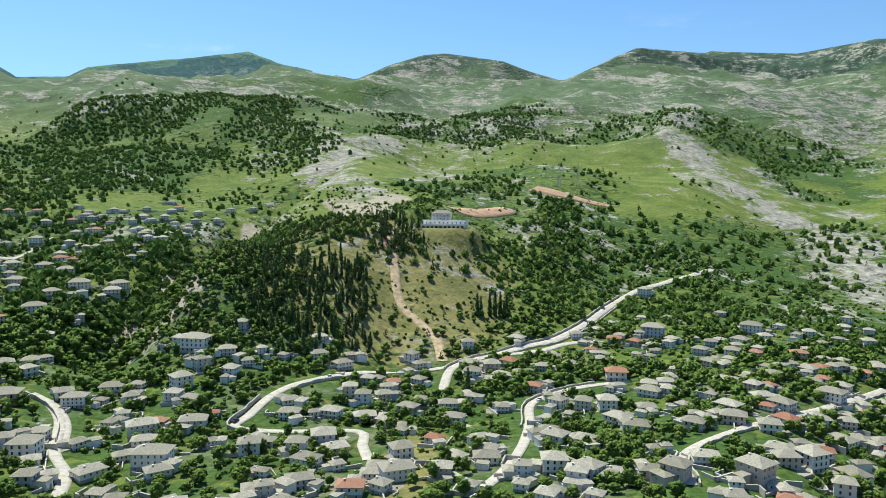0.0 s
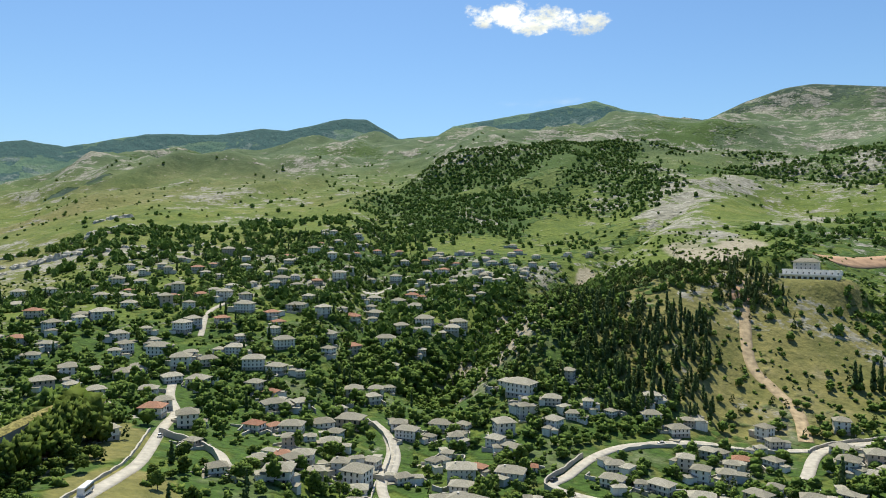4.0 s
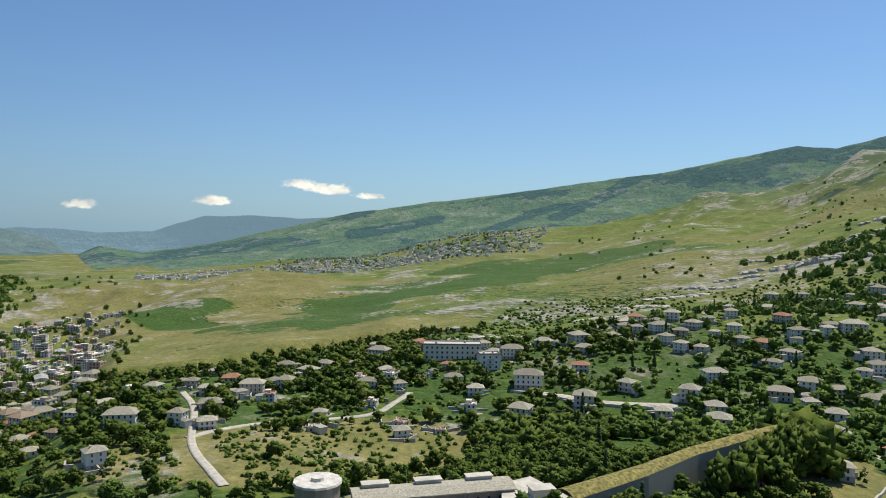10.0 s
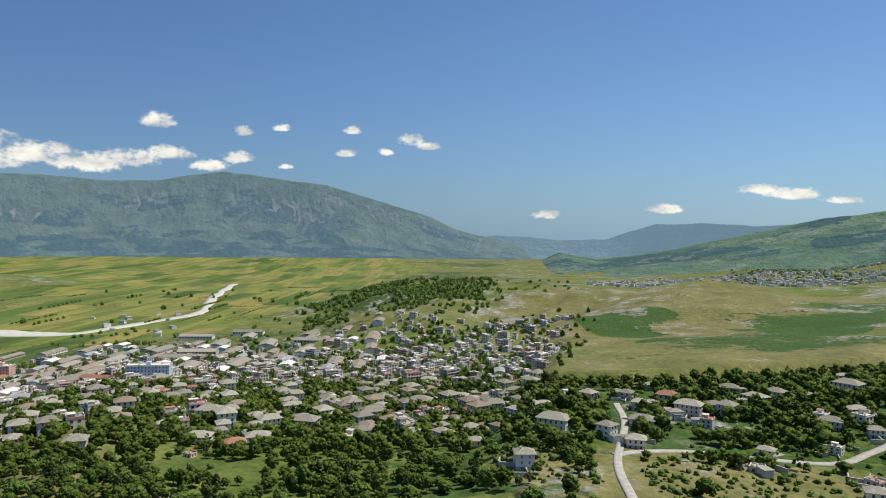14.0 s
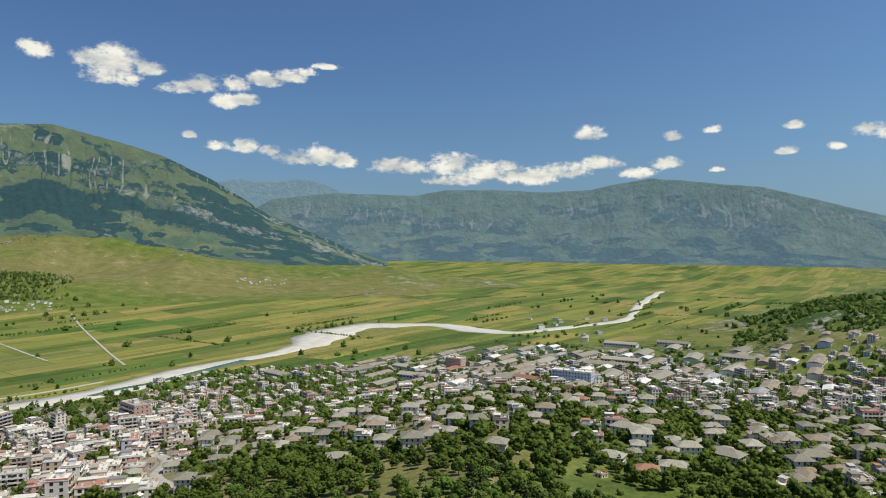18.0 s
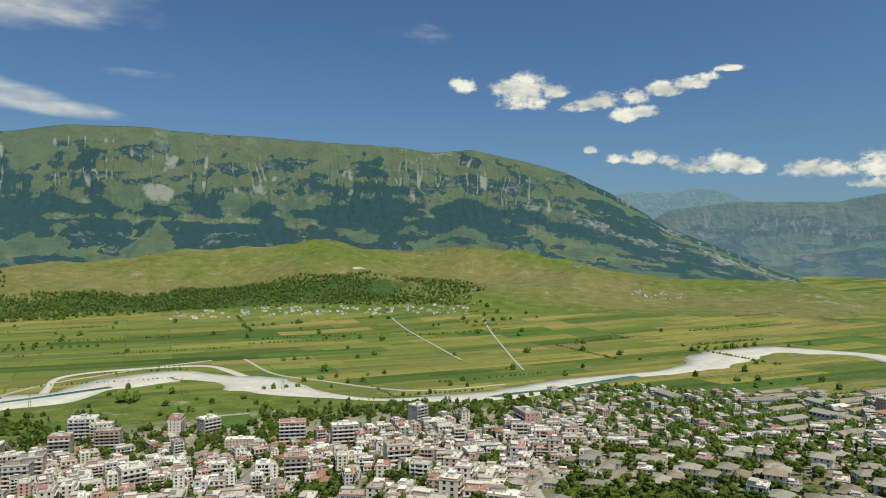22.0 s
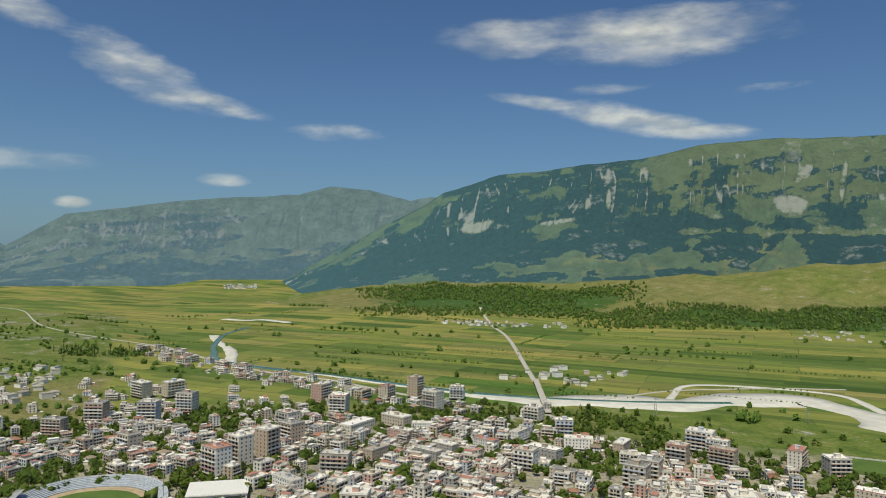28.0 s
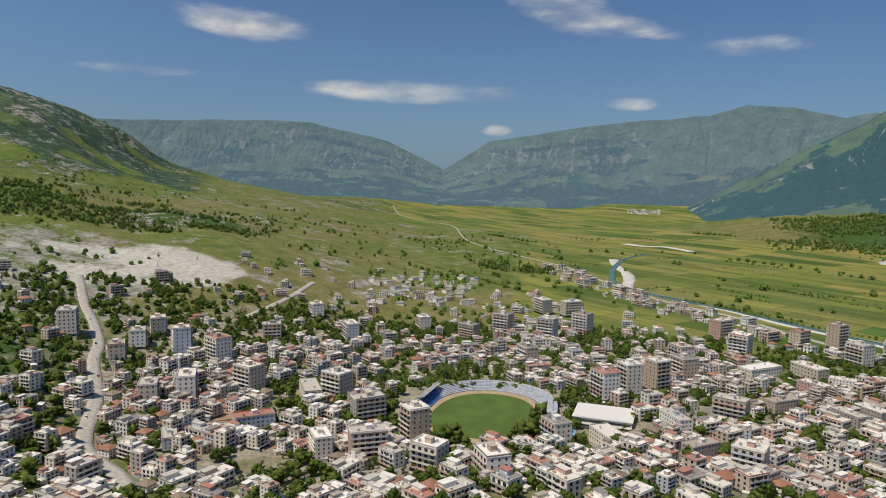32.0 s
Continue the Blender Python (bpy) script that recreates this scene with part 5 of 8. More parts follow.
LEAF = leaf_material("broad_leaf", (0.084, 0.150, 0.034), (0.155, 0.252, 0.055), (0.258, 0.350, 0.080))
# a darker copy of the broad leaf, with shade put into its colour
SHADED_LEAF = leaf_material("shaded_broad_leaf", (0.052, 0.098, 0.019), (0.118, 0.184, 0.034), (0.218, 0.275, 0.056))
CYPRESS = leaf_material("cypress_leaf", (0.060, 0.110, 0.045), (0.110, 0.175, 0.066), (0.17, 0.24, 0.085))
PINE = leaf_material("pine_needles", (0.055, 0.092, 0.030), (0.110, 0.155, 0.046), (0.18, 0.22, 0.066))


# ---- roads, river ----
def smooth_line(pts, step):
    """A rounded line through the given points, at even steps."""
    p = [np.array(q[:2], float) for q in pts]
    p = [2 * p[0] - p[1]] + p + [2 * p[-1] - p[-2]]
    out = []
    for i in range(1, len(p) - 2):
        n = max(2, int(np.linalg.norm(p[i + 1] - p[i]) / step))
        for k in range(n):
            u = k / n
            out.append(0.5 * (2 * p[i] + (p[i + 1] - p[i - 1]) * u + (2 * p[i - 1] - 5 * p[i] + 4 * p[i + 1] - p[i + 2]) * u * u + (3 * p[i] - p[i - 1] - 3 * p[i + 1] + p[i + 2]) * u ** 3))
    out.append(p[-2])
    return np.array(out)


def ribbon(name, label, pts, width, material, lift=0.3, step=4.0, ragged=0.0, category="road"):
    """A strip laid over the ground, with edges that go down into it."""
    line = smooth_line(pts, step)
    t = np.gradient(line, axis=0)
    t /= np.linalg.norm(t, axis=1)[:, None]
    side = np.stack([-t[:, 1], t[:, 0]], -1)
    k = np.arange(len(line))
    if len(pts[0]) > 2:
        far_along = np.concatenate([[0], np.cumsum(np.linalg.norm(np.diff(line, axis=0), axis=1))])
        stops = [far_along[np.argmin(np.hypot(line[:, 0] - q[0], line[:, 1] - q[1]))] for q in pts]
        width = np.interp(far_along, stops, [q[2] for q in pts])
    wob = [1 + ragged * 2 * (fbm(k * step + 50 * s, k * 0.0 + 7.0 * s, 70, 3) - 0.5) for s in (1, 2)]
    rows = []
    for off, drop in ((-1.0, -0.8), (-1.0, 0.0), (-0.33, 0.0), (0.33, 0.0), (1.0, 0.0), (1.0, -0.8)):
        w = wob[0] if off < 0 else wob[1]
        xy = line + side * (off * 0.5 * width * w)[:, None]
        z = height(xy[:, 0], xy[:, 1]) + lift + drop
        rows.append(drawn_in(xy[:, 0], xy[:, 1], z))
    # the crown follows the higher of ground and edge
    me = link_mesh(name, np.concatenate(rows), grid_faces(6, len(line), False), material)
    return tagged(new(name, me), label, category, kind="structure")


LANES = {
    "hill_road": ([(275, 706), (211, 658), (166, 628), (113, 541), (84, 503), (61, 483), (36, 461), (17, 448), (5, 432), (0, 394)], 6),
    "side_road": ([(113, 503), (87, 492), (64, 470), (32, 457)], 5),
    "house_road": ([(110, 405), (72, 390), (48, 366), (42, 330), (34, 291), (23, 257), (15, 241)], 5),
    "lower_road": ([(5, 438), (-15, 431), (-43, 424), (-61, 410), (-81, 391), (-91, 367), (-95, 337), (-97, 321), (-69, 319), (-40, 326), (-36, 307), (-31, 286)], 5),
    "garden_lane": ([(-201, 349), (-183, 327), (-164, 288), (-148, 267), (-139, 245)], 5),
    "slope_lane": ([(258, 401), (204, 357), (102, 275), (85, 232)], 4),
    "castle_road": ([(-186, 154), (-198, 172), (-209, 191), (-223, 212), (-260, 254), (-281, 280), (-309, 301), (-330, 322)], 5),
    "castle_lane": ([(-252, 248), (-222, 248), (-201, 235)], 4),
    "terrace_lane": ([(-167, 301), (-180, 327), (-196, 345), (-213, 356)], 4),
    "upper_lane": ([(-374, 384), (-410, 430), (-415, 484)], 4),
    "top_lane": ([(-377, 590), (-379, 680)], 4),
    "spur_road": ([(-330, -20), (-345, -12), (-361, 4), (-370, 27), (-382, 57), (-400, 69), (-418, 78)], 4),
    "gate_road": ([(-430, -50), (-385, -32), (-321, -16), (-277, 2), (-254, 12)], 3.5),
    "wall_road": ([(-410, 140), (-393, 158), (-376, 177), (-361, 209)], 5),
    "city_road": ([(860, 400), (753, 344), (707, 314), (651, 284), (602, 268), (527, 232), (447, 205), (420, 191), (390, 161), (355, 136)], 11),
    "city_street": ([(800, 175), (919, 147), (1062, 128)], 7),
    "stadium_street": ([(360, 10), (413, -53), (401, -83), (421, -137), (458, -193), (560, -330)], 10),
    "avenue": ([(136, -440), (150, -520), (156, -589), (141, -642)], 8),
    "loop_road": ([(-24, -669), (-46, -610), (-73, -552), (-97, -443), (-88, -382), (-93, -321)], 8),
    "bridge_road": ([(470, -560), (560, -625), (600, -645)], 9),
    "valley_road": ([(790, -795), (1270, -1140), (1529, -1292), (1783, -1446)], 9),
    "field_track": ([(274, -1830), (35, -1271)], 4),
    "river_track": ([(29, -1851), (-81, -1164)], 4),
    "north_road": ([(4300, 90), (3307, 43), (3017, -36), (2703, -181), (2000, -200), (1552, -382)], 5),
    "river_road": ([(1552, -382), (1243, -423), (1072, -466), (972, -515), (859, -540), (640, -600)], 8),
    "bank_track": ([(431, -1209), (325, -1076), (228, -1031), (135, -985), (61, -973), (-53, -1033)], 6),
    "bank_path": ([(631, -768), (629, -915), (588, -1024), (538, -1118), (485, -1187)], 5),
}
for lname, (pts, width) in LANES.items():
    far = max(math.hypot(*p) for p in pts) > 900
    ribbon("road_" + lname, "pale dusty " + lname.replace("_", " ") + " winding over the land", pts, width, ASPHALT if lname in ("stadium_street", "avenue") else ROAD,
           0.7 if far else 0.35, 14.0 if far else 4.0, 0.1)
ribbon("path_dirt_track", "bare dirt track down the wooded hill", [(-47, 618), (-40, 575), (-33, 529), (-18, 505), (-5, 483), (0, 449)], 9, DIRT, 0.3, 4.0, 0.5, "track")

water_mat = Nodes("river_water", 0.15)
water_mat.bump(water_mat.noise(0.6, 3), 0.2, 0.2)
WATER = water_mat.done(water_mat.ramp(water_mat.noise(0.02, 2), (0.3, (0.05, 0.13, 0.13)), (0.7, (0.10, 0.20, 0.17))))
MAIN_BED = [(1240, -430, 18), (1007, -538, 22), (901, -577, 22), (766, -641, 28), (708, -669, 52), (660, -690, 60), (645, -742, 60), (611, -800, 78), (560, -860, 84), (525, -945, 88), (490, -1034, 80), (440, -1035, 60), (385, -1015, 44),
            (330, -1000, 90), (256, -955, 76), (158, -911, 24), (95, -896, 20), (6, -908, 62), (-70, -960, 72), (-103, -997, 66), (-166, -1060, 44), (-246, -1114, 30)]
LOWER_BED = [(-246, -1114, 30), (-320, -1158, 52), (-400, -1240, 90), (-478, -1370, 105), (-590, -1428, 68), (-711, -1374, 58), (-753, -1232, 44), (-812, -1156, 36), (-950, -1190, 30), (-1157, -1259, 28), (-1484, -1583, 26), (-1928, -1982, 26)]
BEDS = {
    "main": (MAIN_BED, 40),
    "lower": (LOWER_BED, 40),
    "branch": ([(560, -830), (600, -900), (640, -1000), (560, -1090), (470, -1130), (400, -1080), (330, -1020)], 14),
    "north": ([(2100, -690), (2028, -726), (1993, -782), (1882, -815)], 30),
    "north_bend": ([(1700, -540), (1584, -511), (1466, -496), (1356, -474), (1240, -430)], 24),
}
for bname, (pts, width) in BEDS.items():
    ribbon("river_bed_" + bname, "broad bed of white shingle along the river", pts, width, SHINGLE, 0.45, 10.0, 0.7 if width > 30 else 0.6, "river bed")
ribbon("water_river", "shallow green river in its shingle bed", [(1835, -674), (1710, -572), (1573, -509), (1418, -455), (1240, -432), (1007, -542), (780, -640), (620, -785), (520, -930)], 13, WATER, 0.75, 14.0, 0.5, "river")
ribbon("water_stream", "shallow green stream beside the shingle", [(-40, -920), (-74, -955), (-118, -980), (-163, -1022), (-260, -1105)], 16, WATER, 0.75, 10.0, 0.4, "river")


# ---- buildings ----
import collections

rng = random.Random(11)
WINDOW = Shape().box(-0.55, 0.55, -0.05, 0.05, 0.0, 1.5, 0).box(-0.43, 0.43, -0.075, 0.03, 0.1, 1.4, 1)
WINDOW.box(-0.75, 0.75, -0.14, 0.05, -0.12, 0.0, 0).box(-0.04, 0.04, -0.09, 0.0, 0.1, 1.4, 0)
WINDOW_MESH = WINDOW.mesh("window", [FRAME, GLASS])
DOOR_MESH = Shape().box(-0.7, 0.7, -0.06, 0.05, 0.0, 2.2, 0).box(-0.55, 0.55, -0.09, 0.03, 0.0, 2.05, 1).mesh("door", [FRAME, TIMBER])
CHIMNEY_MESH = Shape().box(-0.4, 0.4, -0.4, 0.4, -1.5, 1.2).box(-0.55, 0.55, -0.55, 0.55, 1.2, 1.4).mesh("chimney", [PLASTER])


def wall_spots(w, d, floors, storey, gap=2.6, base=1.0):
    """Where windows sit on the four sides: x, y, z, turn."""
    out = []
    for x0, y0, turn, run in ((0, -d / 2, 0.0, w), (w / 2, 0, math.pi / 2, d), (0, d / 2, math.pi, w), (-w / 2, 0, -math.pi / 2, d)):
        n = max(2, int((run - 1.2) / gap))
        for f in range(floors):
            for i in range(n):
                u = (i + 0.5) / n * (run - 1.6) - (run - 1.6) / 2
                c, s = math.cos(turn), math.sin(turn)
                out.append((x0 + u * c, y0 + u * s, base + f * storey, turn))
    return out


def old_house(w, d, floors, wing, roof=SLATE, roof_word="grey stone-slate"):
    """A tall whitewashed house under a wide hipped roof, some with a wing."""
    storey = 2.75
    h = floors * storey + 0.2
    ob = thing("house", "whitewashed old house with a " + roof_word + " hipped roof among trees", "house", "houses on the hillside")
    shell = Shape().box(-w / 2, w / 2, -d / 2, d / 2, 2.6, h).box(-w / 2 - 0.12, w / 2 + 0.12, -d / 2 - 0.12, d / 2 + 0.12, -5.0, 2.6, 1)
    top = Shape().hip(-w / 2 - 1.1, w / 2 + 1.1, -d / 2 - 1.1, d / 2 + 1.1, h, min(w, d) * 0.25)
    spots = [s for s in wall_spots(w, d, floors, storey, 3.1)]
    if wing:
        a, b, c = w * 0.30, d * 0.72, h - 0.9
        shell.box(w / 2 - a * 1.3, w / 2 + 0.02, -d / 2 - b * 0.45, -d / 2 + 0.3, -5.0, c)
        top.hip(w / 2 - a * 1.3 - 0.7, w / 2 + 0.7, -d / 2 - b * 0.45 - 0.7, -d / 2 + 1.4, c, a * 0.28)
        spots = [s for s in spots if not (s[1] < -d / 2 + 0.1 and s[0] > w / 2 - a * 1.5)]
        spots += [(w / 2 - a * 0.65, -d / 2 - b * 0.45, 1.0 + f * storey, 0.0) for f in range(floors)]
    part("wall", shell.mesh("house_wall", [PLASTER, STONE_WALL]), ob)
    rf = part("roof", top.mesh("house_roof", [roof]), ob, roof_word + " hipped roof")
    part("chimney", CHIMNEY_MESH, rf, "", (w * 0.22, d * 0.1, h + min(w, d) * 0.14))
    part("door", DOOR_MESH, ob, "", (w * 0.07, -d / 2 - 0.12, 0.02))
    for x, y, z, t in spots:
        if z > 3.5 or rng.random() < 0.5:
            out = 0.0 if z > 2.6 else 0.12
            part("window", WINDOW_MESH, ob, "", (x + out * math.sin(t), y - out * math.cos(t), z), t)
    joined = Shape()
    joined.v, joined.f, joined.m = list(shell.v), list(shell.f), [2 if m else 0 for m in shell.m]
    joined.moved(Shape().add(top.v, top.f, 1), 0, 0, 0)
    for x, y, z, t in spots[::1]:
        joined.moved(Shape().add([(-0.5, -0.16, 0), (0.5, -0.16, 0), (0.5, -0.16, 1.4), (-0.5, -0.16, 1.4), (-0.6, 0.02, 1.5), (0.6, 0.02, 1.5)], [(0, 1, 2, 3), (3, 2, 5, 4)], 3), x, y, z, t)
    return ob, joined, w


def block(w, d, floors, tone, balcony, word):
    """A flat-roofed block of flats with a parapet, balconies and a stair head."""
    storey = 3.0
    h = floors * storey
    ob = thing("apartment_block", word, "apartment building", "blocks in the town")
    shell = Shape().box(-w / 2, w / 2, -d / 2, d / 2, -5.0, h)
    joined = Shape().box(-w / 2, w / 2, -d / 2, d / 2, -5.0, h, 0)
    part("wall", shell.mesh("block_wall", [tone]), ob)
    top = Shape().box(-w / 2 - 0.25, w / 2 + 0.25, -d / 2 - 0.25, d / 2 + 0.25, h, h + 0.25)
    for x0, x1, y0, y1 in ((-w / 2, w / 2, -d / 2, -d / 2 + 0.25), (-w / 2, w / 2, d / 2 - 0.25, d / 2), (-w / 2, -w / 2 + 0.25, -d / 2 + 0.25, d / 2 - 0.25), (w / 2 - 0.25, w / 2, -d / 2 + 0.25, d / 2 - 0.25)):
        top.box(x0, x1, y0, y1, h + 0.25, h + 1.1)
    joined.moved(Shape().add(top.v, top.f, 1), 0, 0, 0)
    rf = part("roof", top.mesh("block_roof", [FLAT_ROOF]), ob, "pale flat roof with a low parapet")
    head = Shape().box(-2.2, 1.6, -1.5, 2.0, h + 0.25, h + 2.9).box(-2.5, 1.9, -1.8, 2.3, h + 2.9, h + 3.1)
    if floors > 3:
        part("stair_head", head.mesh("stair_head", [tone]), rf)
    if floors > 4:
        joined.moved(Shape().add(head.v, head.f, 5), 0, 0, 0)
    else:
        for k in range(3):
            joined.moved(Shape().box(-0.7, 0.7, -0.5, 0.5, h + 0.25, h + 1.5, 5), w * (0.3 - 0.28 * k), d * (0.25 - 0.3 * (k % 2)), 0, k)
        if floors > 1:
            joined.moved(Shape().box(-w * 0.24, w * 0.24, -d * 0.2, d * 0.2, h + 0.25, h + 2.6, 5).box(-w * 0.27, w * 0.27, -d * 0.23, d * 0.23, h + 2.6, h + 2.8, 1), w * 0.2, -d * 0.22, 0)
    for k in range(2):
        x, y = w * (0.28 - 0.5 * k), d * (0.2 - 0.35 * k)
        tank = Shape().tube(x, y, h + 0.25, h + 1.7, 0.7, 0.7, 8)
        part("water_tank", tank.mesh("water_tank", [SHEET]), rf)
    for f in range(floors):
        row = Shape()
        for x, y, z, t in wall_spots(w, d, 1, storey, 3.0, 0.9 + f * storey):
            row.moved(Shape().box(-0.62, 0.62, -0.05, 0.04, 0.0, 1.45, 0).box(-0.52, 0.52, -0.08, 0.03, 0.08, 1.37, 1), x, y, z, t)
            joined.moved(Shape().add([(-0.8, -0.06, 0), (0.8, -0.06, 0), (0.8, -0.06, 1.6), (-0.8, -0.06, 1.6), (-0.85, 0.02, 1.7), (0.85, 0.02, 1.7)], [(0, 1, 2, 3), (3, 2, 5, 4)], 3), x, y, z, t)
        if balcony == 3 and f > 0:
            for s in (-1, 1):
                rail = Shape()
                y0, y1 = (-d / 2 - 1.3, -d / 2 + 0.02) if s < 0 else (d / 2 - 0.02, d / 2 + 1.3)
                rail.box(-w / 2 + 0.3, w / 2 - 0.3, y0, y1, f * storey - 0.14, f * storey + 0.06)
                ye = y0 if s < 0 else y1 - 0.12
                rail.box(-w / 2 + 0.3, w / 2 - 0.3, ye, ye + 0.12, f * storey + 0.06, f * storey + 1.0)
                part("balcony", rail.mesh("balcony", [tone]), ob)
                joined.moved(Shape().add(rail.v, rail.f, 4), 0, 0, 0)
                dark = Shape()
                for q in range(int(w / 4)):
                    x = (q + 0.5) / int(w / 4) * (w - 1.2) - (w - 1.2) / 2
                    dark.box(x - 0.95, x + 0.95, s * d / 2 - 0.1, s * d / 2 + 0.1, f * storey + 0.2, f * storey + 2.2)
                row.moved(Shape().add(dark.v, dark.f, 1), 0, 0, 0)
                joined.moved(Shape().add(dark.v, dark.f, 3), 0, 0, 0)
        if balcony in (1, 2) and f > 0:
            n = max(1, int(w / 7.5))
            for i in range(n):
                x = (i + 0.5) / n * w - w / 2
                for s in (-1, 1):
                    rail = Shape()
                    y0, y1 = (-d / 2 - 1.4, -d / 2 + 0.02) if s < 0 else (d / 2 - 0.02, d / 2 + 1.4)
                    rail.box(x - 2.0, x + 2.0, y0, y1, f * storey - 0.12, f * storey + 0.06)
                    ye = y0 if s < 0 else y1 - 0.12
                    rail.box(x - 2.0, x + 2.0, ye, ye + 0.12, f * storey + 0.06, f * storey + 0.95)
                    part("balcony", rail.mesh("balcony", [CONCRETE if balcony == 1 else tone]), ob)
                    joined.moved(Shape().add(rail.v, rail.f, 4), 0, 0, 0)
        tagged(part("glazing", row.mesh("glazing", [FRAME, GLASS]), ob, "row of small dark windows"), kind="stuff")
    if floors > 3:
        shops = Shape().box(-w / 2 - 0.07, w / 2 + 0.07, -d / 2 - 0.07, d / 2 + 0.07, 0.3, 2.3)
        part("shop_front", shops.mesh("shop_front", [GLASS]), ob)
        joined.moved(Shape().add(shops.v, shops.f, 3), 0, 0, 0)
    return ob, joined, w


def shed(w, d, h, roof):
    """A long low hall under a shallow gable."""
    ob = thing("hall", "long low workshop hall with a pale sheet roof", "warehouse", "halls at the town's edge")
    shell = Shape().box(-w / 2, w / 2, -d / 2, d / 2, -4.0, h)
    top = Shape().add([(-w / 2 - 0.4, -d / 2 - 0.4, h), (w / 2 + 0.4, -d / 2 - 0.4, h), (w / 2 + 0.4, d / 2 + 0.4, h), (-w / 2 - 0.4, d / 2 + 0.4, h), (-w / 2 - 0.4, 0, h + d * 0.13), (w / 2 + 0.4, 0, h + d * 0.13)],
                      [(0, 1, 5, 4), (2, 3, 4, 5), (1, 2, 5), (3, 0, 4), (0, 3, 2, 1)])
    part("wall", shell.mesh("hall_wall", [RENDERED]), ob)
    part("roof", top.mesh("hall_roof", [roof]), ob)
    strip = Shape()
    for i in range(int(w / 4)):
        x = (i + 0.5) / int(w / 4) * w - w / 2
        for s in (-1, 1):
            y = s * d / 2
            strip.box(x - 1.2, x + 1.2, y - 0.06, y + 0.06, h * 0.55, h * 0.85)
    tagged(part("glazing", strip.mesh("glazing", [GLASS]), ob, "strip of dark windows"), kind="stuff")
    joined = Shape().add(shell.v, shell.f, 0).moved(Shape().add(top.v, top.f, 1), 0, 0, 0).moved(Shape().add(strip.v, strip.f, 3), 0, 0, 0)
    return ob, joined, w


CREAM = plain_material("cream_render", (0.76, 0.71, 0.60), 0.85, spread=0.08)
OLD = [old_house(11, 9, 2, False), old_house(14, 10, 2, True), old_house(12, 11, 3, False), old_house(16, 11, 2, True), old_house(9, 8, 2, False), old_house(18, 12, 3, True),
       old_house(12, 9, 2, False, TILE, "red clay-tile"), old_house(10, 9, 3, True)]
FLATS = [block(16, 12, 5, RENDERED, 3, "cream rendered block of flats with balconies and a flat roof"), block(22, 12, 6, RENDERED, 3, "white block of flats with balconies on each storey"),
         block(14, 13, 8, RENDERED, 3, "tall pale tower of flats with a flat roof"), block(28, 12, 4, RENDERED, 0, "long pale rendered building with rows of windows"),
         block(18, 14, 7, RENDERED, 3, "light block of flats seven storeys high"), block(13, 10, 3, RENDERED, 1, "small white flat-roofed town building"), block(36, 14, 3, CREAM, 0, "long cream public building with a flat roof")]
WORKS_ROOF = plain_material("weathered_sheet", (0.30, 0.255, 0.20), 0.8, 0.0, 0.3, 0.25)
HALLS = [shed(30, 14, 5, SHEET), shed(44, 18, 6, SLATE), shed(22, 11, 4, TILE), shed(40, 15, 5, WORKS_ROOF), shed(28, 16, 6, FRAME), shed(56, 17, 6, WORKS_ROOF)]
TOWN = [block(10, 9, 2, RENDERED, 0, "low town house"), block(12, 10, 3, RENDERED, 3, "town house of three storeys"), block(9, 12, 2, RENDERED, 0, "low town house"), block(15, 10, 4, RENDERED, 3, "town house of four storeys"), block(11, 10, 5, RENDERED, 3, "narrow town house of five storeys"), block(18, 11, 3, RENDERED, 3, "long town house with balconies"), block(8, 8, 1, RENDERED, 0, "low shop")]



def light_kit(kit, name, label, category, group, mats):
    """The same buildings with their windows joined, for those farther off. mats: wall, roof, lower wall, glass."""
    out = []
    for k, (ob, joined, w) in enumerate(kit):
        made = thing(name, label, category, group)
        for pname, slots in (("wall", (0, 2)), ("roof", (1,)), ("glazing", (3,)), ("balcony", (4,)), ("roof_box", (5,))):
            s, seen = Shape(), {}
            for f, m in zip(joined.f, joined.m):
                if m in slots:
                    s.f.append(tuple(seen.setdefault(i, len(seen)) for i in f))
                    s.m.append(slots.index(m))
            s.v = [joined.v[i] for i in seen]
            if s.f:
                p = part(pname, s.mesh(pname, [TILE if m is SLATE and kit is OLD and k == 6 else m for m in (mats[q] for q in slots)]), made)
                words = {"glazing": "small dark windows", "balcony": "rows of small balconies", "roof_box": "stair head and boxes on the roof"}
                if pname in words:
                    tagged(p, words[pname], kind="stuff")
        out.append((made, joined, w))
    return out


PLAIN_OLD = light_kit(OLD, "house", "old whitewashed house with a weathered hipped roof on the slope", "house", "houses on the hillside", [PLASTER, SLATE, STONE_WALL, GLASS])
PLAIN_TOWN = light_kit(TOWN, "town_house", "flat-roofed rendered town house crowded among others", "house", "houses of the lower town", [RENDERED, FLAT_ROOF, STONE_WALL, GLASS, RENDERED, RENDERED])
taken = []


plots, filed = collections.defaultdict(list), [0]


def clear_of(x, y, half, gap=1.0):
    while filed[0] < len(taken):
        q = taken[filed[0]]
        plots[int(q[0] // 60), int(q[1] // 60)].append(q)
        filed[0] += 1
    for i in (-1, 0, 1):
        for j in (-1, 0, 1):
            for tx, ty, th in plots[int(x // 60) + i, int(y // 60) + j]:
                if math.hypot(tx - x, ty - y) < half + th + gap:
                    return False
    return True


lane_pts = np.concatenate([np.column_stack([smooth_line(p, 5.0), np.full(len(smooth_line(p, 5.0)), w / 2)]) for p, w in list(LANES.values()) + [(q, v * 1.4) for q, v in BEDS.values()]])


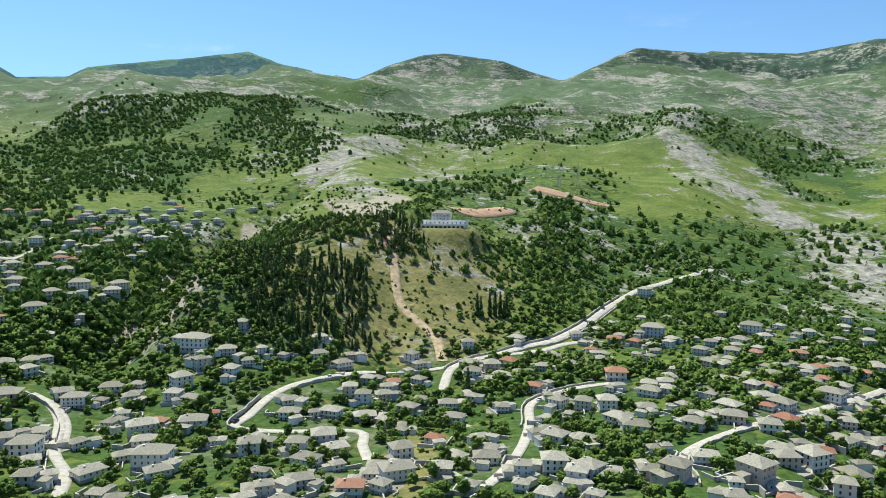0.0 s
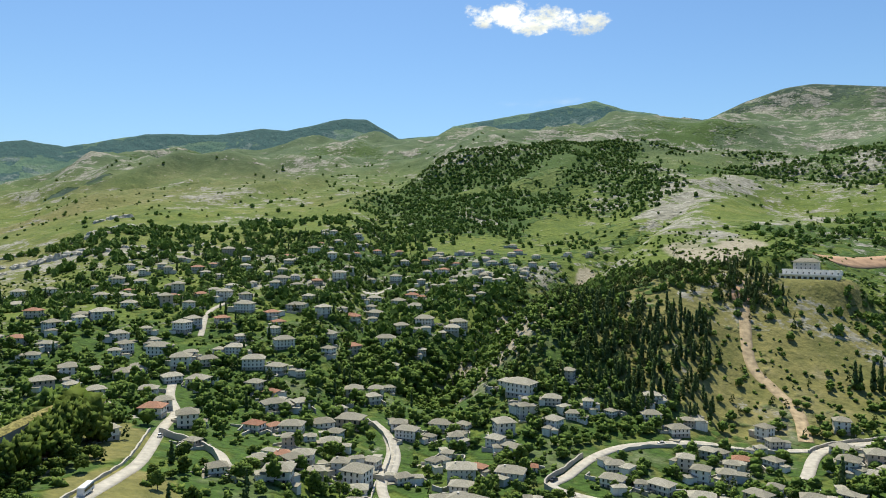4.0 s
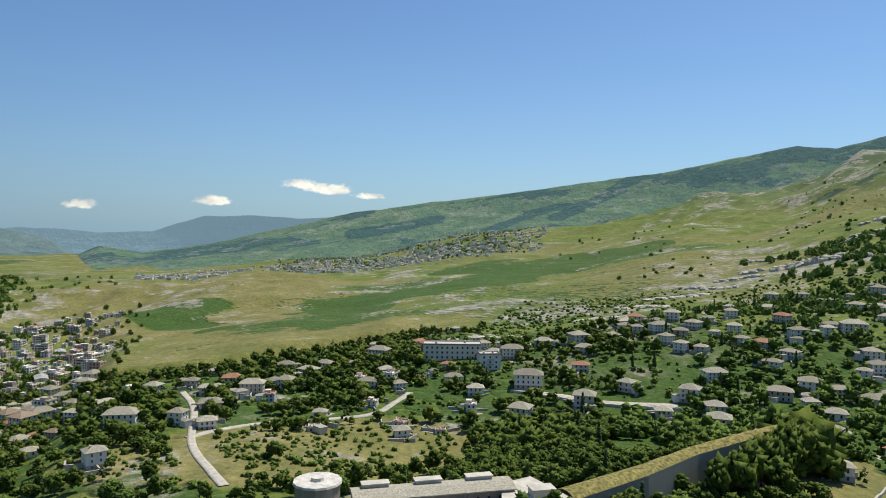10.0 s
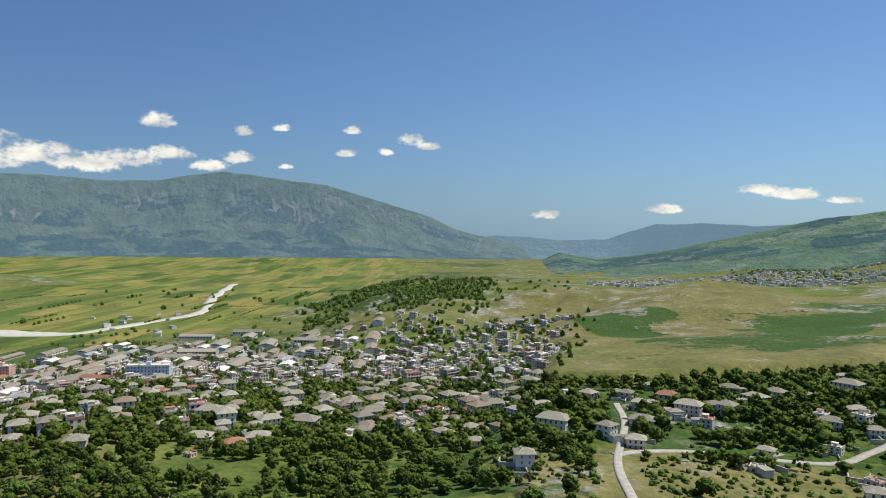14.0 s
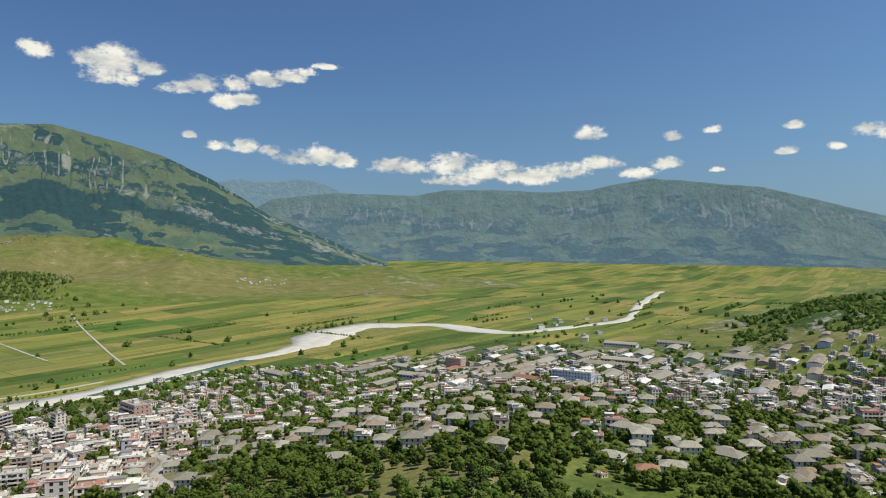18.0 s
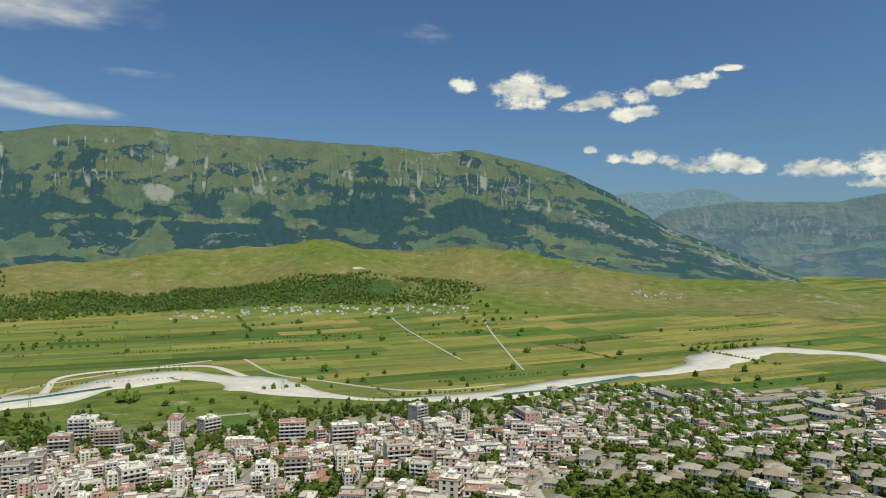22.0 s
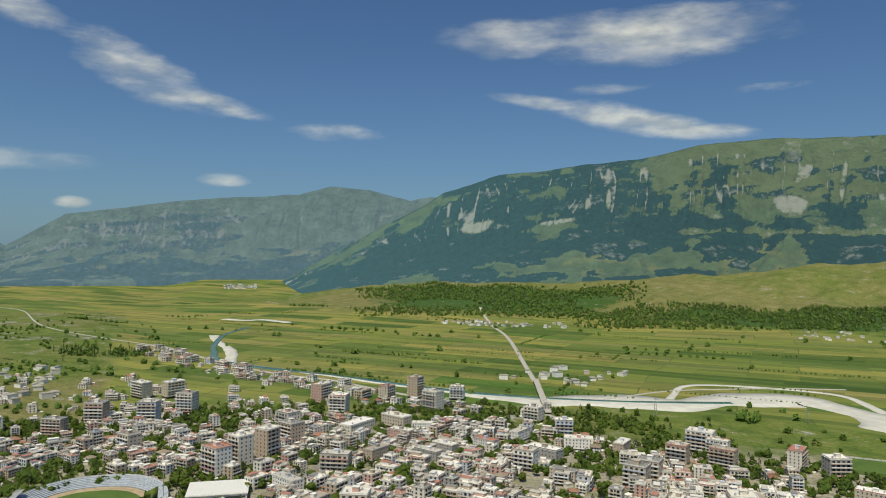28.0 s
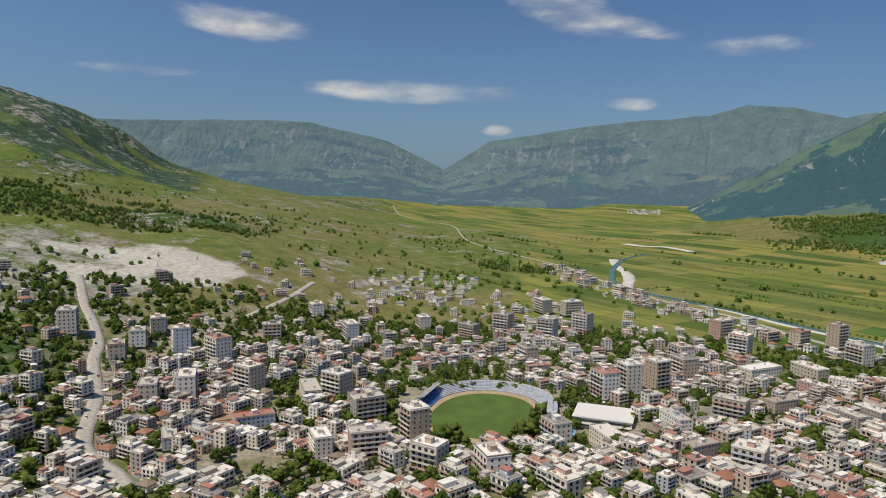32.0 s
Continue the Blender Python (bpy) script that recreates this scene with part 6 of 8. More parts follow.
def off_road(x, y, half):
    return bool((np.hypot(lane_pts[:, 0] - x, lane_pts[:, 1] - y) > lane_pts[:, 2] + half * 0.8).all())


used = set()


def stand(kit, k, x, y, turn, size):
    """Sets a copy of a building on the ground, its floor at the lowest corner's height or a little above."""
    ob, joined, w = kit[k]
    half = w * size / 2
    c, s = math.cos(turn) * half * 0.7, math.sin(turn) * half * 0.7
    z = height(np.array([x, x + c, x - c, x - s, x + s]), np.array([y, y + s, y - s, y + c, y - c]))
    zz = float(z.mean()) * 0.4 + float(z.min()) * 0.6 - (0.6 if kit is OLD or kit is PLAIN_OLD else 0.0)
    taken.append((x, y, half * 0.85))
    tall = 1.14 if kit is OLD or kit is PLAIN_OLD else 1.0
    m = pose(x, y, zz, 0, 0, math.degrees(turn)) @ Matrix.Diagonal((size, size, size * tall, 1))
    if (id(kit), k) not in used:
        used.add((id(kit), k))
        ob.matrix_basis = m
        return ob
    made = copy_thing(ob, m)
    made.scale = (size, size, size * tall)
    return made


def nearest_kind(kit, width, options):
    return min(options, key=lambda k: abs(kit[k][2] - width) + rng.random() * 3)


def facing(x, y):
    """The turn that sets a front towards the valley side of the hilltop."""
    return math.atan2(y - MID[1], x - MID[0]) + math.pi / 2 + math.pi + math.pi


# houses known one by one: place and width
OLD_WEST = [(-148, 414, 22), (-128, 410, 14), (-17, 255, 17), (-117, 275, 20), (48, 292, 13), (157, 517, 22), (-39, 343, 15), (-55, 275, 15), (-46, 293, 14), (-117, 321, 17), (-138, 314, 18), (103, 409, 18),
            (86, 303, 15), (82, 239, 12), (132, 311, 15), (168, 340, 16), (206, 364, 18), (53, 245, 12), (52, 489, 15), (-32, 395, 10), (-286, 485, 20), (-277, 530, 20), (-255, 548, 18), (17, 469, 11), (30, 424, 13),
            (72, 351, 11), (-56, 345, 14), (112, 371, 16), (111, 302, 12), (187, 391, 13), (230, 516, 20)]
OLD_WEST_MORE = [(209, 485, 16), (218, 412, 15), (178, 305, 16), (136, 275, 14), (98, 254, 13), (-138, 266, 15), (-110, 263, 13), (112, 243, 14), (-81, 286, 12), (-18, 357, 14), (-416, 145, 22), (-504, 60, 19), (-473, 146, 19),
                 (-423, -10, 18), (-346, -53, 19), (-447, -189, 20), (-382, -182, 20), (-354, -31, 10), (-294, -44, 10), (-387, -24, 16), (-411, 114, 12), (-435, 104, 14), (-367, 218, 13), (-344, 220, 12), (-434, 54, 14), (-427, 72, 10)]
OLD_SOUTH = [(-361, 262, 16), (-361, 294, 13), (-366, 343, 20), (-349, 311, 16), (-328, 319, 15), (-317, 293, 14), (-446, 361, 20), (-464, 398, 15), (-255, 323, 17), (-221, 297, 15), (-222, 322, 16), (-202, 302, 13), (-197, 261, 9),
             (-181, 264, 9), (-180, 280, 10), (-283, 477, 18), (-270, 527, 15), (-256, 538, 17), (-127, 406, 14), (-304, 562, 18), (-304, 434, 19), (-315, 402, 18), (-187, 349, 16), (-178, 370, 16), (-391, 243, 17), (-342, 219, 12), (-306, 250, 16), (-281, 266, 15)]
OLD_SOUTH_MORE = [(-334, 376, 17), (-334, 353, 15), (-309, 366, 19), (-294, 370, 16), (-390, 444, 19), (-385, 332, 12), (-334, 544, 18), (-329, 502, 19), (-284, 597, 17), (-427, 531, 18), (-484, 25, 14), (-485, 0, 14), (-496, 254, 17), (-397, 242, 13),
                  (-462, 191, 16), (-495, 172, 16), (-465, -143, 20), (-524, -154, 18), (-433, 7, 12), (-327, -257, 20), (-338, -221, 17), (-335, -192, 20), (-276, -206, 17), (-293, -184, 15), (-223, -219, 12), (-437, -294, 18), (-417, -340, 15), (-326, -326, 14)]
for x, y, w in OLD_WEST + OLD_WEST_MORE + OLD_SOUTH + OLD_SOUTH_MORE:
    if not clear_of(x, y, w * 0.3, -1.0):
        continue
    k = nearest_kind(OLD, w, [0, 1, 2, 3, 4, 5, 7] if rng.random() < 0.92 else [6])
    stand(OLD if math.hypot(x - MID[0], y - MID[1]) < 310 else PLAIN_OLD, k, x, y, facing(x, y) + rng.uniform(-0.5, 0.5), max(0.55, min(0.95, 0.7 * w / OLD[k][2])))

BLOCKS_NORTH = [(456, -32, 22, 2), (508, 6, 26, 1), (571, 38, 24, 4), (577, 63, 40, 6), (567, 116, 26, 4), (540, 162, 28, 1), (521, 187, 26, 0), (643, 164, 24, 4), (647, 201, 20, 2), (661, 249, 22, 0), (660, 318, 30, 4), (849, -148, 28, 4),
                (820, -101, 24, 1), (872, -44, 24, 0), (988, -226, 30, 1), (969, -265, 36, 1), (853, -254, 28, 4), (816, -200, 24, 4), (565, -205, 26, 4), (577, -231, 19, 2)]
BLOCKS_EAST = [(590, -262, 20, 2), (620, -299, 24, 4), (459, -139, 26, 0), (448, -178, 38, 6), (437, -112, 16, 5), (647, -391, 50, 6), (821, -426, 28, 4), (795, -516, 26, 0), (695, -528, 32, 4), (377, -248, 24, 0), (493, -388, 28, 3),
               (428, 1, 26, 1), (337, -76, 20, 0), (426, 34, 22, 1), (408, -229, 26, 3), (480, 92, 30, 3), (438, 142, 24, 3), (584, -412, 28, 3), (613, 251, 22, 0)]
BLOCKS_MORE = [(744, 131, 24, 0), (797, 46, 26, 1), (872, 98, 24, 0), (706, 245, 22, 0), (478, -238, 28, 3), (528, -350, 28, 3), (379, -41, 22, 0), (834, -107, 26, 0), (673, -317, 24, 4), (641, -440, 36, 3), (780, -555, 22, 2), (511, -420, 26, 3),
               (424, -452, 26, 0), (578, -600, 24, 0), (737, -412, 24, 4), (740, -600, 22, 0), (380, -657, 28, 1), (293, -688, 24, 1), (258, -693, 22, 0), (514, -522, 28, 3)]
BLOCKS_RIVER = [(692, -155, 26, 0), (504, -467, 26, 3), (504, -580, 26, 0), (608, -455, 24, 3), (422, -583, 26, 3), (329, -621, 24, 1), (340, -526, 26, 0), (495, -290, 26, 1), (377, -456, 24, 3), (358, -655, 22, 1), (158, -674, 34, 1), (96, -651, 36, 1),
                (28, -688, 15, 2), (-84, -648, 32, 1), (199, -636, 28, 3), (364, -598, 24, 0), (333, -500, 24, 0), (67, -562, 26, 3), (17, -510, 20, 0), (-44, -491, 18, 5), (231, -497, 22, 0), (111, -545, 22, 0), (435, -486, 34, 3), (452, -550, 30, 3)]
for x, y, w, k in BLOCKS_NORTH + BLOCKS_EAST + BLOCKS_MORE + BLOCKS_RIVER:
    if math.hypot(x - STADIUM[0], y - STADIUM[1]) < 66 or not clear_of(x, y, w * 0.3, -2.0):
        continue
    stand(FLATS, k, x, y, rng.choice((0.35, 0.35, 1.92, 0.9)) + rng.uniform(-0.12, 0.12), max(0.75, min(1.25, w / FLATS[k][2])))
HALL_SPOTS = [(-422, -440, 40), (-455, -746, 29), (-416, -552, 46), (-400, -725, 49), (-562, -698, 44), (-623, -648, 58), (-622, -557, 40), (-758, -738, 60), (-376, -880, 44), (-433, -840, 42), (-796, -678, 50), (-355, -494, 30), (-433, -530, 28),
              (-667, -751, 49), (-728, -547, 44), (-658, -517, 34), (-853, -777, 46), (-271, -905, 46), (-410, -416, 40), (-603, -534, 47), (-678, -688, 50), (-806, -600, 51), (-819, -860, 55), (-899, -826, 50), (-911, -700, 52), (-541, -540, 45), (-632, -221, 19), (-789, -275, 20)]
for x, y, w in HALL_SPOTS:
    if clear_of(x, y, w * 0.3, -2.0) and off_road(x, y, w * 0.3):
        k = 1 if w > 38 else rng.choice((0, 0, 2))
        stand(HALLS, k, x, y, 0.5 + rng.choice((0, 0, 1.57)) + rng.uniform(-0.15, 0.15), max(0.7, min(1.2, w / HALLS[k][2])))

# the works: rows of long roofs across the flat below the town
for iu in range(-16, 17):
    for iv in range(-14, 15):
        ux, vy = iu * 54 + rng.uniform(-9, 9), iv * 27 + rng.uniform(-4, 4)
        x, y = -620 + ux * math.cos(0.55) - vy * math.sin(0.55), -700 + ux * math.sin(0.55) + vy * math.cos(0.55)
        b_, r_ = math.degrees(math.atan2(-(x - MID[0]), y - MID[1])) % 360, math.hypot(x - MID[0], y - MID[1])
        if not (122 < b_ < 160 and 690 < r_ < 1130) or rng.random() > 0.66 or not clear_of(x, y, 12, 1.0) or not off_road(x, y, 16):
            continue
        k = rng.choice((3, 3, 5, 1, 0, 4, 3, 5))
        stand(HALLS, k, x, y, 0.55 + rng.uniform(-0.05, 0.05), rng.uniform(0.72, 0.95))
        for q in (-16, 16):
            taken.append((x + q * math.cos(0.55), y + q * math.sin(0.55), 8))
# the rest of the houses, thinning out with distance
def fill(kit_choice, places, b0, b1, r0, r1, step, share, turn_of, sizes=(0.8, 1.1), tight=0.85):
    """Houses at loose intervals over a stretch of land."""
    found = []
    xs = np.arange(-1600, 1600, step)
    for gx_ in xs:
        for gy_ in xs:
            x, y = gx_ + rng.uniform(-0.42, 0.42) * step, gy_ + rng.uniform(-0.42, 0.42) * step
            r = math.hypot(x - MID[0], y - MID[1])
            if not r0 < r < r1:
                continue
            b = math.degrees(math.atan2(-(x - MID[0]), y - MID[1])) % 360
            if not (b0 <= b <= b1 or b0 <= b - 360 <= b1):
                continue
            if rng.random() > share(b if b <= b1 else b - 360, r):
                continue
            k = rng.choice(kit_choice)
            size = rng.uniform(*sizes)
            half = places[k][2] * size / 2
            if clear_of(x, y, half * tight, 0.4) and off_road(x, y, half * 0.9) and math.hypot(x - STADIUM[0], y - STADIUM[1]) > 92 and math.hypot(x - 503, y + 188) > 32 and math.hypot(x - 473, y + 147) > 15:
                taken.append((x, y, half * tight))
                found.append((k, x, y, turn_of(x, y), size))
    return found


def west_share(b, r):
    x, y = MID[0] - r * math.sin(radians(b)), MID[1] + r * math.cos(radians(b))
    hill = math.exp(-((b - 2) / 13.0) ** 4) * (r > 425) * (1 if b < 9 else r < 760)
    above = -27 < b < -8 and r > np.interp(b, (-25, -21.6, -18.8, -16.5, -14.5, -9.9), (735, 667, 623, 524, 480, 430))
    if above or hill > 0.4 or float(near_line(np.array(x), np.array(y), RAVINE)[0]) < 34 or (b > 14 and r < 600 and x > -205 and r > 430):
        return 0.0
    return max(0.0, min(1, 0.56 * (1 - max(0, r - (500 if b < 0 else 700)) / 170)))


def town_edge(b):
    """How far the houses and gardens reach on the southern slopes."""
    return np.interp(b, (28, 34, 41, 47, 54, 65, 75, 84), (1000, 920, 850, 780, 690, 590, 490, 470))


def south_share(b, r):
    return max(0.0, min(0.5, 0.5 - max(0, r - 560) / 900)) * (r < min(town_edge(b), scarp_edge(b))) * (0.5 if b > 52 and r < 480 else 0.85) * (1 if not (62 < b < 84 and r < 330) else 0)


loose = lambda x, y: facing(x, y) + rng.uniform(-0.6, 0.6)
grid_turn = lambda x, y: 0.35 + rng.choice((0, 1.571)) + rng.uniform(-0.12, 0.12) + 0.5 * math.sin(x * 0.004) + 0.4 * math.sin(y * 0.005)
HOUSES = []
HOUSES += fill([0, 1, 2, 4, 4, 7, 6, 0, 1], OLD, -46, 27, 205, 880, 16, west_share, loose, (0.5, 0.8), 0.85)
HOUSES += fill([0, 1, 2, 4, 4, 7, 6, 0], OLD, 26, 78, 250, 980, 19, south_share, loose, (0.55, 0.95), 0.8)
HOUSES += fill([0, 1, 4, 4, 6, 0], OLD, 78, 150, 300, 620, 19, lambda b, r: 0.34 * (r < scarp_edge(b) - 8), loose, (0.5, 0.85))
HOUSES.sort(key=lambda h: math.hypot(h[1], h[2]))
for i, (k, x, y, t, s) in enumerate(HOUSES[:260]):
    if 76 < math.degrees(math.atan2(-(x - MID[0]), y - MID[1])) < 150 and i % 5 < 2:
        stand(PLAIN_TOWN, (0, 2, 6)[i % 3], x, y, t, s * 0.95)
    else:
        stand(OLD if i < 22 else PLAIN_OLD, k, x, y, t, s)
OLD_SLOTS = [PLASTER, SLATE, STONE_WALL, GLASS]


def heap(rows, kit):
    return [(k, x, y, float(height(np.array([x]), np.array([y]))[0]) - 0.2, t, s, 1.0) for k, x, y, t, s in rows]


grey = [h for h in HOUSES[260:] if h[0] != 6]
red = [h for h in HOUSES[260:] if h[0] == 6]
scatter("hillside_houses", "many white slate-roofed houses scattered over the wooded slopes", "houses", [o[1] for o in OLD], heap(grey, OLD), OLD_SLOTS)
def city_share(b, r):
    rim = float(np.interp(b, (172, 190, 200, 216, 226, 250, 262, 275, 290, 305), (770, 770, 745, 780, 850, 900, 890, 800, 670, 580)))
    x, y = MID[0] - r * math.sin(radians(b)), MID[1] + r * math.cos(radians(b))
    u, v = x * math.cos(0.35) + y * math.sin(0.35) + 14 * math.sin(y * 0.012), y * math.cos(0.35) - x * math.sin(0.35) + 12 * math.sin(x * 0.01)
    if u % 74 < 9 or v % 58 < 8:
        return 0.0
    green = float(fbm(np.array(x + 300), np.array(y), 85, 3))
    return min(0.9 if r < 720 else 0.6, max(0.0, (rim - r) / 60)) * min(1.0, max(0.08, 1 - (green - 0.485) * 6)) + (0.045 if b > 222 and r < 980 else 0.0)


CITY = fill([0, 1, 2, 1, 3, 4, 3, 5, 6, 5, 1], TOWN, 172, 305, 330, 1020, 9.5, city_share, grid_turn, (0.7, 1.1), 0.72)
EDGE = fill([0, 1, 2, 0, 2], TOWN, 108, 176, 330, 1050, 14, lambda b, r: 0.36 if r < 560 else 0.6 if r < 860 else 0.35, grid_turn, (0.55, 0.95), 0.75)
NORTH = fill([0, 1, 2, 5], TOWN, 240, 283, 760, 1250, 24, lambda b, r: 0.2 if b > 255 else 0.1, grid_turn, (0.7, 1.1))
for u_ in np.linspace(0.02, 0.98, 90):
    run_ = smooth_line(LANES["river_road"][0], 6.0)
    q_ = run_[int(u_ * (len(run_) - 1))] + np.array([-0.35, 0.94]) * rng.uniform(14, 75)
    if clear_of(q_[0], q_[1], 7, 1.0) and off_road(q_[0], q_[1], 6):
        taken.append((q_[0], q_[1], 7))
        NORTH.append((rng.choice((0, 2, 5, 6)), float(q_[0]), float(q_[1]), 0.45 + rng.choice((0, 1.57)), rng.uniform(0.8, 1.4)))
bearing_at = lambda x, y: math.degrees(math.atan2(-(x - MID[0]), y - MID[1])) % 360
clay = [i for i, c in enumerate(CITY) if (c[0] < 3 and i % (2 if bearing_at(c[1], c[2]) > 276 else 4) == 0)]
clays = set(clay)
single = sorted((i for i in range(len(CITY)) if i not in clays), key=lambda i: math.hypot(CITY[i][1], CITY[i][2]))[:240]
for i in single:
    stand(PLAIN_TOWN, *CITY[i])
clays.update(single)
scatter("town_houses", "crowded flat-roofed houses of the lower town, cream, white and grey", "houses", [o[1] for o in TOWN], heap([c for i, c in enumerate(CITY) if i not in clays], TOWN), [RENDERED, FLAT_ROOF, STONE_WALL, GLASS, RENDERED, RENDERED])
inner = [c for c in EDGE if math.hypot(c[1] - MID[0], c[2] - MID[1]) < 560]
outer = [((0, 2, 6, 5, 6)[i % 5], *c[1:4], c[4] * 0.95) for i, c in enumerate(EDGE) if math.hypot(c[1] - MID[0], c[2] - MID[1]) >= 560]
scatter("slate_town_houses", "low slate-roofed houses at the town's edge", "houses", [o[1] for o in OLD], heap([(c[0] % 5, *c[1:]) for i, c in enumerate(inner) if i % 5 < 3], OLD), OLD_SLOTS)
scatter("brown_roofed_houses", "low houses with brown tiled roofs at the town's edge", "houses", [o[1] for o in OLD], heap([(c[0] % 5, *c[1:]) for i, c in enumerate(inner) if i % 5 == 3] + [((0, 2, 4)[i % 3], *c[1:4], c[4] * 0.85) for i, c in enumerate(CITY[j] for j in clay[::3])], OLD), [PLASTER, BROWN_TILE, STONE_WALL, GLASS])
scatter("edge_houses", "low flat-roofed houses at the town's edge", "houses", [o[1] for o in TOWN], heap(inner[4::5] + outer + NORTH, TOWN), [RENDERED, FLAT_ROOF, STONE_WALL, GLASS, RENDERED, RENDERED])
scatter("tiled_houses", "houses with red clay-tile roofs among the grey ones", "houses", [o[1] for o in OLD], heap(red + [((0, 2, 4)[i % 3], *c[1:4], c[4] * 0.9) for i, c in enumerate(CITY[j] for j in clay if clay.index(j) % 3)], OLD), [PLASTER, TILE, STONE_WALL, GLASS])
# sheds, lean-tos, tanks and yard walls about the houses
SHED = [Shape().box(-2.2, 2.2, -1.6, 1.6, -3, 2.6, 0).box(-2.5, 2.5, -1.9, 1.9, 2.6, 2.85, 1), Shape().box(-3.0, 3.0, -2.0, 2.0, -3, 3.2, 0).hip(-3.4, 3.4, -2.4, 2.4, 3.2, 1.0, 1)]
SHED += [Shape().box(-5.5, 5.5, -0.25, 0.25, -3, 1.3, 2), Shape().box(-4, 4, -0.25, 0.25, -3, 1.6, 2).box(3.5, 4, -5, 0.25, -3, 1.6, 2), Shape().box(-3.5, 3.5, -2.5, 2.5, -2, 0.25, 1)]


def yards(rows, share, kinds):
    out = []
    for x, y, th in rows:
        for k in range(3):
            if rng.random() > share:
                continue
            a, far_ = rng.uniform(0, 6.28), th * rng.uniform(1.15, 1.7) + 1.5
            px, py = x + far_ * math.cos(a), y + far_ * math.sin(a)
            if math.hypot(px - STADIUM[0], py - STADIUM[1]) > 95 and off_road(px, py, 1.0):
                out.append((rng.choice(kinds), px, py, float(height(np.array([px]), np.array([py]))[0]), a + rng.choice((0, 1.57)), rng.uniform(0.7, 1.25), 1.0))
    return out


low_ground = [q for q in taken if 172 < bearing_at(q[0], q[1]) < 305]
high_ground = [q for q in taken if not 108 < bearing_at(q[0], q[1]) < 318]
scatter("outbuildings", "small sheds, terraces and rough stone garden walls between the houses", "outbuildings", SHED, yards(high_ground, 0.75, [0, 1, 2, 2, 3, 3, 4]), [PLASTER, SLATE, STONE_WALL])
scatter("yard_sheds", "low sheds, shop roofs and yard walls crowded between the town houses", "outbuildings", SHED, yards(low_ground, 0.6, [0, 0, 1, 2, 4]), [RENDERED, FLAT_ROOF, CONCRETE])
# prototypes that found no place go
for kit in (OLD, FLATS, HALLS, TOWN, PLAIN_OLD, PLAIN_TOWN):
    for k, (ob, joined, w) in enumerate(kit):
        if (id(kit), k) not in used:
            for o in (*ob.children_recursive, ob):
                bpy.data.objects.remove(o)


# ---- castle, stadium and other landmarks ----
CASTLE_CLEAR = [(-215, 105, 16), (-205, 70, 14), (-203, 46, 9), (-226, 138, 9), (-240, 160, 9), (-255, 184, 8)]
GRASS_TOP = plain_material("dry_grass_top", (0.20, 0.178, 0.062), 0.95, spread=0.7, scale=0.9)
TURF = plain_material("mown_turf", (0.085, 0.140, 0.030), 0.9, spread=0.18, scale=0.06)
CINDER = plain_material("cinder_track", (0.42, 0.32, 0.20), 0.9, spread=0.2, scale=0.2)
RED_EARTH = plain_material("red_earth", (0.36, 0.235, 0.155), 0.95, spread=0.3, scale=0.12)
BLUE = plain_material("blue_seats", (0.07, 0.16, 0.42), 0.5, spread=0.3, scale=2.0)
STEEL = plain_material("galvanised_steel", (0.42, 0.43, 0.44), 0.5, 0.6)
PALE_ROOF = plain_material("pale_roof_slabs", (0.50, 0.475, 0.42), 0.85, spread=0.25, scale=0.3)


def at_ground(x, y):
    return float(height(np.array([x]), np.array([y]))[0])


def wall_run(front, back, z0, z1, lean=1.5):
    """A thick wall between two broken lines, leaning back a little."""
    s = Shape()
    for i in range(len(front) - 1):
        a, b, c, d = front[i], front[i + 1], back[i + 1], back[i]
        out = np.array([b[1] - a[1], a[0] - b[0]], float)
        out = out / np.linalg.norm(out) * lean
        s.add([(a[0] + out[0], a[1] + out[1], z0), (b[0] + out[0], b[1] + out[1], z0), (*c, z0), (*d, z0), (*a, z1), (*b, z1), (*c, z1), (*d, z1)],
              [(0, 1, 5, 4), (1, 2, 6, 5), (2, 3, 7, 6), (3, 0, 4, 7), (4, 5, 6, 7), (0, 3, 2, 1)])
    return s


castle = thing("castle", "ruined grey stone castle with grass-grown walls and pale roofs", "castle")
front = [(-192, 98), (-200, 112), (-217, 138), (-235, 161), (-251, 188), (-262, 207)]
back = [(-203, 94.5), (-208, 109), (-224.5, 136.5), (-241, 159.5), (-256.5, 186), (-266, 205)]
part("curtain_wall", wall_run(front, back, 108, 139.6).mesh("curtain_wall", [CASTLE_STONE]), castle, "tall rubble-stone curtain wall")
grass, sod = Shape(), []
for i in range(1, len(front) - 1):
    for k in range(8 if i < len(front) - 2 else 9):
        u = k / 8
        P, R = (np.array(q[i]) * (1 - u) + np.array(q[i + 1]) * u for q in (front, back))
        for j in range(6):
            q = P * (1 - j / 5) + R * (j / 5)
            sod.append((*q, 139.7 + math.sin(math.pi * j / 5) * (0.9 + 0.9 * float(lattice(np.array(i * 3.1 + u * 6), np.array(j * 1.7 + 0.5))))))
grass.add(sod, [(a * 6 + j, (a + 1) * 6 + j, (a + 1) * 6 + j + 1, a * 6 + j + 1) for a in range(len(sod) // 6 - 1) for j in range(5)])
part("wall_walk", grass.mesh("wall_walk", [GRASS_TOP], True), castle, "dry grass growing along the wall top")
hall = part("hall_wall", Shape().box(-4.5, 4.5, -21, 21, -18, 0).box(4.5, 15, -6, 20, -18, -2.2).mesh("hall_wall", [CASTLE_STONE]), castle, at=(-207, 76, 141), turn=radians(9))
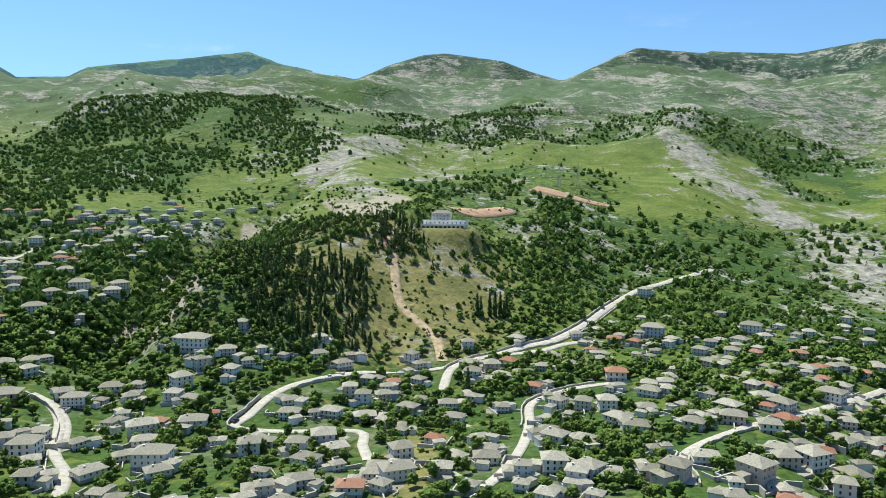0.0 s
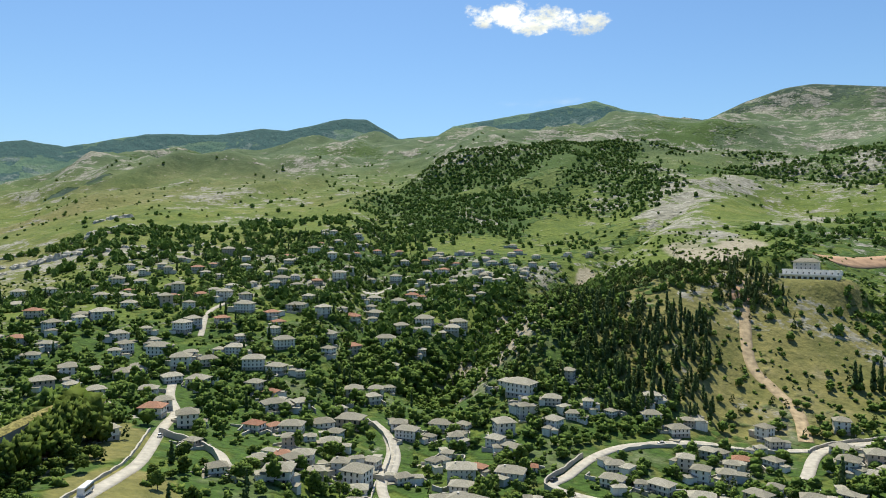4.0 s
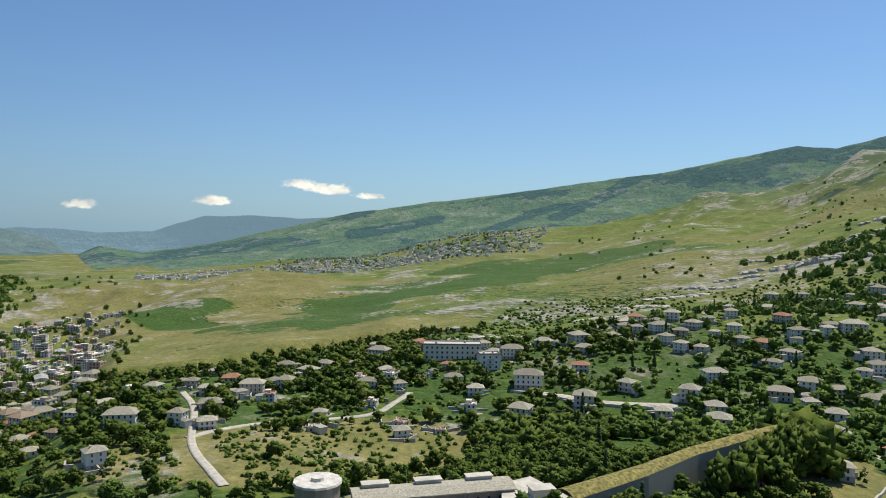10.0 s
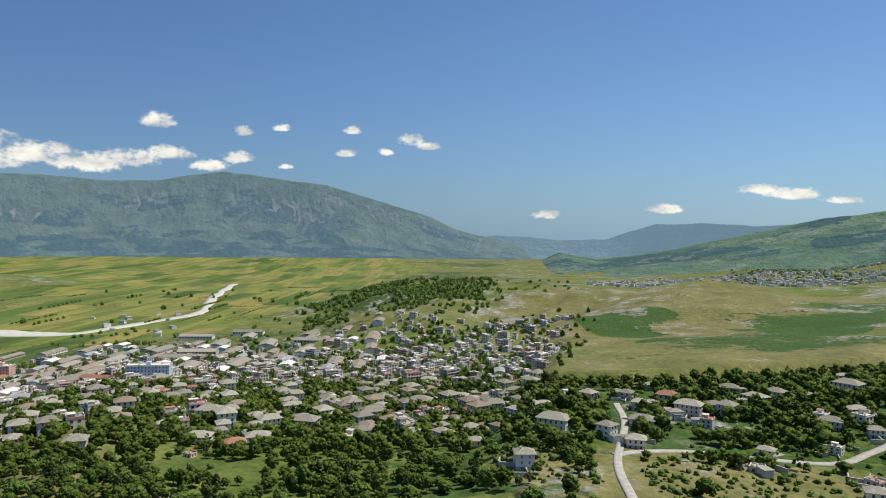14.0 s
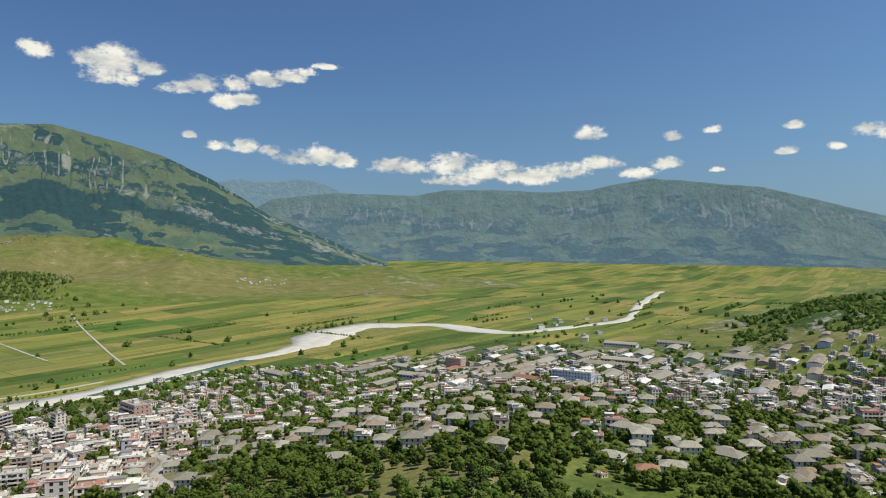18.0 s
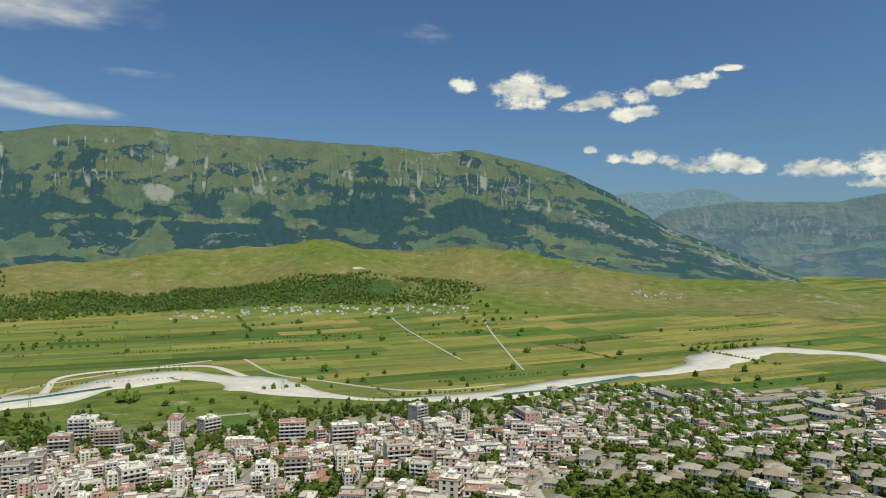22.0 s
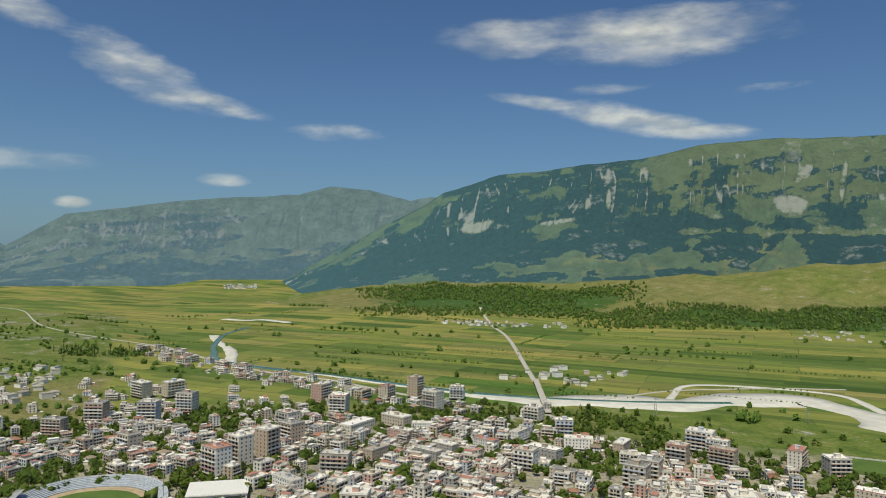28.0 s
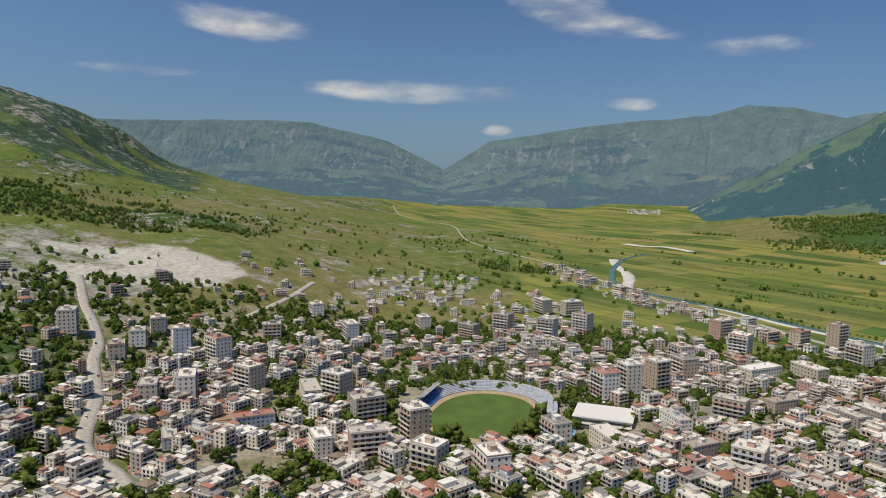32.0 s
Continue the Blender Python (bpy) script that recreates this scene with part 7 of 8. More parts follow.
part("hall_roof", Shape().add([(-5, -21.5, 0), (5, -21.5, 0), (5, 21.5, 0), (-5, 21.5, 0), (-1.5, -21.5, 1.1), (-1.5, 21.5, 1.1), (1.5, -21.5, 1.1), (1.5, 21.5, 1.1), (5, -21.5, -0.3), (5, 21.5, -0.3), (-5, -21.5, -0.3), (-5, 21.5, -0.3)],
                                  [(1, 2, 7, 6), (6, 7, 5, 4), (3, 0, 4, 5), (0, 1, 6, 4), (2, 3, 5, 7), (8, 9, 2, 1), (11, 10, 0, 3)]).mesh("hall_roof", [SLATE]), hall, "long weathered grey roof")
for y in (-15, -1, 13):
    part("roof_light", Shape().box(-3.2, -0.6, -3.4, 3.4, 0.2, 1.9).box(-3.5, -0.3, -3.7, 3.7, 1.9, 2.1).mesh("roof_light", [PALE_ROOF]), hall, at=(0, y, 0))
for y in range(-19, 20, 3):
    part("loophole", Shape().box(4.4, 4.56, -0.35, 0.35, -2.4, -1.5).mesh("loophole", [GLASS]), hall, at=(0, y, 0))
court = wall_run([(-189, 104), (-200, 111.5), (-217, 104)], [(-193, 92), (-206, 94), (-211, 93.5)], 126, 140.2, 0.4)
part("terrace_roof", court.mesh("terrace_roof", [PALE_ROOF]), castle, "pale flat roof slabs of the castle terrace")
for k, (dx, dy, w, d, z) in enumerate(((-198, 86, 7, 10, 139.4), (-194, 78, 6, 8, 138.6), (-203, 104, 4, 6, 142.0))):
    part("gallery_roof", Shape().box(-w / 2, w / 2, -d / 2, d / 2, -4, 0).box(-w / 2 - 0.3, w / 2 + 0.3, -d / 2 - 0.3, d / 2 + 0.3, 0, 0.3).mesh("gallery_roof", [PALE_ROOF]), castle, at=(dx, dy, z), turn=radians(9))
drum = part("round_tower", Shape().tube(0, 0, -22, 0, 5.9, 5.7, 14).mesh("round_tower", [CASTLE_STONE]), castle, "round grey stone tower with a flat top", (-202, 46.5, 145))
part("tower_cap", Shape().tube(0, 0, 0, 0.5, 6.3, 6.1, 14).tube(0, 0, 0.5, 1.3, 1.7, 1.6, 10).mesh("tower_cap", [CONCRETE]), drum)
part("guard_house", Shape().box(-2.5, 2.5, -3, 3, -8, 0).box(-2.8, 2.8, -3.3, 3.3, 0, 0.3).mesh("guard_house", [PALE_ROOF]), castle, at=(-196.5, 51, 141), turn=radians(9))

# stadium
AX = radians(-21)


def oval(s, a0, a1, r_in, r_out, z_in, z_out, n=72, flat=0.74, slot=0):
    """A ring about the stadium's middle; flat is its width as a share of its length."""
    def at(r, a, z):
        c, q = math.cos(a), math.sin(a)
        k = (abs(c) ** 2.3 + abs(q) ** 2.3) ** (-1 / 2.3)
        return (r * k * c, r * k * q * flat, z)
    for i in range(n):
        p, q = a0 + (a1 - a0) * i / n, a0 + (a1 - a0) * (i + 1) / n
        s.add([at(r_out, p, z_out), at(r_out, q, z_out), at(r_in, q, z_in), at(r_in, p, z_in)], [(0, 1, 2, 3)], slot)
    return s


TIER = plain_material("weathered_tiers", (0.40, 0.43, 0.47), 0.85, spread=0.2, scale=0.3)
stadium = thing("stadium", "football stadium with a green pitch, brown track and low stands", "stadium")
stadium.matrix_basis = pose(*STADIUM, 0, 0, math.degrees(AX))
part("pitch", oval(Shape(), 0, 2 * math.pi, 0.1, 57, 0.5, 0.5).mesh("pitch", [TURF]), stadium, "mown green football pitch")
part("track", oval(Shape(), 0, 2 * math.pi, 57, 66, 0.48, 0.48).mesh("track", [CINDER]), stadium, "brown running track")
for k in range(7):
    tier = oval(Shape(), -1.95, 1.75, 67 + 2.2 * k, 69.2 + 2.2 * k, 1.0 + 0.75 * k, 1.0 + 0.75 * k, 40)
    oval(tier, -1.95, 1.75, 67 + 2.2 * k, 67.01 + 2.2 * k, 0.2 + 0.75 * k, 1.0 + 0.75 * k, 40)
    part("stand_tier", tier.mesh("stand_tier", [TIER]), stadium)
part("outer_wall", oval(Shape(), -1.95, 1.75, 82.4, 82.5, 6.4, -3.0, 40).mesh("outer_wall", [CONCRETE]), stadium)
for k in range(6):
    part("grandstand_step", Shape().box(-4, 40, 47 + 1.6 * k, 48.6 + 1.6 * k, -1, 1.2 + 0.9 * k).mesh("grandstand_step", [BLUE]), stadium)
part("grandstand_back", Shape().box(-4, 40, 56.6, 57.2, -2, 9.5).mesh("grandstand_back", [CONCRETE]), stadium)
for x in (-36, 20):
    mast = part("floodlight_mast", Shape().tube(0, 0, -1, 22, 0.35, 0.2, 8).box(-1.8, 1.8, -0.2, 0.2, 21.5, 23.5).mesh("floodlight_mast", [STEEL]), stadium, at=(x, -56, 0))

part("grandstand_roof", Shape().add([(-5, 57.6, 9.5), (41, 57.6, 9.5), (41, 51.5, 10.6), (-5, 51.5, 10.6), (-5, 57.6, 9.2), (41, 57.6, 9.2), (41, 51.5, 10.3), (-5, 51.5, 10.3)],
                                    [(0, 1, 2, 3), (7, 6, 5, 4), (0, 4, 5, 1), (1, 5, 6, 2), (2, 6, 7, 3), (3, 7, 4, 0)]).mesh("grandstand_roof", [SHEET]), stadium, "pale sheet roof over blue seats")

# the market hall and the blue-roofed workshop beside the stadium
market = thing("market_hall", "broad white hall with a flat pale roof beside the stadium", "hall")
market.matrix_basis = pose(503, -188, at_ground(503, -188), 0, 0, -21)
part("wall", Shape().box(-17, 17, -23, 23, -4, 8.5).mesh("market_wall", [RENDERED]), market)
part("roof", Shape().box(-18, 18, -24, 24, 8.5, 9.2).box(-17, 17, -23, 23, 9.2, 9.6).mesh("market_roof", [FRAME]), market, "white flat roof")
for z in (2.0, 5.2):
    part("window_band", Shape().box(-17.1, -16.9, -22, 22, 0, 1.6).mesh("window_band", [GLASS]), market, "", (0, 0, z))
part("canopy", Shape().box(-20, -17, -23, 23, 4.0, 4.3).mesh("canopy", [CONCRETE]), market)
works = thing("workshop", "low workshop with a bright blue sheet roof and brick walls", "workshop")
works.matrix_basis = pose(473, -147, at_ground(473, -147), 0, 0, -21)
part("wall", Shape().box(-6, 6, -10, 10, -4, 5).mesh("works_wall", [RED_EARTH]), works)
part("roof", Shape().add([(-6.5, -10.5, 5), (6.5, -10.5, 5), (6.5, 10.5, 5), (-6.5, 10.5, 5), (0, -10.5, 6.6), (0, 10.5, 6.6)], [(0, 4, 5, 3), (1, 2, 5, 4), (0, 1, 4), (2, 3, 5), (0, 3, 2, 1)]).mesh("works_roof", [plain_material("blue_sheet", (0.16, 0.36, 0.52), 0.5, spread=0.2)]), works, "blue sheet roof")
for q in ((503, -188, 24), (473, -147, 10)):
    taken.append(q)

# vehicles on the roads
TYRE = plain_material("tyre_rubber", (0.03, 0.03, 0.03), 0.9)


def vehicle(name, label, category, long, wide, tall, cabin, paint):
    ob = thing(name, label, category, "vehicles on the roads")
    if cabin:
        s = Shape().box(-long / 2, long / 2, -wide / 2, wide / 2, 0.3, tall * 0.58, 0, 0.08)
        c = part("cabin", Shape().box(-long * 0.3, long * 0.24, -wide * 0.46, wide * 0.46, tall * 0.58, tall, 0, 0.28).mesh("cabin", [GLASS]), ob)
        part("roof", Shape().box(-long * 0.22, long * 0.16, -wide * 0.38, wide * 0.38, tall, tall + 0.05).mesh("roof", [paint]), c)
    else:
        s = Shape().box(-long / 2, long / 2, -wide / 2, wide / 2, 0.4, tall, 0, 0.12)
        for q in (-1, 1):
            part("side_window", Shape().box(-long * 0.45, long * 0.42, q * wide / 2 - 0.05, q * wide / 2 + 0.03, tall * 0.5, tall * 0.82).mesh("side_window", [GLASS]), ob)
        part("windscreen", Shape().box(long / 2 - 0.08, long / 2 + 0.03, -wide * 0.42, wide * 0.42, tall * 0.4, tall * 0.85).mesh("windscreen", [GLASS]), ob)
    part("body", s.mesh("body", [paint]), ob)
    for x in (-long * 0.32, long * 0.32):
        for y in (-wide / 2 + 0.1, wide / 2 - 0.1):
            part("wheel", Shape().add([(x + 0.36 * math.cos(a * 0.785), y + dy, 0.36 + 0.36 * math.sin(a * 0.785)) for dy in (-0.12, 0.12) for a in range(8)], [(a, (a + 1) % 8, 8 + (a + 1) % 8, 8 + a) for a in range(8)] + [tuple(range(8)), tuple(range(15, 7, -1))]).mesh("wheel", [TYRE]), ob)
    return ob


WHITE_PAINT, DARK_PAINT, RED_PAINT = plain_material("white_paint", (0.75, 0.75, 0.74), 0.35, spread=0.05), plain_material("dark_paint", (0.05, 0.055, 0.06), 0.3, spread=0.1), plain_material("red_paint", (0.35, 0.04, 0.03), 0.35, spread=0.1)
coach = vehicle("minibus", "white minibus driving on the castle road", "bus", 7.5, 2.3, 2.9, False, WHITE_PAINT)
coach.matrix_basis = pose(-199, 172, at_ground(-199, 172) + 0.4, 0, 0, 122)
cars = [vehicle("car", "dark grey car on the road", "car", 4.3, 1.8, 1.5, True, DARK_PAINT), vehicle("car", "white car on the road", "car", 4.2, 1.75, 1.5, True, WHITE_PAINT), vehicle("car", "red car on the road", "car", 4.2, 1.75, 1.5, True, RED_PAINT)]
SPOTS = [("castle_road", 0.05, 0), ("city_road", 0.30, 1), ("city_road", 0.42, 0), ("city_road", 0.5, 1), ("city_road", 0.58, 2), ("city_road", 0.66, 0), ("city_road", 0.74, 1), ("city_road", 0.84, 1), ("stadium_street", 0.3, 0), ("stadium_street", 0.36, 1),
         ("stadium_street", 0.5, 2), ("stadium_street", 0.6, 1), ("house_road", 0.35, 1), ("lower_road", 0.3, 1), ("lower_road", 0.62, 0), ("hill_road", 0.55, 1), ("castle_road", 0.48, 1), ("castle_road", 0.52, 0), ("avenue", 0.4, 1), ("loop_road", 0.6, 1)]
parked = set()
for lname, share, k in SPOTS:
    run = smooth_line(LANES[lname][0], 2.0)
    i = int(share * (len(run) - 2))
    d_ = (run[i + 1] - run[i]) / np.linalg.norm(run[i + 1] - run[i])
    p = run[i] + np.array([-d_[1], d_[0]]) * LANES[lname][1] * (0.25 if i % 2 else -0.25)
    m = pose(p[0], p[1], at_ground(*p) + 0.4, 0, 0, math.degrees(math.atan2(d_[1], d_[0])))
    if k not in parked:
        parked.add(k)
        cars[k].matrix_basis = m
    else:
        copy_thing(cars[k], m)

# the white guest house on the wooded hill
inn = thing("guest_house", "white guest house on terraces below a grey hipped roof", "building")
zi = at_ground(-2, 652) - 0.5
inn.matrix_basis = pose(-2, 652, zi, 0, 0, -8)
part("lower_terrace", Shape().box(-26, 24, -9, 8, -9, 3.2).box(-27, 25, -9.6, -9.0, 3.2, 4.1).mesh("lower_terrace", [PLASTER]), inn, "white terrace with arched openings")
part("upper_terrace", Shape().box(-16, 25, -4, 9, 3.2, 7.0).box(-16.5, 25.5, -4.5, -4.0, 7.0, 7.9).mesh("upper_terrace", [PLASTER]), inn)
part("wall", Shape().box(-9, 9, 0, 10, 7.0, 13.5).mesh("inn_wall", [PLASTER]), inn)
part("roof", Shape().hip(-10, 10, -1, 11, 13.5, 3.0).mesh("inn_roof", [SLATE]), inn)
for x in range(-23, 23, 4):
    part("arch", Shape().box(-1.2, 1.2, -0.08, 0.05, 0, 2.2).mesh("arch", [GLASS]), inn, at=(x, -9, 0.2))
for x in range(-13, 24, 4):
    part("window", WINDOW_MESH, inn, at=(x, -4, 4.4))
for x in (-6.5, -3.2, 0, 3.2, 6.5):
    for z in (7.9, 10.8):
        part("window", WINDOW_MESH, inn, at=(x, 0, z))
for q in ((-22, 648, 14), (-2, 646, 16), (20, 644, 14), (-10, 625, 14), (12, 625, 14), (30, 680, 12), (60, 700, 12), (90, 720, 10)):
    taken.append(q)
ribbon("cut_bank_terrace", "cut bank of bare red earth behind the guest house", [(12, 726), (40, 755), (76, 800)], 26, RED_EARTH, 0.6, 4.0, 0.55, "earth bank")
ribbon("cut_bank_slope", "patch of bare red earth on the green hill", [(118, 925), (160, 900), (212, 893)], 30, RED_EARTH, 0.6, 5.0, 0.7, "earth bank")
for q in ((30, 722, 16), (52, 738, 16), (80, 765, 16), (125, 920, 18), (160, 900, 18), (205, 893, 18), (140, 890, 14)):
    taken.append(q)
ribbon("cut_bank_low", "red earth slip beside the dirt track", [(-52, 600), (-38, 596)], 16, RED_EARTH, 0.8, 4.0, 0.4, "earth bank")

# weathered limestone ledges along the slope
def ledge(x, y, long, deep, tall, turn, seed):
    g = random.Random(seed)
    ob = thing("rock_ledge", "long ledge of layered grey limestone in the grass", "rock", "ledges on the slope")
    ob.matrix_basis = pose(x, y, at_ground(x, y), 0, 0, math.degrees(turn))
    for k in range(9):
        s, n = Shape(), 7
        w, d, h = long * g.uniform(0.07, 0.16), deep * g.uniform(0.2, 0.45), tall * g.uniform(0.5, 1.1)
        px, py = long * (k / 8 - 0.5) + g.uniform(-2, 2), deep * g.uniform(-0.35, 0.35)
        px_, py_ = px * math.cos(turn) - py * math.sin(turn), px * math.sin(turn) + py * math.cos(turn)
        z0 = at_ground(x + px_, y + py_) - ob.matrix_basis.translation.z
        for z, q in ((-2.0, 1.15), (0.0, 1.0), (h * 0.6, 0.85), (h, 0.45)):
            for i in range(n):
                a, u = 6.283 * i / n, q * g.uniform(0.75, 1.2)
                s.v.append((px + w * u * math.cos(a), py + d * u * math.sin(a), z0 + z * g.uniform(0.85, 1.15)))
        s.add([], [])
        s.f = [(n * j + i, n * j + (i + 1) % n, n * j + n + (i + 1) % n, n * j + n + i) for j in range(3) for i in range(n)] + [tuple(3 * n + i for i in range(n))]
        s.m = [0] * len(s.f)
        part("boulder", s.mesh("boulder", [LEDGE]), ob)


LEDGE = plain_material("ledge_limestone", (0.44, 0.42, 0.36), 0.95, spread=0.4, scale=0.25)
for k, (x, y, long, tall) in enumerate(((-746, 529, 46, 12), (-765, 515, 40, 9), (-715, 548, 34, 8), (-797, 499, 50, 8), (-760, 450, 44, 6), (-725, 400, 48, 5), (-690, 350, 52, 5), (-650, 300, 46, 4), (-610, 250, 44, 4), (-560, 150, 40, 3),
                                        (-690, 590, 30, 6), (-820, 620, 46, 8), (-870, 690, 50, 8), (-900, 560, 44, 6), (-960, 760, 52, 9), (-640, 640, 26, 5))):
    ledge(x, y, long, long * 0.32, tall * 0.5, 0.95 + 0.25 * math.sin(k * 2.3), k)

# radio masts
for mx, my, tall in ((155, 938, 30), (183, 955, 34)):
    mz = at_ground(mx, my)
    mast = thing("radio_mast", "tall lattice radio mast on the green hill", "radio mast", "masts on the hill")
    mast.matrix_basis = pose(mx, my, mz)
    for sx in (-1, 1):
        for sy in (-1, 1):
            part("leg", Shape().add([(sx * 1.6 - .15, sy * 1.6 - .15, -1), (sx * 1.6 + .15, sy * 1.6 - .15, -1), (sx * 1.6 + .15, sy * 1.6 + .15, -1), (sx * 1.6 - .15, sy * 1.6 + .15, -1),
                                     (sx * .4 - .1, sy * .4 - .1, tall), (sx * .4 + .1, sy * .4 - .1, tall), (sx * .4 + .1, sy * .4 + .1, tall), (sx * .4 - .1, sy * .4 + .1, tall)],
                                    [(0, 1, 5, 4), (1, 2, 6, 5), (2, 3, 7, 6), (3, 0, 4, 7), (4, 5, 6, 7)]).mesh("leg", [STEEL]), mast)
    for k in range(9):
        z, w = tall * (k + 0.5) / 9, 1.6 - 1.2 * (k + 0.5) / 9
        part("brace", Shape().box(-w, w, -w - .06, -w + .06, z, z + .14).box(-w, w, w - .06, w + .06, z, z + .14).box(-w - .06, -w + .06, -w, w, z, z + .14).box(w - .06, w + .06, -w, w, z, z + .14).mesh("brace", [STEEL]), mast)
    for k in range(3):
        part("antenna", Shape().tube(0, 0, -0.9, 0.9, 0.5, 0.5, 8).mesh("antenna", [FRAME]), mast, at=(0.9 * math.cos(k * 2.1), 0.9 * math.sin(k * 2.1), tall - 2 - 2 * k))

# power pylons on the river meadow
for mx, my in ((520, -760), (395, -900), (270, -960)):
    pylon = thing("power_pylon", "grey lattice power pylon on the river meadow", "pylon", "pylons by the river")
    pylon.matrix_basis = pose(mx, my, at_ground(mx, my), 0, 0, 30)
    for sx in (-1, 1):
        for sy in (-1, 1):
            part("leg", Shape().add([(sx * 1.9 - .14, sy * 1.9 - .14, -1), (sx * 1.9 + .14, sy * 1.9 - .14, -1), (sx * 1.9 + .14, sy * 1.9 + .14, -1), (sx * 1.9 - .14, sy * 1.9 + .14, -1),
                                     (sx * .35 - .1, sy * .35 - .1, 24), (sx * .35 + .1, sy * .35 - .1, 24), (sx * .35 + .1, sy * .35 + .1, 24), (sx * .35 - .1, sy * .35 + .1, 24)],
                                    [(0, 1, 5, 4), (1, 2, 6, 5), (2, 3, 7, 6), (3, 0, 4, 7), (4, 5, 6, 7)]).mesh("leg", [STEEL]), pylon)
    for z, w in ((15, 3.4), (18.5, 2.8), (22, 2.2)):
        part("cross_arm", Shape().box(-w, w, -.15, .15, z, z + .3).mesh("cross_arm", [STEEL]), pylon)
    for k in range(5):
        z, w = 2.5 + 4 * k, 1.9 - 1.55 * (2.5 + 4 * k) / 24
        part("brace", Shape().box(-w, w, -w - .05, -w + .05, z, z + .12).box(-w, w, w - .05, w + .05, z, z + .12).box(-w - .05, -w + .05, -w, w, z, z + .12).box(w - .05, w + .05, -w, w, z, z + .12).mesh("brace", [STEEL]), pylon)

# two large buildings beside the works
PALE_BLUE = plain_material("pale_blue_render", (0.52, 0.60, 0.72), 0.8, spread=0.1, scale=0.4)
SALMON = plain_material("salmon_render", (0.66, 0.42, 0.34), 0.85, spread=0.1, scale=0.4)
for bw, bd, bf, tone_, word, x, y, turn in ((38, 13, 4, PALE_BLUE, "long pale blue office block with bands of windows", -461, -494, 2.25), (22, 14, 5, SALMON, "salmon-pink block standing among the works", -468, -761, 2.2)):
    ob_, _, _ = block(bw, bd, bf, tone_, 0, word)
    ob_.matrix_basis = pose(x, y, at_ground(x, y), 0, 0, math.degrees(turn))
    taken.append((x, y, bw / 2))
# the long school above the gardens
for x, y, turn, k, size in ((-483, 108, facing(-483, 108) + 0.1, 6, 1.05), (-455, 128, facing(-455, 128) + 0.3, 5, 1.0)):
    stand(FLATS, k, x, y, turn, size)

# bridge over the river
bridge = thing("road_bridge", "long concrete road bridge on piers over the shingle", "bridge")
ba, bb = np.array([598.0, -644.0]), np.array([792.0, -797.0])
blen = float(np.linalg.norm(bb - ba))
bridge.matrix_basis = pose(*((ba + bb) / 2), 12.0, 0, 0, math.degrees(math.atan2(bb[1] - ba[1], bb[0] - ba[0])))
part("deck", Shape().box(-blen / 2, blen / 2, -4.2, 4.2, -1.0, 0).mesh("deck", [ROAD]), bridge)
for s in (-1, 1):
    part("parapet", Shape().box(-blen / 2, blen / 2, s * 4.2 - 0.15, s * 4.2 + 0.15, 0, 1.0).mesh("parapet", [CONCRETE]), bridge)
for k in range(8):
    part("pier", Shape().box(-0.8, 0.8, -3.4, 3.4, -10, -1.0).mesh("pier", [CONCRETE]), bridge, at=((k + 0.5) / 8 * blen - blen / 2, 0, 0))

# retaining wall along the garden road
line = smooth_line([(-412, 136), (-393, 156), (-374, 178), (-358, 210)], 5.0)
keep = Shape()
for i in range(len(line) - 1):
    a, b = line[i], line[i + 1]
    o = np.array([b[1] - a[1], -(b[0] - a[0])]) / np.linalg.norm(b - a)
    a2, b2 = a + o * 3.4, b + o * 3.4
    za, zb = at_ground(*a) + 0.9, at_ground(*b) + 0.9
    keep.add([(*a2, za - 9), (*b2, zb - 9), (*(b2 - o * .6), zb - 9), (*(a2 - o * .6), za - 9), (*a2, za), (*b2, zb), (*(b2 - o * .6), zb), (*(a2 - o * .6), za)],
             [(0, 1, 5, 4), (1, 2, 6, 5), (2, 3, 7, 6), (3, 0, 4, 7), (4, 5, 6, 7)])
tagged(new("wall_retaining", keep.mesh("wall_retaining", [CONCRETE])), "grey retaining wall below the garden road", "wall", kind="structure")

def stone_wall(name, label, pts, tall, thick=0.7):
    """A rough wall that follows the ground."""
    run = smooth_line(pts, 4.0)
    s = Shape()
    t_ = np.gradient(run, axis=0)
    o = np.stack([-t_[:, 1], t_[:, 0]], -1) / np.linalg.norm(t_, axis=1)[:, None] * thick / 2
    ring_ = []
    for i in range(len(run)):
        z = at_ground(*run[i])
        a, b = run[i] + o[i], run[i] - o[i]
        top_ = z + tall + 0.25 * math.sin(i * 1.7)
        ring_ += [(*a, z - 3), (*a, top_), (*b, top_), (*b, z - 3)]
    s.add(ring_, [(4 * i + j, 4 * i + j + 1, 4 * i + j + 5, 4 * i + j + 4) for i in range(len(run) - 1) for j in range(3)] + [(3, 2, 1, 0), tuple(len(ring_) - 4 + j for j in range(4))])
    return tagged(new("wall_" + name, s.mesh("wall_" + name, [STONE_WALL])), label, "wall", kind="structure")


def beside(lname, u0, u1, off):
    """A line that runs beside a lane, from one share of its length to another."""
    run = smooth_line(LANES[lname][0], 6.0)
    run = run[int(u0 * (len(run) - 1)):int(u1 * (len(run) - 1)) + 1]
    t_ = np.gradient(run, axis=0)
    return [tuple(q) for q in run + np.stack([-t_[:, 1], t_[:, 0]], -1) / np.linalg.norm(t_, axis=1)[:, None] * off]


stone_wall("hill_road", "grey stone wall along the lower side of the hill road", beside("hill_road", 0.15, 0.8, 4.6), 1.1)
stone_wall("hill_bank", "low stone wall at the foot of the hill", beside("hill_road", 0.35, 0.92, -4.4), 1.6)
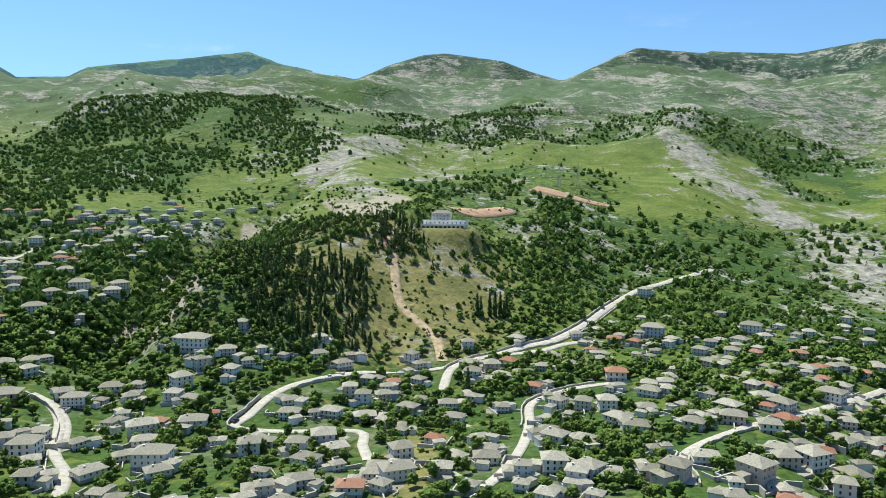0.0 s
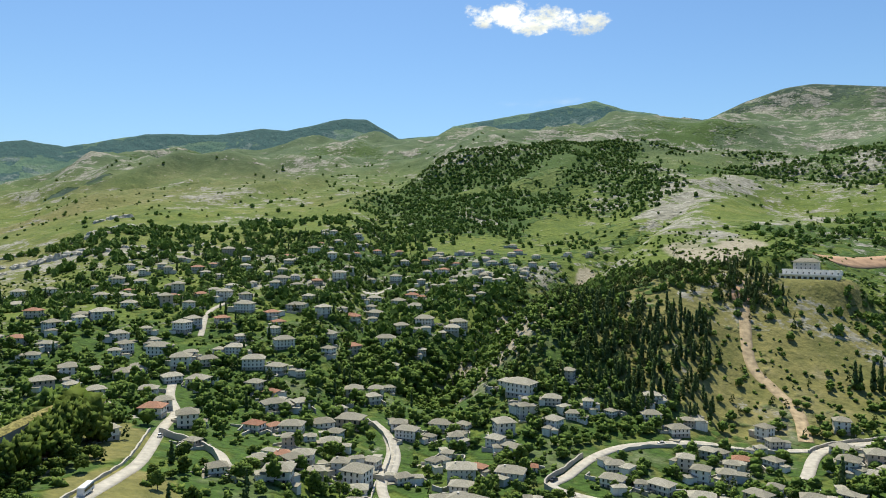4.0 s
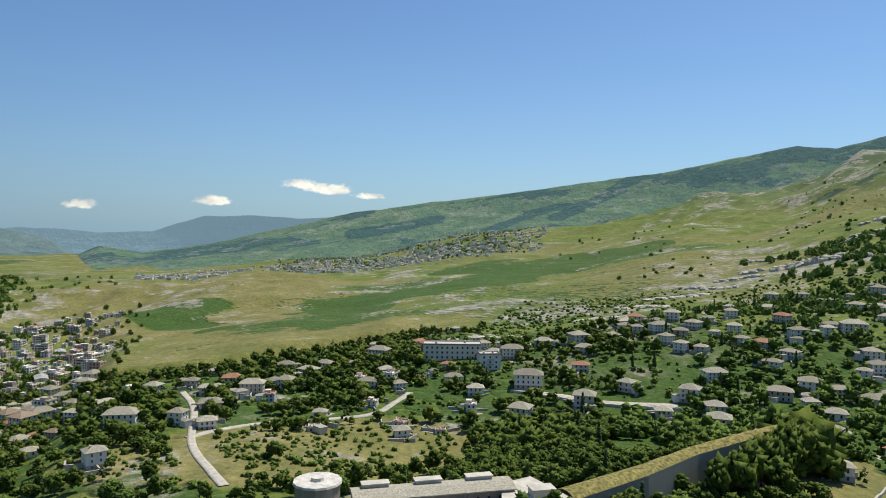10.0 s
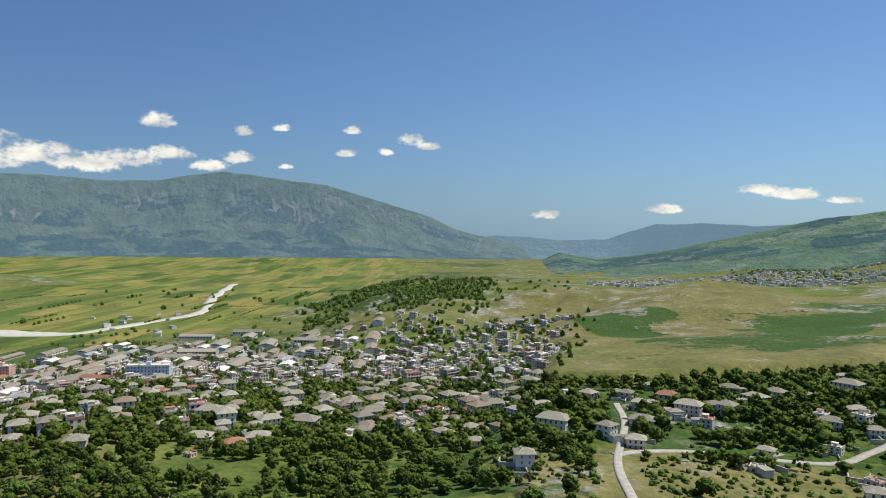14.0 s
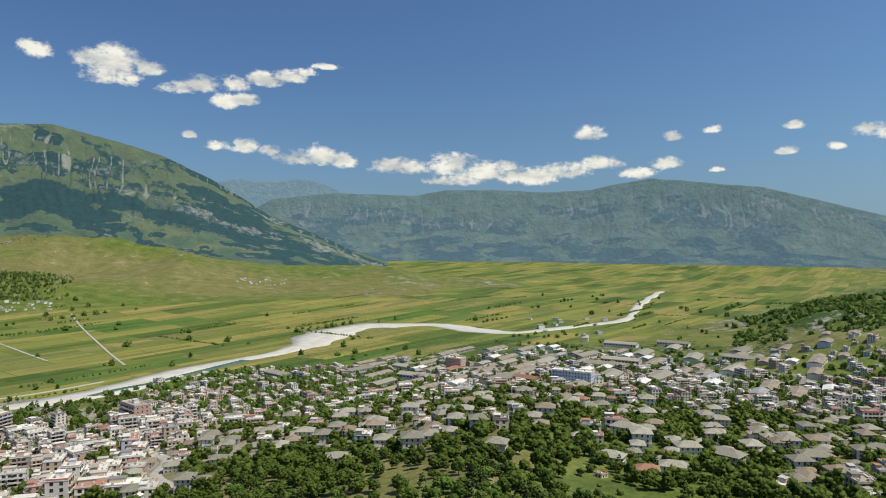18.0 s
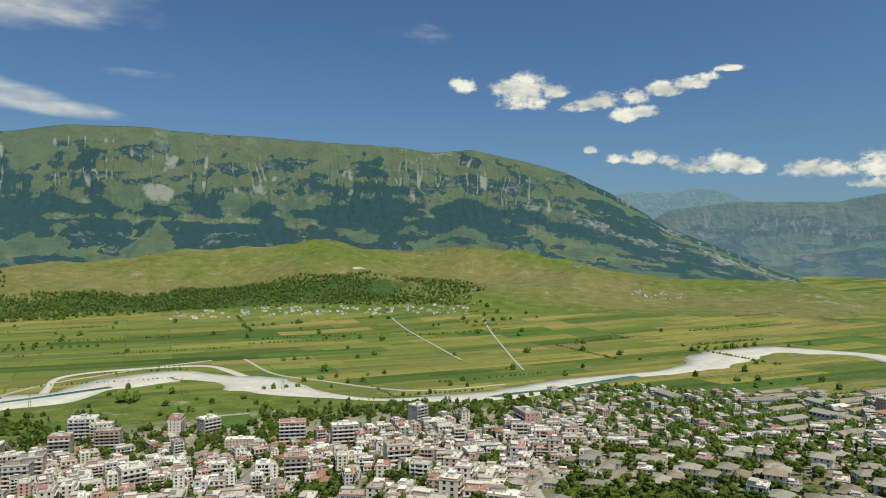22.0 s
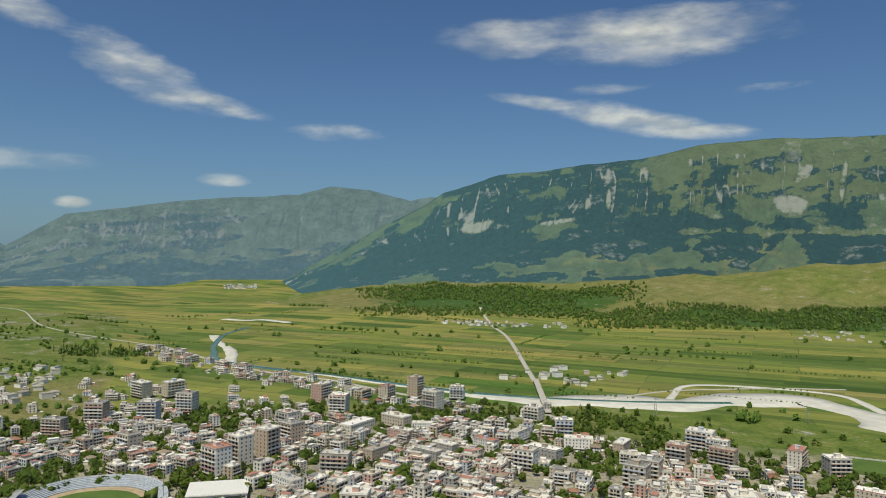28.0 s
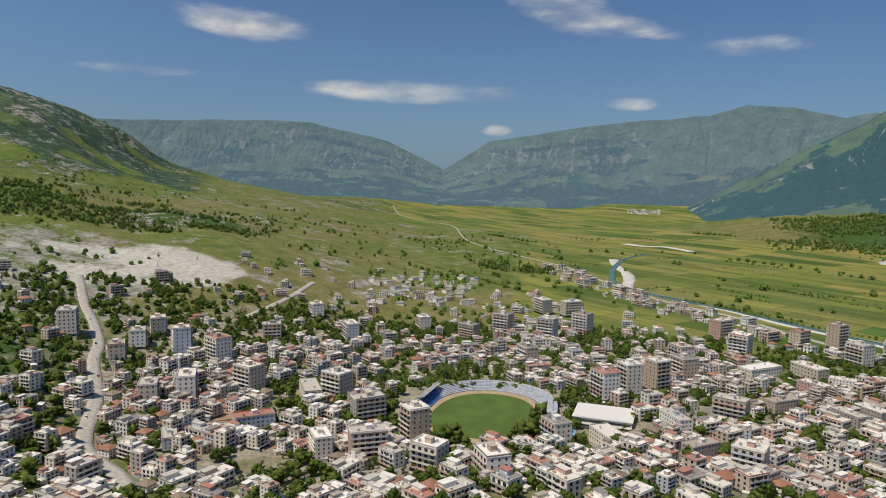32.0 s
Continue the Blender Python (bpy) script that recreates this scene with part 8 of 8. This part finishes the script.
stone_wall("lower_road", "long stone garden wall beside the lower road", beside("lower_road", 0.08, 0.42, 4.2), 1.8)
stone_wall("lower_bank", "stone wall above the lower road", beside("lower_road", 0.5, 0.68, -4.0), 2.2)
stone_wall("house_road", "stone wall beside the road between the houses", beside("house_road", 0.1, 0.6, -3.9), 1.3)
stone_wall("castle_road", "stone parapet along the castle road", beside("castle_road", 0.0, 0.55, 4.6), 1.0)
stone_wall("terrace_lane", "dark stone retaining wall below the terrace houses", beside("terrace_lane", 0.0, 1.0, 3.2), 2.2)
stone_wall("castle_lane", "dark stone retaining wall along the castle lane", beside("castle_lane", 0.0, 1.0, -3.0), 3.0)
stone_wall("wall_road", "pale wall beside the garden road", beside("wall_road", 0.0, 1.0, -3.6), 1.2)
stone_wall("slope_lane", "stone wall along the lane up the slope", beside("slope_lane", 0.0, 1.0, 2.8), 1.2)

# sports grounds by the river and in the town
for name, label, x, y, w, d, turn, mat in (("sports_pitch", "fenced green sports pitch by the river meadow", 262, -748, 62, 70, 0.55, TURF), ("sports_court", "red hard court between the blocks", 500, 127, 18, 32, 0.35, RED_EARTH)):
    court = thing(name, label, "sports pitch")
    court.matrix_basis = pose(x, y, at_ground(x, y) + 0.5, 0, 0, math.degrees(turn))
    part("surface", Shape().box(-w / 2, w / 2, -d / 2, d / 2, -2, 0).mesh("surface", [mat]), court)
    for s in (-1, 1):
        part("side_fence", Shape().box(-w / 2, w / 2, s * d / 2 - .1, s * d / 2 + .1, 0, 1.6).mesh("side_fence", [CONCRETE]), court)
    taken.append((x, y, d / 2))

# far villages
COTTAGE = [Shape().box(-5, 5, -4, 4, -3, 4.5, 0).hip(-5.6, 5.6, -4.6, 4.6, 4.5, 2.0, 1), Shape().box(-6, 6, -5, 5, -3, 6.5, 0).box(-6.2, 6.2, -5.2, 5.2, 6.5, 6.9, 1)]
vrs = np.random.RandomState(5)


def hamlet(count, b0, b1, r0, r1, size=1.0):
    b, r = np.radians(vrs.uniform(b0, b1, count)), vrs.uniform(r0, r1, count)
    x, y = MID[0] - np.sin(b) * r, MID[1] + np.cos(b) * r
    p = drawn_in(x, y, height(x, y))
    return np.column_stack([vrs.randint(0, 2, count), p, vrs.uniform(0, 6.28, count), vrs.uniform(0.8, 1.4, count) * size, vrs.uniform(0.8, 1.1, count)])


far_houses = np.concatenate([hamlet(620, 76, 96, 1900, 2940, 0.85), hamlet(420, 80, 97, 1750, 2500, 0.8), hamlet(200, 93, 104, 1850, 2600, 0.8), hamlet(90, 101, 108, 1950, 2400), hamlet(150, 183, 207, 1930, 2040, 0.6), hamlet(60, 224, 234, 2020, 2120, 0.8),
                             hamlet(50, 249.5, 252, 4300, 4900, 1.1), hamlet(60, 262, 271, 1050, 1350, 0.9), hamlet(20, 166, 171, 2350, 2500, 0.6), hamlet(24, 218, 228, 1150, 1320, 0.9), hamlet(14, 140, 150, 1250, 1700)])
scatter("far_village_houses", "small pale houses of villages across the valley", "houses", COTTAGE, far_houses, [PLASTER, SLATE])


# ---- trees ----
def clump(r, seed, flat=0.8):
    """One tuft of leaves: an uneven tetrahedron lying anyhow."""
    g = random.Random(seed)
    turn = Euler((g.uniform(0, 6.28), g.uniform(0, 6.28), g.uniform(0, 6.28))).to_matrix()
    vs = []
    for c in ((1, 1, 1), (-1, -1, 1), (-1, 1, -1), (1, -1, -1)):
        p = turn @ (Vector(c) * (r * 0.78 * g.uniform(0.75, 1.3)))
        vs.append((p.x, p.y, p.z * flat))
    return Shape().add(vs, [(0, 1, 2), (0, 3, 1), (0, 2, 3), (1, 3, 2)])


def broad_crown(seed, count, radius=3.0, tall=5.0, base=1.6, size=0.95):
    g = random.Random(seed)
    s = Shape()
    for i in range(count):
        a, u = g.uniform(0, 6.283), g.uniform(-0.75, 1)
        rr = math.sqrt(max(0, 1 - u * u)) * radius * g.uniform(0.55, 1.08) * (0.8 + 0.35 * math.sin(2 * a + seed))
        s.moved(clump(size * g.uniform(0.7, 1.35), seed * 100 + i), rr * math.cos(a), rr * math.sin(a), base + tall * (0.45 + 0.42 * u * g.uniform(0.8, 1.1)), g.uniform(0, 6))
    return s


def spire_crown(seed, count, radius=0.9, tall=9.0):
    g = random.Random(seed)
    s = Shape()
    for i in range(count):
        u = (i + g.random()) / count
        w = radius * (1 - u) ** 0.6 * min(1, u * 6 + 0.35)
        a = g.uniform(0, 6.283)
        s.moved(clump(0.55 * (1.1 - 0.6 * u) + 0.15, seed * 77 + i, 1.8), w * 0.75 * math.cos(a), w * 0.75 * math.sin(a), 0.6 + u * tall, g.uniform(0, 6))
    return s


def pine_crown(seed, count):
    g = random.Random(seed)
    s = Shape()
    for i in range(count):
        u = i / count
        a, w = g.uniform(0, 6.283), 2.3 * (1 - u) ** 0.7 * g.uniform(0.4, 1.1) + 0.2
        s.moved(clump(0.85 * (1.15 - 0.6 * u), seed * 31 + i, 0.7), w * math.cos(a), w * math.sin(a), 2.0 + u * 6.5, g.uniform(0, 6))
    return s


def trunk(h, r):
    s = Shape().tube(0, 0, -0.8, h, r * 1.3, r * 0.6, 7)
    for k in range(3):
        a = k * 2.1 + 0.4
        s.add([(0.0, 0.0, h * 0.55), (0.12, 0.05, h * 0.5), (0.05, 0.12, h * 0.6), (1.5 * math.cos(a), 1.5 * math.sin(a), h * 1.15)], [(0, 1, 3), (1, 2, 3), (2, 0, 3)])
    return s


def tree_kind(name, label, crown, mat, h, r):
    ob = thing(name, label, "tree", "trees on the hillside")
    part("trunk", trunk(h, r).mesh("trunk", [BARK]), ob)
    part("crown", crown.mesh("crown", [mat], True), ob)
    return ob


TREES = [tree_kind("broadleaf_tree", "leafy green broadleaf tree with an uneven crown", broad_crown(3, 150, size=0.78), LEAF, 3.6, 0.2),
         tree_kind("broadleaf_tree", "spreading dark green broadleaf tree beside the houses", broad_crown(5, 170, 3.6, 4.6, size=0.8), LEAF, 3.4, 0.22),
         tree_kind("broadleaf_tree", "tall leafy green tree on the slope", broad_crown(8, 160, 2.6, 7.0, size=0.78), LEAF, 4.8, 0.2),
         tree_kind("cypress_tree", "slender dark green cypress on the hillside", spire_crown(2, 110), CYPRESS, 3.0, 0.15),
         tree_kind("pine_tree", "dark green pine on the hillside", pine_crown(4, 130), PINE, 6.5, 0.18)]
KINDS_NEAR = [broad_crown(3, 100, size=0.82), broad_crown(5, 108, 3.6, 4.6, size=0.86), broad_crown(8, 100, 2.6, 7.0, size=0.82), spire_crown(2, 50, 1.0), pine_crown(4, 60)]
KINDS_MID = [broad_crown(3, 28, size=1.5), broad_crown(5, 30, 3.4, 4.6, size=1.55), broad_crown(8, 28, 2.5, 6.6, size=1.45), spire_crown(2, 20, 1.0), pine_crown(4, 22)]
KINDS_FAR = [broad_crown(3, 11, 2.5, 4.5, 0.6, 2.3), broad_crown(6, 12, 2.9, 4.2, 0.6, 2.3), broad_crown(9, 10, 2.0, 5, 0.6, 2.2), spire_crown(7, 9, 0.9), pine_crown(9, 11)]
BUSH = [broad_crown(21, 9, 1.0, 1.3, 0.0, 0.8), broad_crown(22, 7, 0.8, 1.0, 0.0, 0.75)]

CELL, HALF = 3.0, 1200
busy = np.zeros((int(2 * HALF / CELL), int(2 * HALF / CELL)), bool)


def block_out(x, y, rad):
    i0, i1 = int((x - rad + HALF) / CELL), int((x + rad + HALF) / CELL)
    j0, j1 = int((y - rad + HALF) / CELL), int((y + rad + HALF) / CELL)
    if i1 >= 0 and j1 >= 0 and i0 < len(busy) and j0 < len(busy):
        busy[max(0, i0):i1 + 1, max(0, j0):j1 + 1] = True


for tx, ty, th in taken:
    block_out(tx, ty, th * 0.78)
for lx, ly, lw in lane_pts:
    block_out(lx, ly, lw + (3.4 if math.hypot(lx - MID[0], ly - MID[1]) < 470 else 0.8))
block_out(STADIUM[0], STADIUM[1], 66)
for q in CASTLE_CLEAR:
    block_out(*q)

nrs = np.random.RandomState(23)


def sow(count, b0, b1, r0, r1, kinds, dense, size=(0.7, 1.25), clumpy=0.5, grain=60.0, meadows=False, within=None, follow=False):
    """Trees at random over a stretch of land, gathered in groups, clear of roofs and roads."""
    b = np.radians(nrs.uniform(b0, b1, count))
    r = np.sqrt(nrs.uniform(r0 * r0, r1 * r1, count))
    x, y = MID[0] - np.sin(b) * r, MID[1] + np.cos(b) * r
    n = fbm(x + 40, y, grain, 3)
    open_ground = np.maximum(np.maximum(patch(np.degrees(b) % 360, r, 88, 262, 16, 60), np.maximum(patch(np.degrees(b) % 360, r, 45, 212, 5, 30), np.maximum(patch(np.degrees(b) % 360, r, 48, 290, 4, 34), patch(np.degrees(b) % 360, r, 82, 305, 7, 34)))), np.maximum(patch(np.degrees(b) % 360, r, -6, 250, 3.5, 60), np.maximum(0.97 * patch(np.degrees(b) % 360, r, 0, 530, 13, 140), np.maximum(patch(np.degrees(b) % 360, r, 206, 915, 13, 120), patch(np.degrees(b) % 360, r, 192, 930, 6, 65)))))
    keep = (n > clumpy + nrs.uniform(-0.1, 0.1, count)) & (nrs.rand(count) < dense * (1 - (0.0 if meadows else 0.92) * open_ground))
    deg = np.degrees(b)
    rim = np.minimum(np.minimum(deg - b0, b1 - deg) / (0.10 * (b1 - b0)), np.minimum(r - r0, r1 - r) / (0.08 * (r1 - r0)))
    keep &= nrs.rand(count) < np.clip(rim, 0.0 if r0 > 600 else 0.35, 1)
    if follow:
        keep &= nrs.rand(count) < np.clip((land_cover(x, y, height(x, y))[0] - 0.28) * 2.4, 0.015, 1)
    if within is not None:
        keep &= r < within(deg)
    inside = (abs(x) < HALF - 4) & (abs(y) < HALF - 4)
    i, j = np.clip(((x + HALF) / CELL).astype(int), 0, len(busy) - 1), np.clip(((y + HALF) / CELL).astype(int), 0, len(busy) - 1)
    keep &= ~(inside & busy[i, j])
    x, y, r = x[keep], y[keep], r[keep]
    z = height(x, y)
    k = np.array(kinds)[nrs.randint(0, len(kinds), len(x))]
    return np.column_stack([k, x, y, z, nrs.uniform(0, 6.28, len(x)), nrs.uniform(*size, len(x)), nrs.uniform(0.8, 1.2, len(x))])


B = [0, 1, 2]
wooded = [sow(9400, -46, 30, 190, 680, B + B + B + [4], 0.88, (0.38, 0.88), 0.37, 35), sow(8500, 24, 82, 200, 960, B + B + B + [4, 3], 0.88, (0.45, 1.05), 0.38, 45, False, town_edge),
          sow(6500, 78, 150, 190, 600, B + B + [4], 0.9, (0.45, 1.0), 0.42, 45, False, scarp_edge),
          sow(420, 1, 13, 395, 530, [3, 3, 3, 3, 4], 0.9, (0.8, 1.3), 0.36, 60, True), sow(260, 12, 19, 400, 640, [4, 4, 0], 0.9, (0.6, 1.0), 0.44), sow(520, 7, 15, 450, 620, [4, 4, 0], 0.9, (0.5, 0.95), 0.42, 40, True), sow(420, -4, 8, 545, 640, [4, 4, 0], 0.9, (0.5, 0.9), 0.45, 40, True), sow(300, -3, 2, 560, 640, [4, 3], 0.9, (0.6, 1.0), 0.46, 40, True), sow(500, -14, 18, 420, 720, [4, 0, 0, 1, 1], 0.6, (0.35, 0.8), 0.50, 50, True),
          sow(900, -26, -10, 560, 900, B + [4], 0.8, (0.7, 1.2), 0.47), sow(700, 17, 30, 430, 700, B, 0.9, (0.8, 1.3), 0.40),
          sow(2200, 150, 200, 180, 640, B + B + [4], 0.8, (0.5, 1.0), 0.47), sow(17000, 176, 305, 300, 980, B + [4], 0.85, (0.6, 1.25), 0.38, 40), sow(5200, 106, 182, 430, 1000, B + B + [4], 0.85, (0.5, 1.0), 0.40, 40), sow(600, 135, 178, 180, 400, B, 0.95, (0.5, 1.0), 0.46),
          sow(700, 52, 74, 150, 262, B, 0.95, (0.5, 1.0), 0.3), sow(900, 52, 80, 235, 340, B, 0.95, (0.6, 1.1), 0.36, 40), sow(90, 47, 54, 272, 302, [2, 0], 1.0, (1.2, 1.7), 0.2), sow(1200, -46, -12, 190, 520, B, 0.9, (0.4, 0.8), 0.40, 35), sow(3000, 225, 290, 520, 950, B + B + [4], 0.8, (0.7, 1.2), 0.42)]
wooded.append(np.array([(k, x, y, at_ground(x, y) - 0.2, i * 1.3, s, h) for i, (k, x, y, s, h) in enumerate(((3, 14, 386, 1.35, 1.15), (3, 26, 527, 1.5, 1.2), (3, 29, 529, 1.3, 1.2), (3, 36, 531, 1.5, 1.3), (3, 40, 533, 1.6, 1.25), (3, 44, 534, 1.5, 1.3), (3, 49, 536, 1.4, 1.2), (3, 47, 531, 1.3, 1.1),
    (1, -263, 214, 2.1, 1.5), (0, -272, 208, 2.0, 1.6), (1, -257, 214, 1.8, 1.6), (2, -268, 216, 1.8, 1.3), (1, -252, 203, 1.9, 1.6), (0, -246, 196, 1.8, 1.7), (1, -241, 187, 1.7, 1.7), (0, -236, 179, 1.6, 1.6), (1, -229, 171, 1.5, 1.6), (0, -224, 162, 1.4, 1.6), (2, -249, 207, 1.7, 1.2), (0, -233, 186, 1.4, 1.4), (1, 452, -52, 2.1, 1.2), (0, 456, -62, 1.9, 1.3), (2, 456, -112, 2.1, 1.1), (1, 463, -120, 2.0, 1.1), (0, 470, -122, 2.0, 1.2), (2, 480, -130, 2.4, 1.2),
    (1, 488, -134, 1.7, 1.1), (0, 450, -70, 1.3, 0.9), (2, 461, -108, 1.5, 0.9)))]))
wooded = np.concatenate(wooded)
order = np.argsort(np.hypot(wooded[:, 1], wooded[:, 2]))
wooded = wooded[order]
singles = wooded[60:60 + 1120:4]
single_rows = set(range(60, 60 + 1120, 4))
mask = np.array([i not in single_rows for i in range(len(wooded))])
for n_, (k, x, y, z, t, s, h) in enumerate(singles):
    m = pose(x, y, z, 0, 0, math.degrees(t))
    proto = TREES[int(k)]
    if ("tree", int(k)) not in used:
        used.add(("tree", int(k)))
        proto.matrix_basis = m @ Matrix.Diagonal((s, s, s * h, 1))
    else:
        made = copy_thing(proto, m)
        made.scale = (s, s, s * h)
rest = wooded[mask]
leafy, spires, pines = rest[rest[:, 0] < 3], rest[rest[:, 0] == 3], rest[rest[:, 0] == 4]
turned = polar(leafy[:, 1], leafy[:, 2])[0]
# trees on these bearings take the darker leaf colour in place of shade
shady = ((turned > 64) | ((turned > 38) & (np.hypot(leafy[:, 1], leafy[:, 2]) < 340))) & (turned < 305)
shaded_leafy = leafy[shady]
out_ = np.hypot(shaded_leafy[:, 1], shaded_leafy[:, 2])
scatter("oak_trees", "dense broadleaf trees, coloured darker, on the slopes below the castle", "trees", KINDS_NEAR, shaded_leafy[out_ < 330], [SHADED_LEAF], True)
scatter("oak_wood", "darker-coloured broadleaf trees between the houses", "trees", KINDS_MID, shaded_leafy[(out_ >= 330) & (out_ < 600)], [SHADED_LEAF], True)
scatter("oak_groves", "dark trees along the streets of the lower town", "trees", KINDS_FAR, shaded_leafy[out_ >= 600], [SHADED_LEAF])
leafy = leafy[~shady]
apart_ = np.hypot(leafy[:, 1], leafy[:, 2])
scatter("hillside_trees", "dense green broadleaf trees between the houses", "trees", KINDS_NEAR, leafy[apart_ < 360], [LEAF], True)
scatter("slope_trees", "green broadleaf trees over the wider slopes and streets", "trees", KINDS_MID, leafy[(apart_ >= 360) & (apart_ < 560)], [LEAF], True)
scatter("street_trees", "green trees between the houses and streets lower down", "trees", KINDS_FAR, leafy[apart_ >= 560], [LEAF])
scatter("cypress_wood", "dark slender cypresses on the hill", "trees", KINDS_NEAR, spires, [CYPRESS], True)
scatter("pine_wood", "dark pines on the slopes", "trees", KINDS_MID, pines, [PINE], True)

F = [0, 1, 2]
far = [sow(18000, 7, 37, 640, 1750, F + F + [4], 0.9, (0.45, 0.9), 0.36, 130, False, None, True), sow(12000, -10, 10, 640, 1900, F + [4], 0.8, (0.5, 1.0), 0.40, 130, False, None, True), sow(9000, -36, -8, 640, 2100, F + [4], 0.8, (0.6, 1.2), 0.42, 200, False, None, True),
       sow(1200, 26, 60, 760, 1050, F, 0.8, (0.8, 1.3), 0.48, 120), sow(1300, 20, 75, 900, 2300, F, 0.5, (0.6, 1.2), 0.60, 150), sow(1500, 106, 150, 560, 1500, F, 0.5, (0.7, 1.2), 0.52, 110),
       sow(1600, 150, 176, 560, 1050, F, 0.6, (0.7, 1.2), 0.47, 70), sow(9500, 182, 224, 2040, 2430, [4, 4, 0], 0.95, (0.8, 1.35), 0.36, 200), sow(6500, 218, 242, 2180, 2900, [4, 0], 0.9, (0.9, 1.5), 0.38, 200),
       sow(1700, 150, 268, 900, 2100, F + [2], 0.16, (0.9, 1.9), 0.52, 90), sow(2200, 255, 302, 800, 2300, F + [4], 0.7, (0.7, 1.4), 0.52, 90), sow(4200, 279, 300, 1300, 1800, [4, 4, 0], 0.9, (0.7, 1.3), 0.46, 120), sow(130, 255.5, 263, 1480, 1560, [3, 3, 2], 1.0, (1.2, 1.8), 0.3, 60), sow(26, 208.4, 209.8, 985, 1012, [1, 0, 2], 1.0, (1.3, 1.8), 0.0, 60, True), sow(500, 150, 262, 800, 1250, F, 0.6, (0.8, 1.4), 0.56, 60),
       sow(600, 108, 150, 1500, 2500, F, 0.25, (0.9, 1.9), 0.5, 90), sow(2200, 77, 98, 1800, 2900, F, 0.8, (0.6, 1.1), 0.40, 120), sow(1500, 115, 131, 1200, 1700, F, 0.9, (0.9, 1.4), 0.42, 120)]
far = np.concatenate(far)
# hedges and rows of trees along the field edges
axis = np.array([math.cos(radians(31)), math.sin(radians(31))])
rows_ = []
for n_ in range(170):
    b_, r_ = radians(nrs.uniform(120, 266)), nrs.uniform(1000, 2500)
    p = MID[:2] + r_ * np.array([-math.sin(b_), math.cos(b_)])
    d_ = axis if nrs.rand() < 0.8 else np.array([-axis[1], axis[0]])
    gap_, wide_ = (nrs.uniform(5, 9), nrs.uniform(0.35, 0.7)) if nrs.rand() < 0.7 else (nrs.uniform(14, 30), nrs.uniform(0.8, 1.4))
    for k in range(int(nrs.uniform(60, 260) / gap_)):
        q = p + d_ * k * gap_ + nrs.uniform(-1.5, 1.5, 2)
        z_ = at_ground(*q)
        if z_ < 34 and nrs.rand() < 0.85:
            rows_.append((nrs.randint(0, 3), q[0], q[1], z_ - 0.4, nrs.uniform(0, 6), wide_ * nrs.uniform(0.7, 1.3), 1.0))
far = np.concatenate([far, np.array(rows_)])
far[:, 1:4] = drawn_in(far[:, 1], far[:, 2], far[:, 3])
scatter("far_trees", "scattered trees and woods over hills and fields", "trees", KINDS_FAR, far[far[:, 0] < 3], [LEAF])
scatter("far_pines", "dark pine woods on the far slopes", "trees", KINDS_FAR, far[far[:, 0] >= 3], [PINE])
bushes = np.concatenate([sow(1500, 70, 106, 195, 330, [0, 1], 0.8, (0.4, 1.2), 0.45, 25, True), sow(900, -13, 3, 440, 720, [0, 1], 0.7, (0.5, 1.3), 0.42, 30, True), sow(260, -10, -1, 200, 310, [0, 1], 0.7, (0.4, 1.0), 0.45, 25, True), sow(20000, -46, 110, 150, 800, [0, 1], 0.8, (0.5, 1.5), 0.38, 40, False, lambda d: np.where(d > 74, scarp_edge(d), 900)), sow(2500, -30, 70, 800, 1800, [0, 1], 0.6, (1.0, 2.4), 0.46, 90), sow(1800, 110, 300, 150, 900, [0, 1], 0.5, (0.6, 1.4), 0.46, 40)])
scatter("scrub", "low green scrub on the stony slopes", "bushes", BUSH, bushes, [LEAF], True)
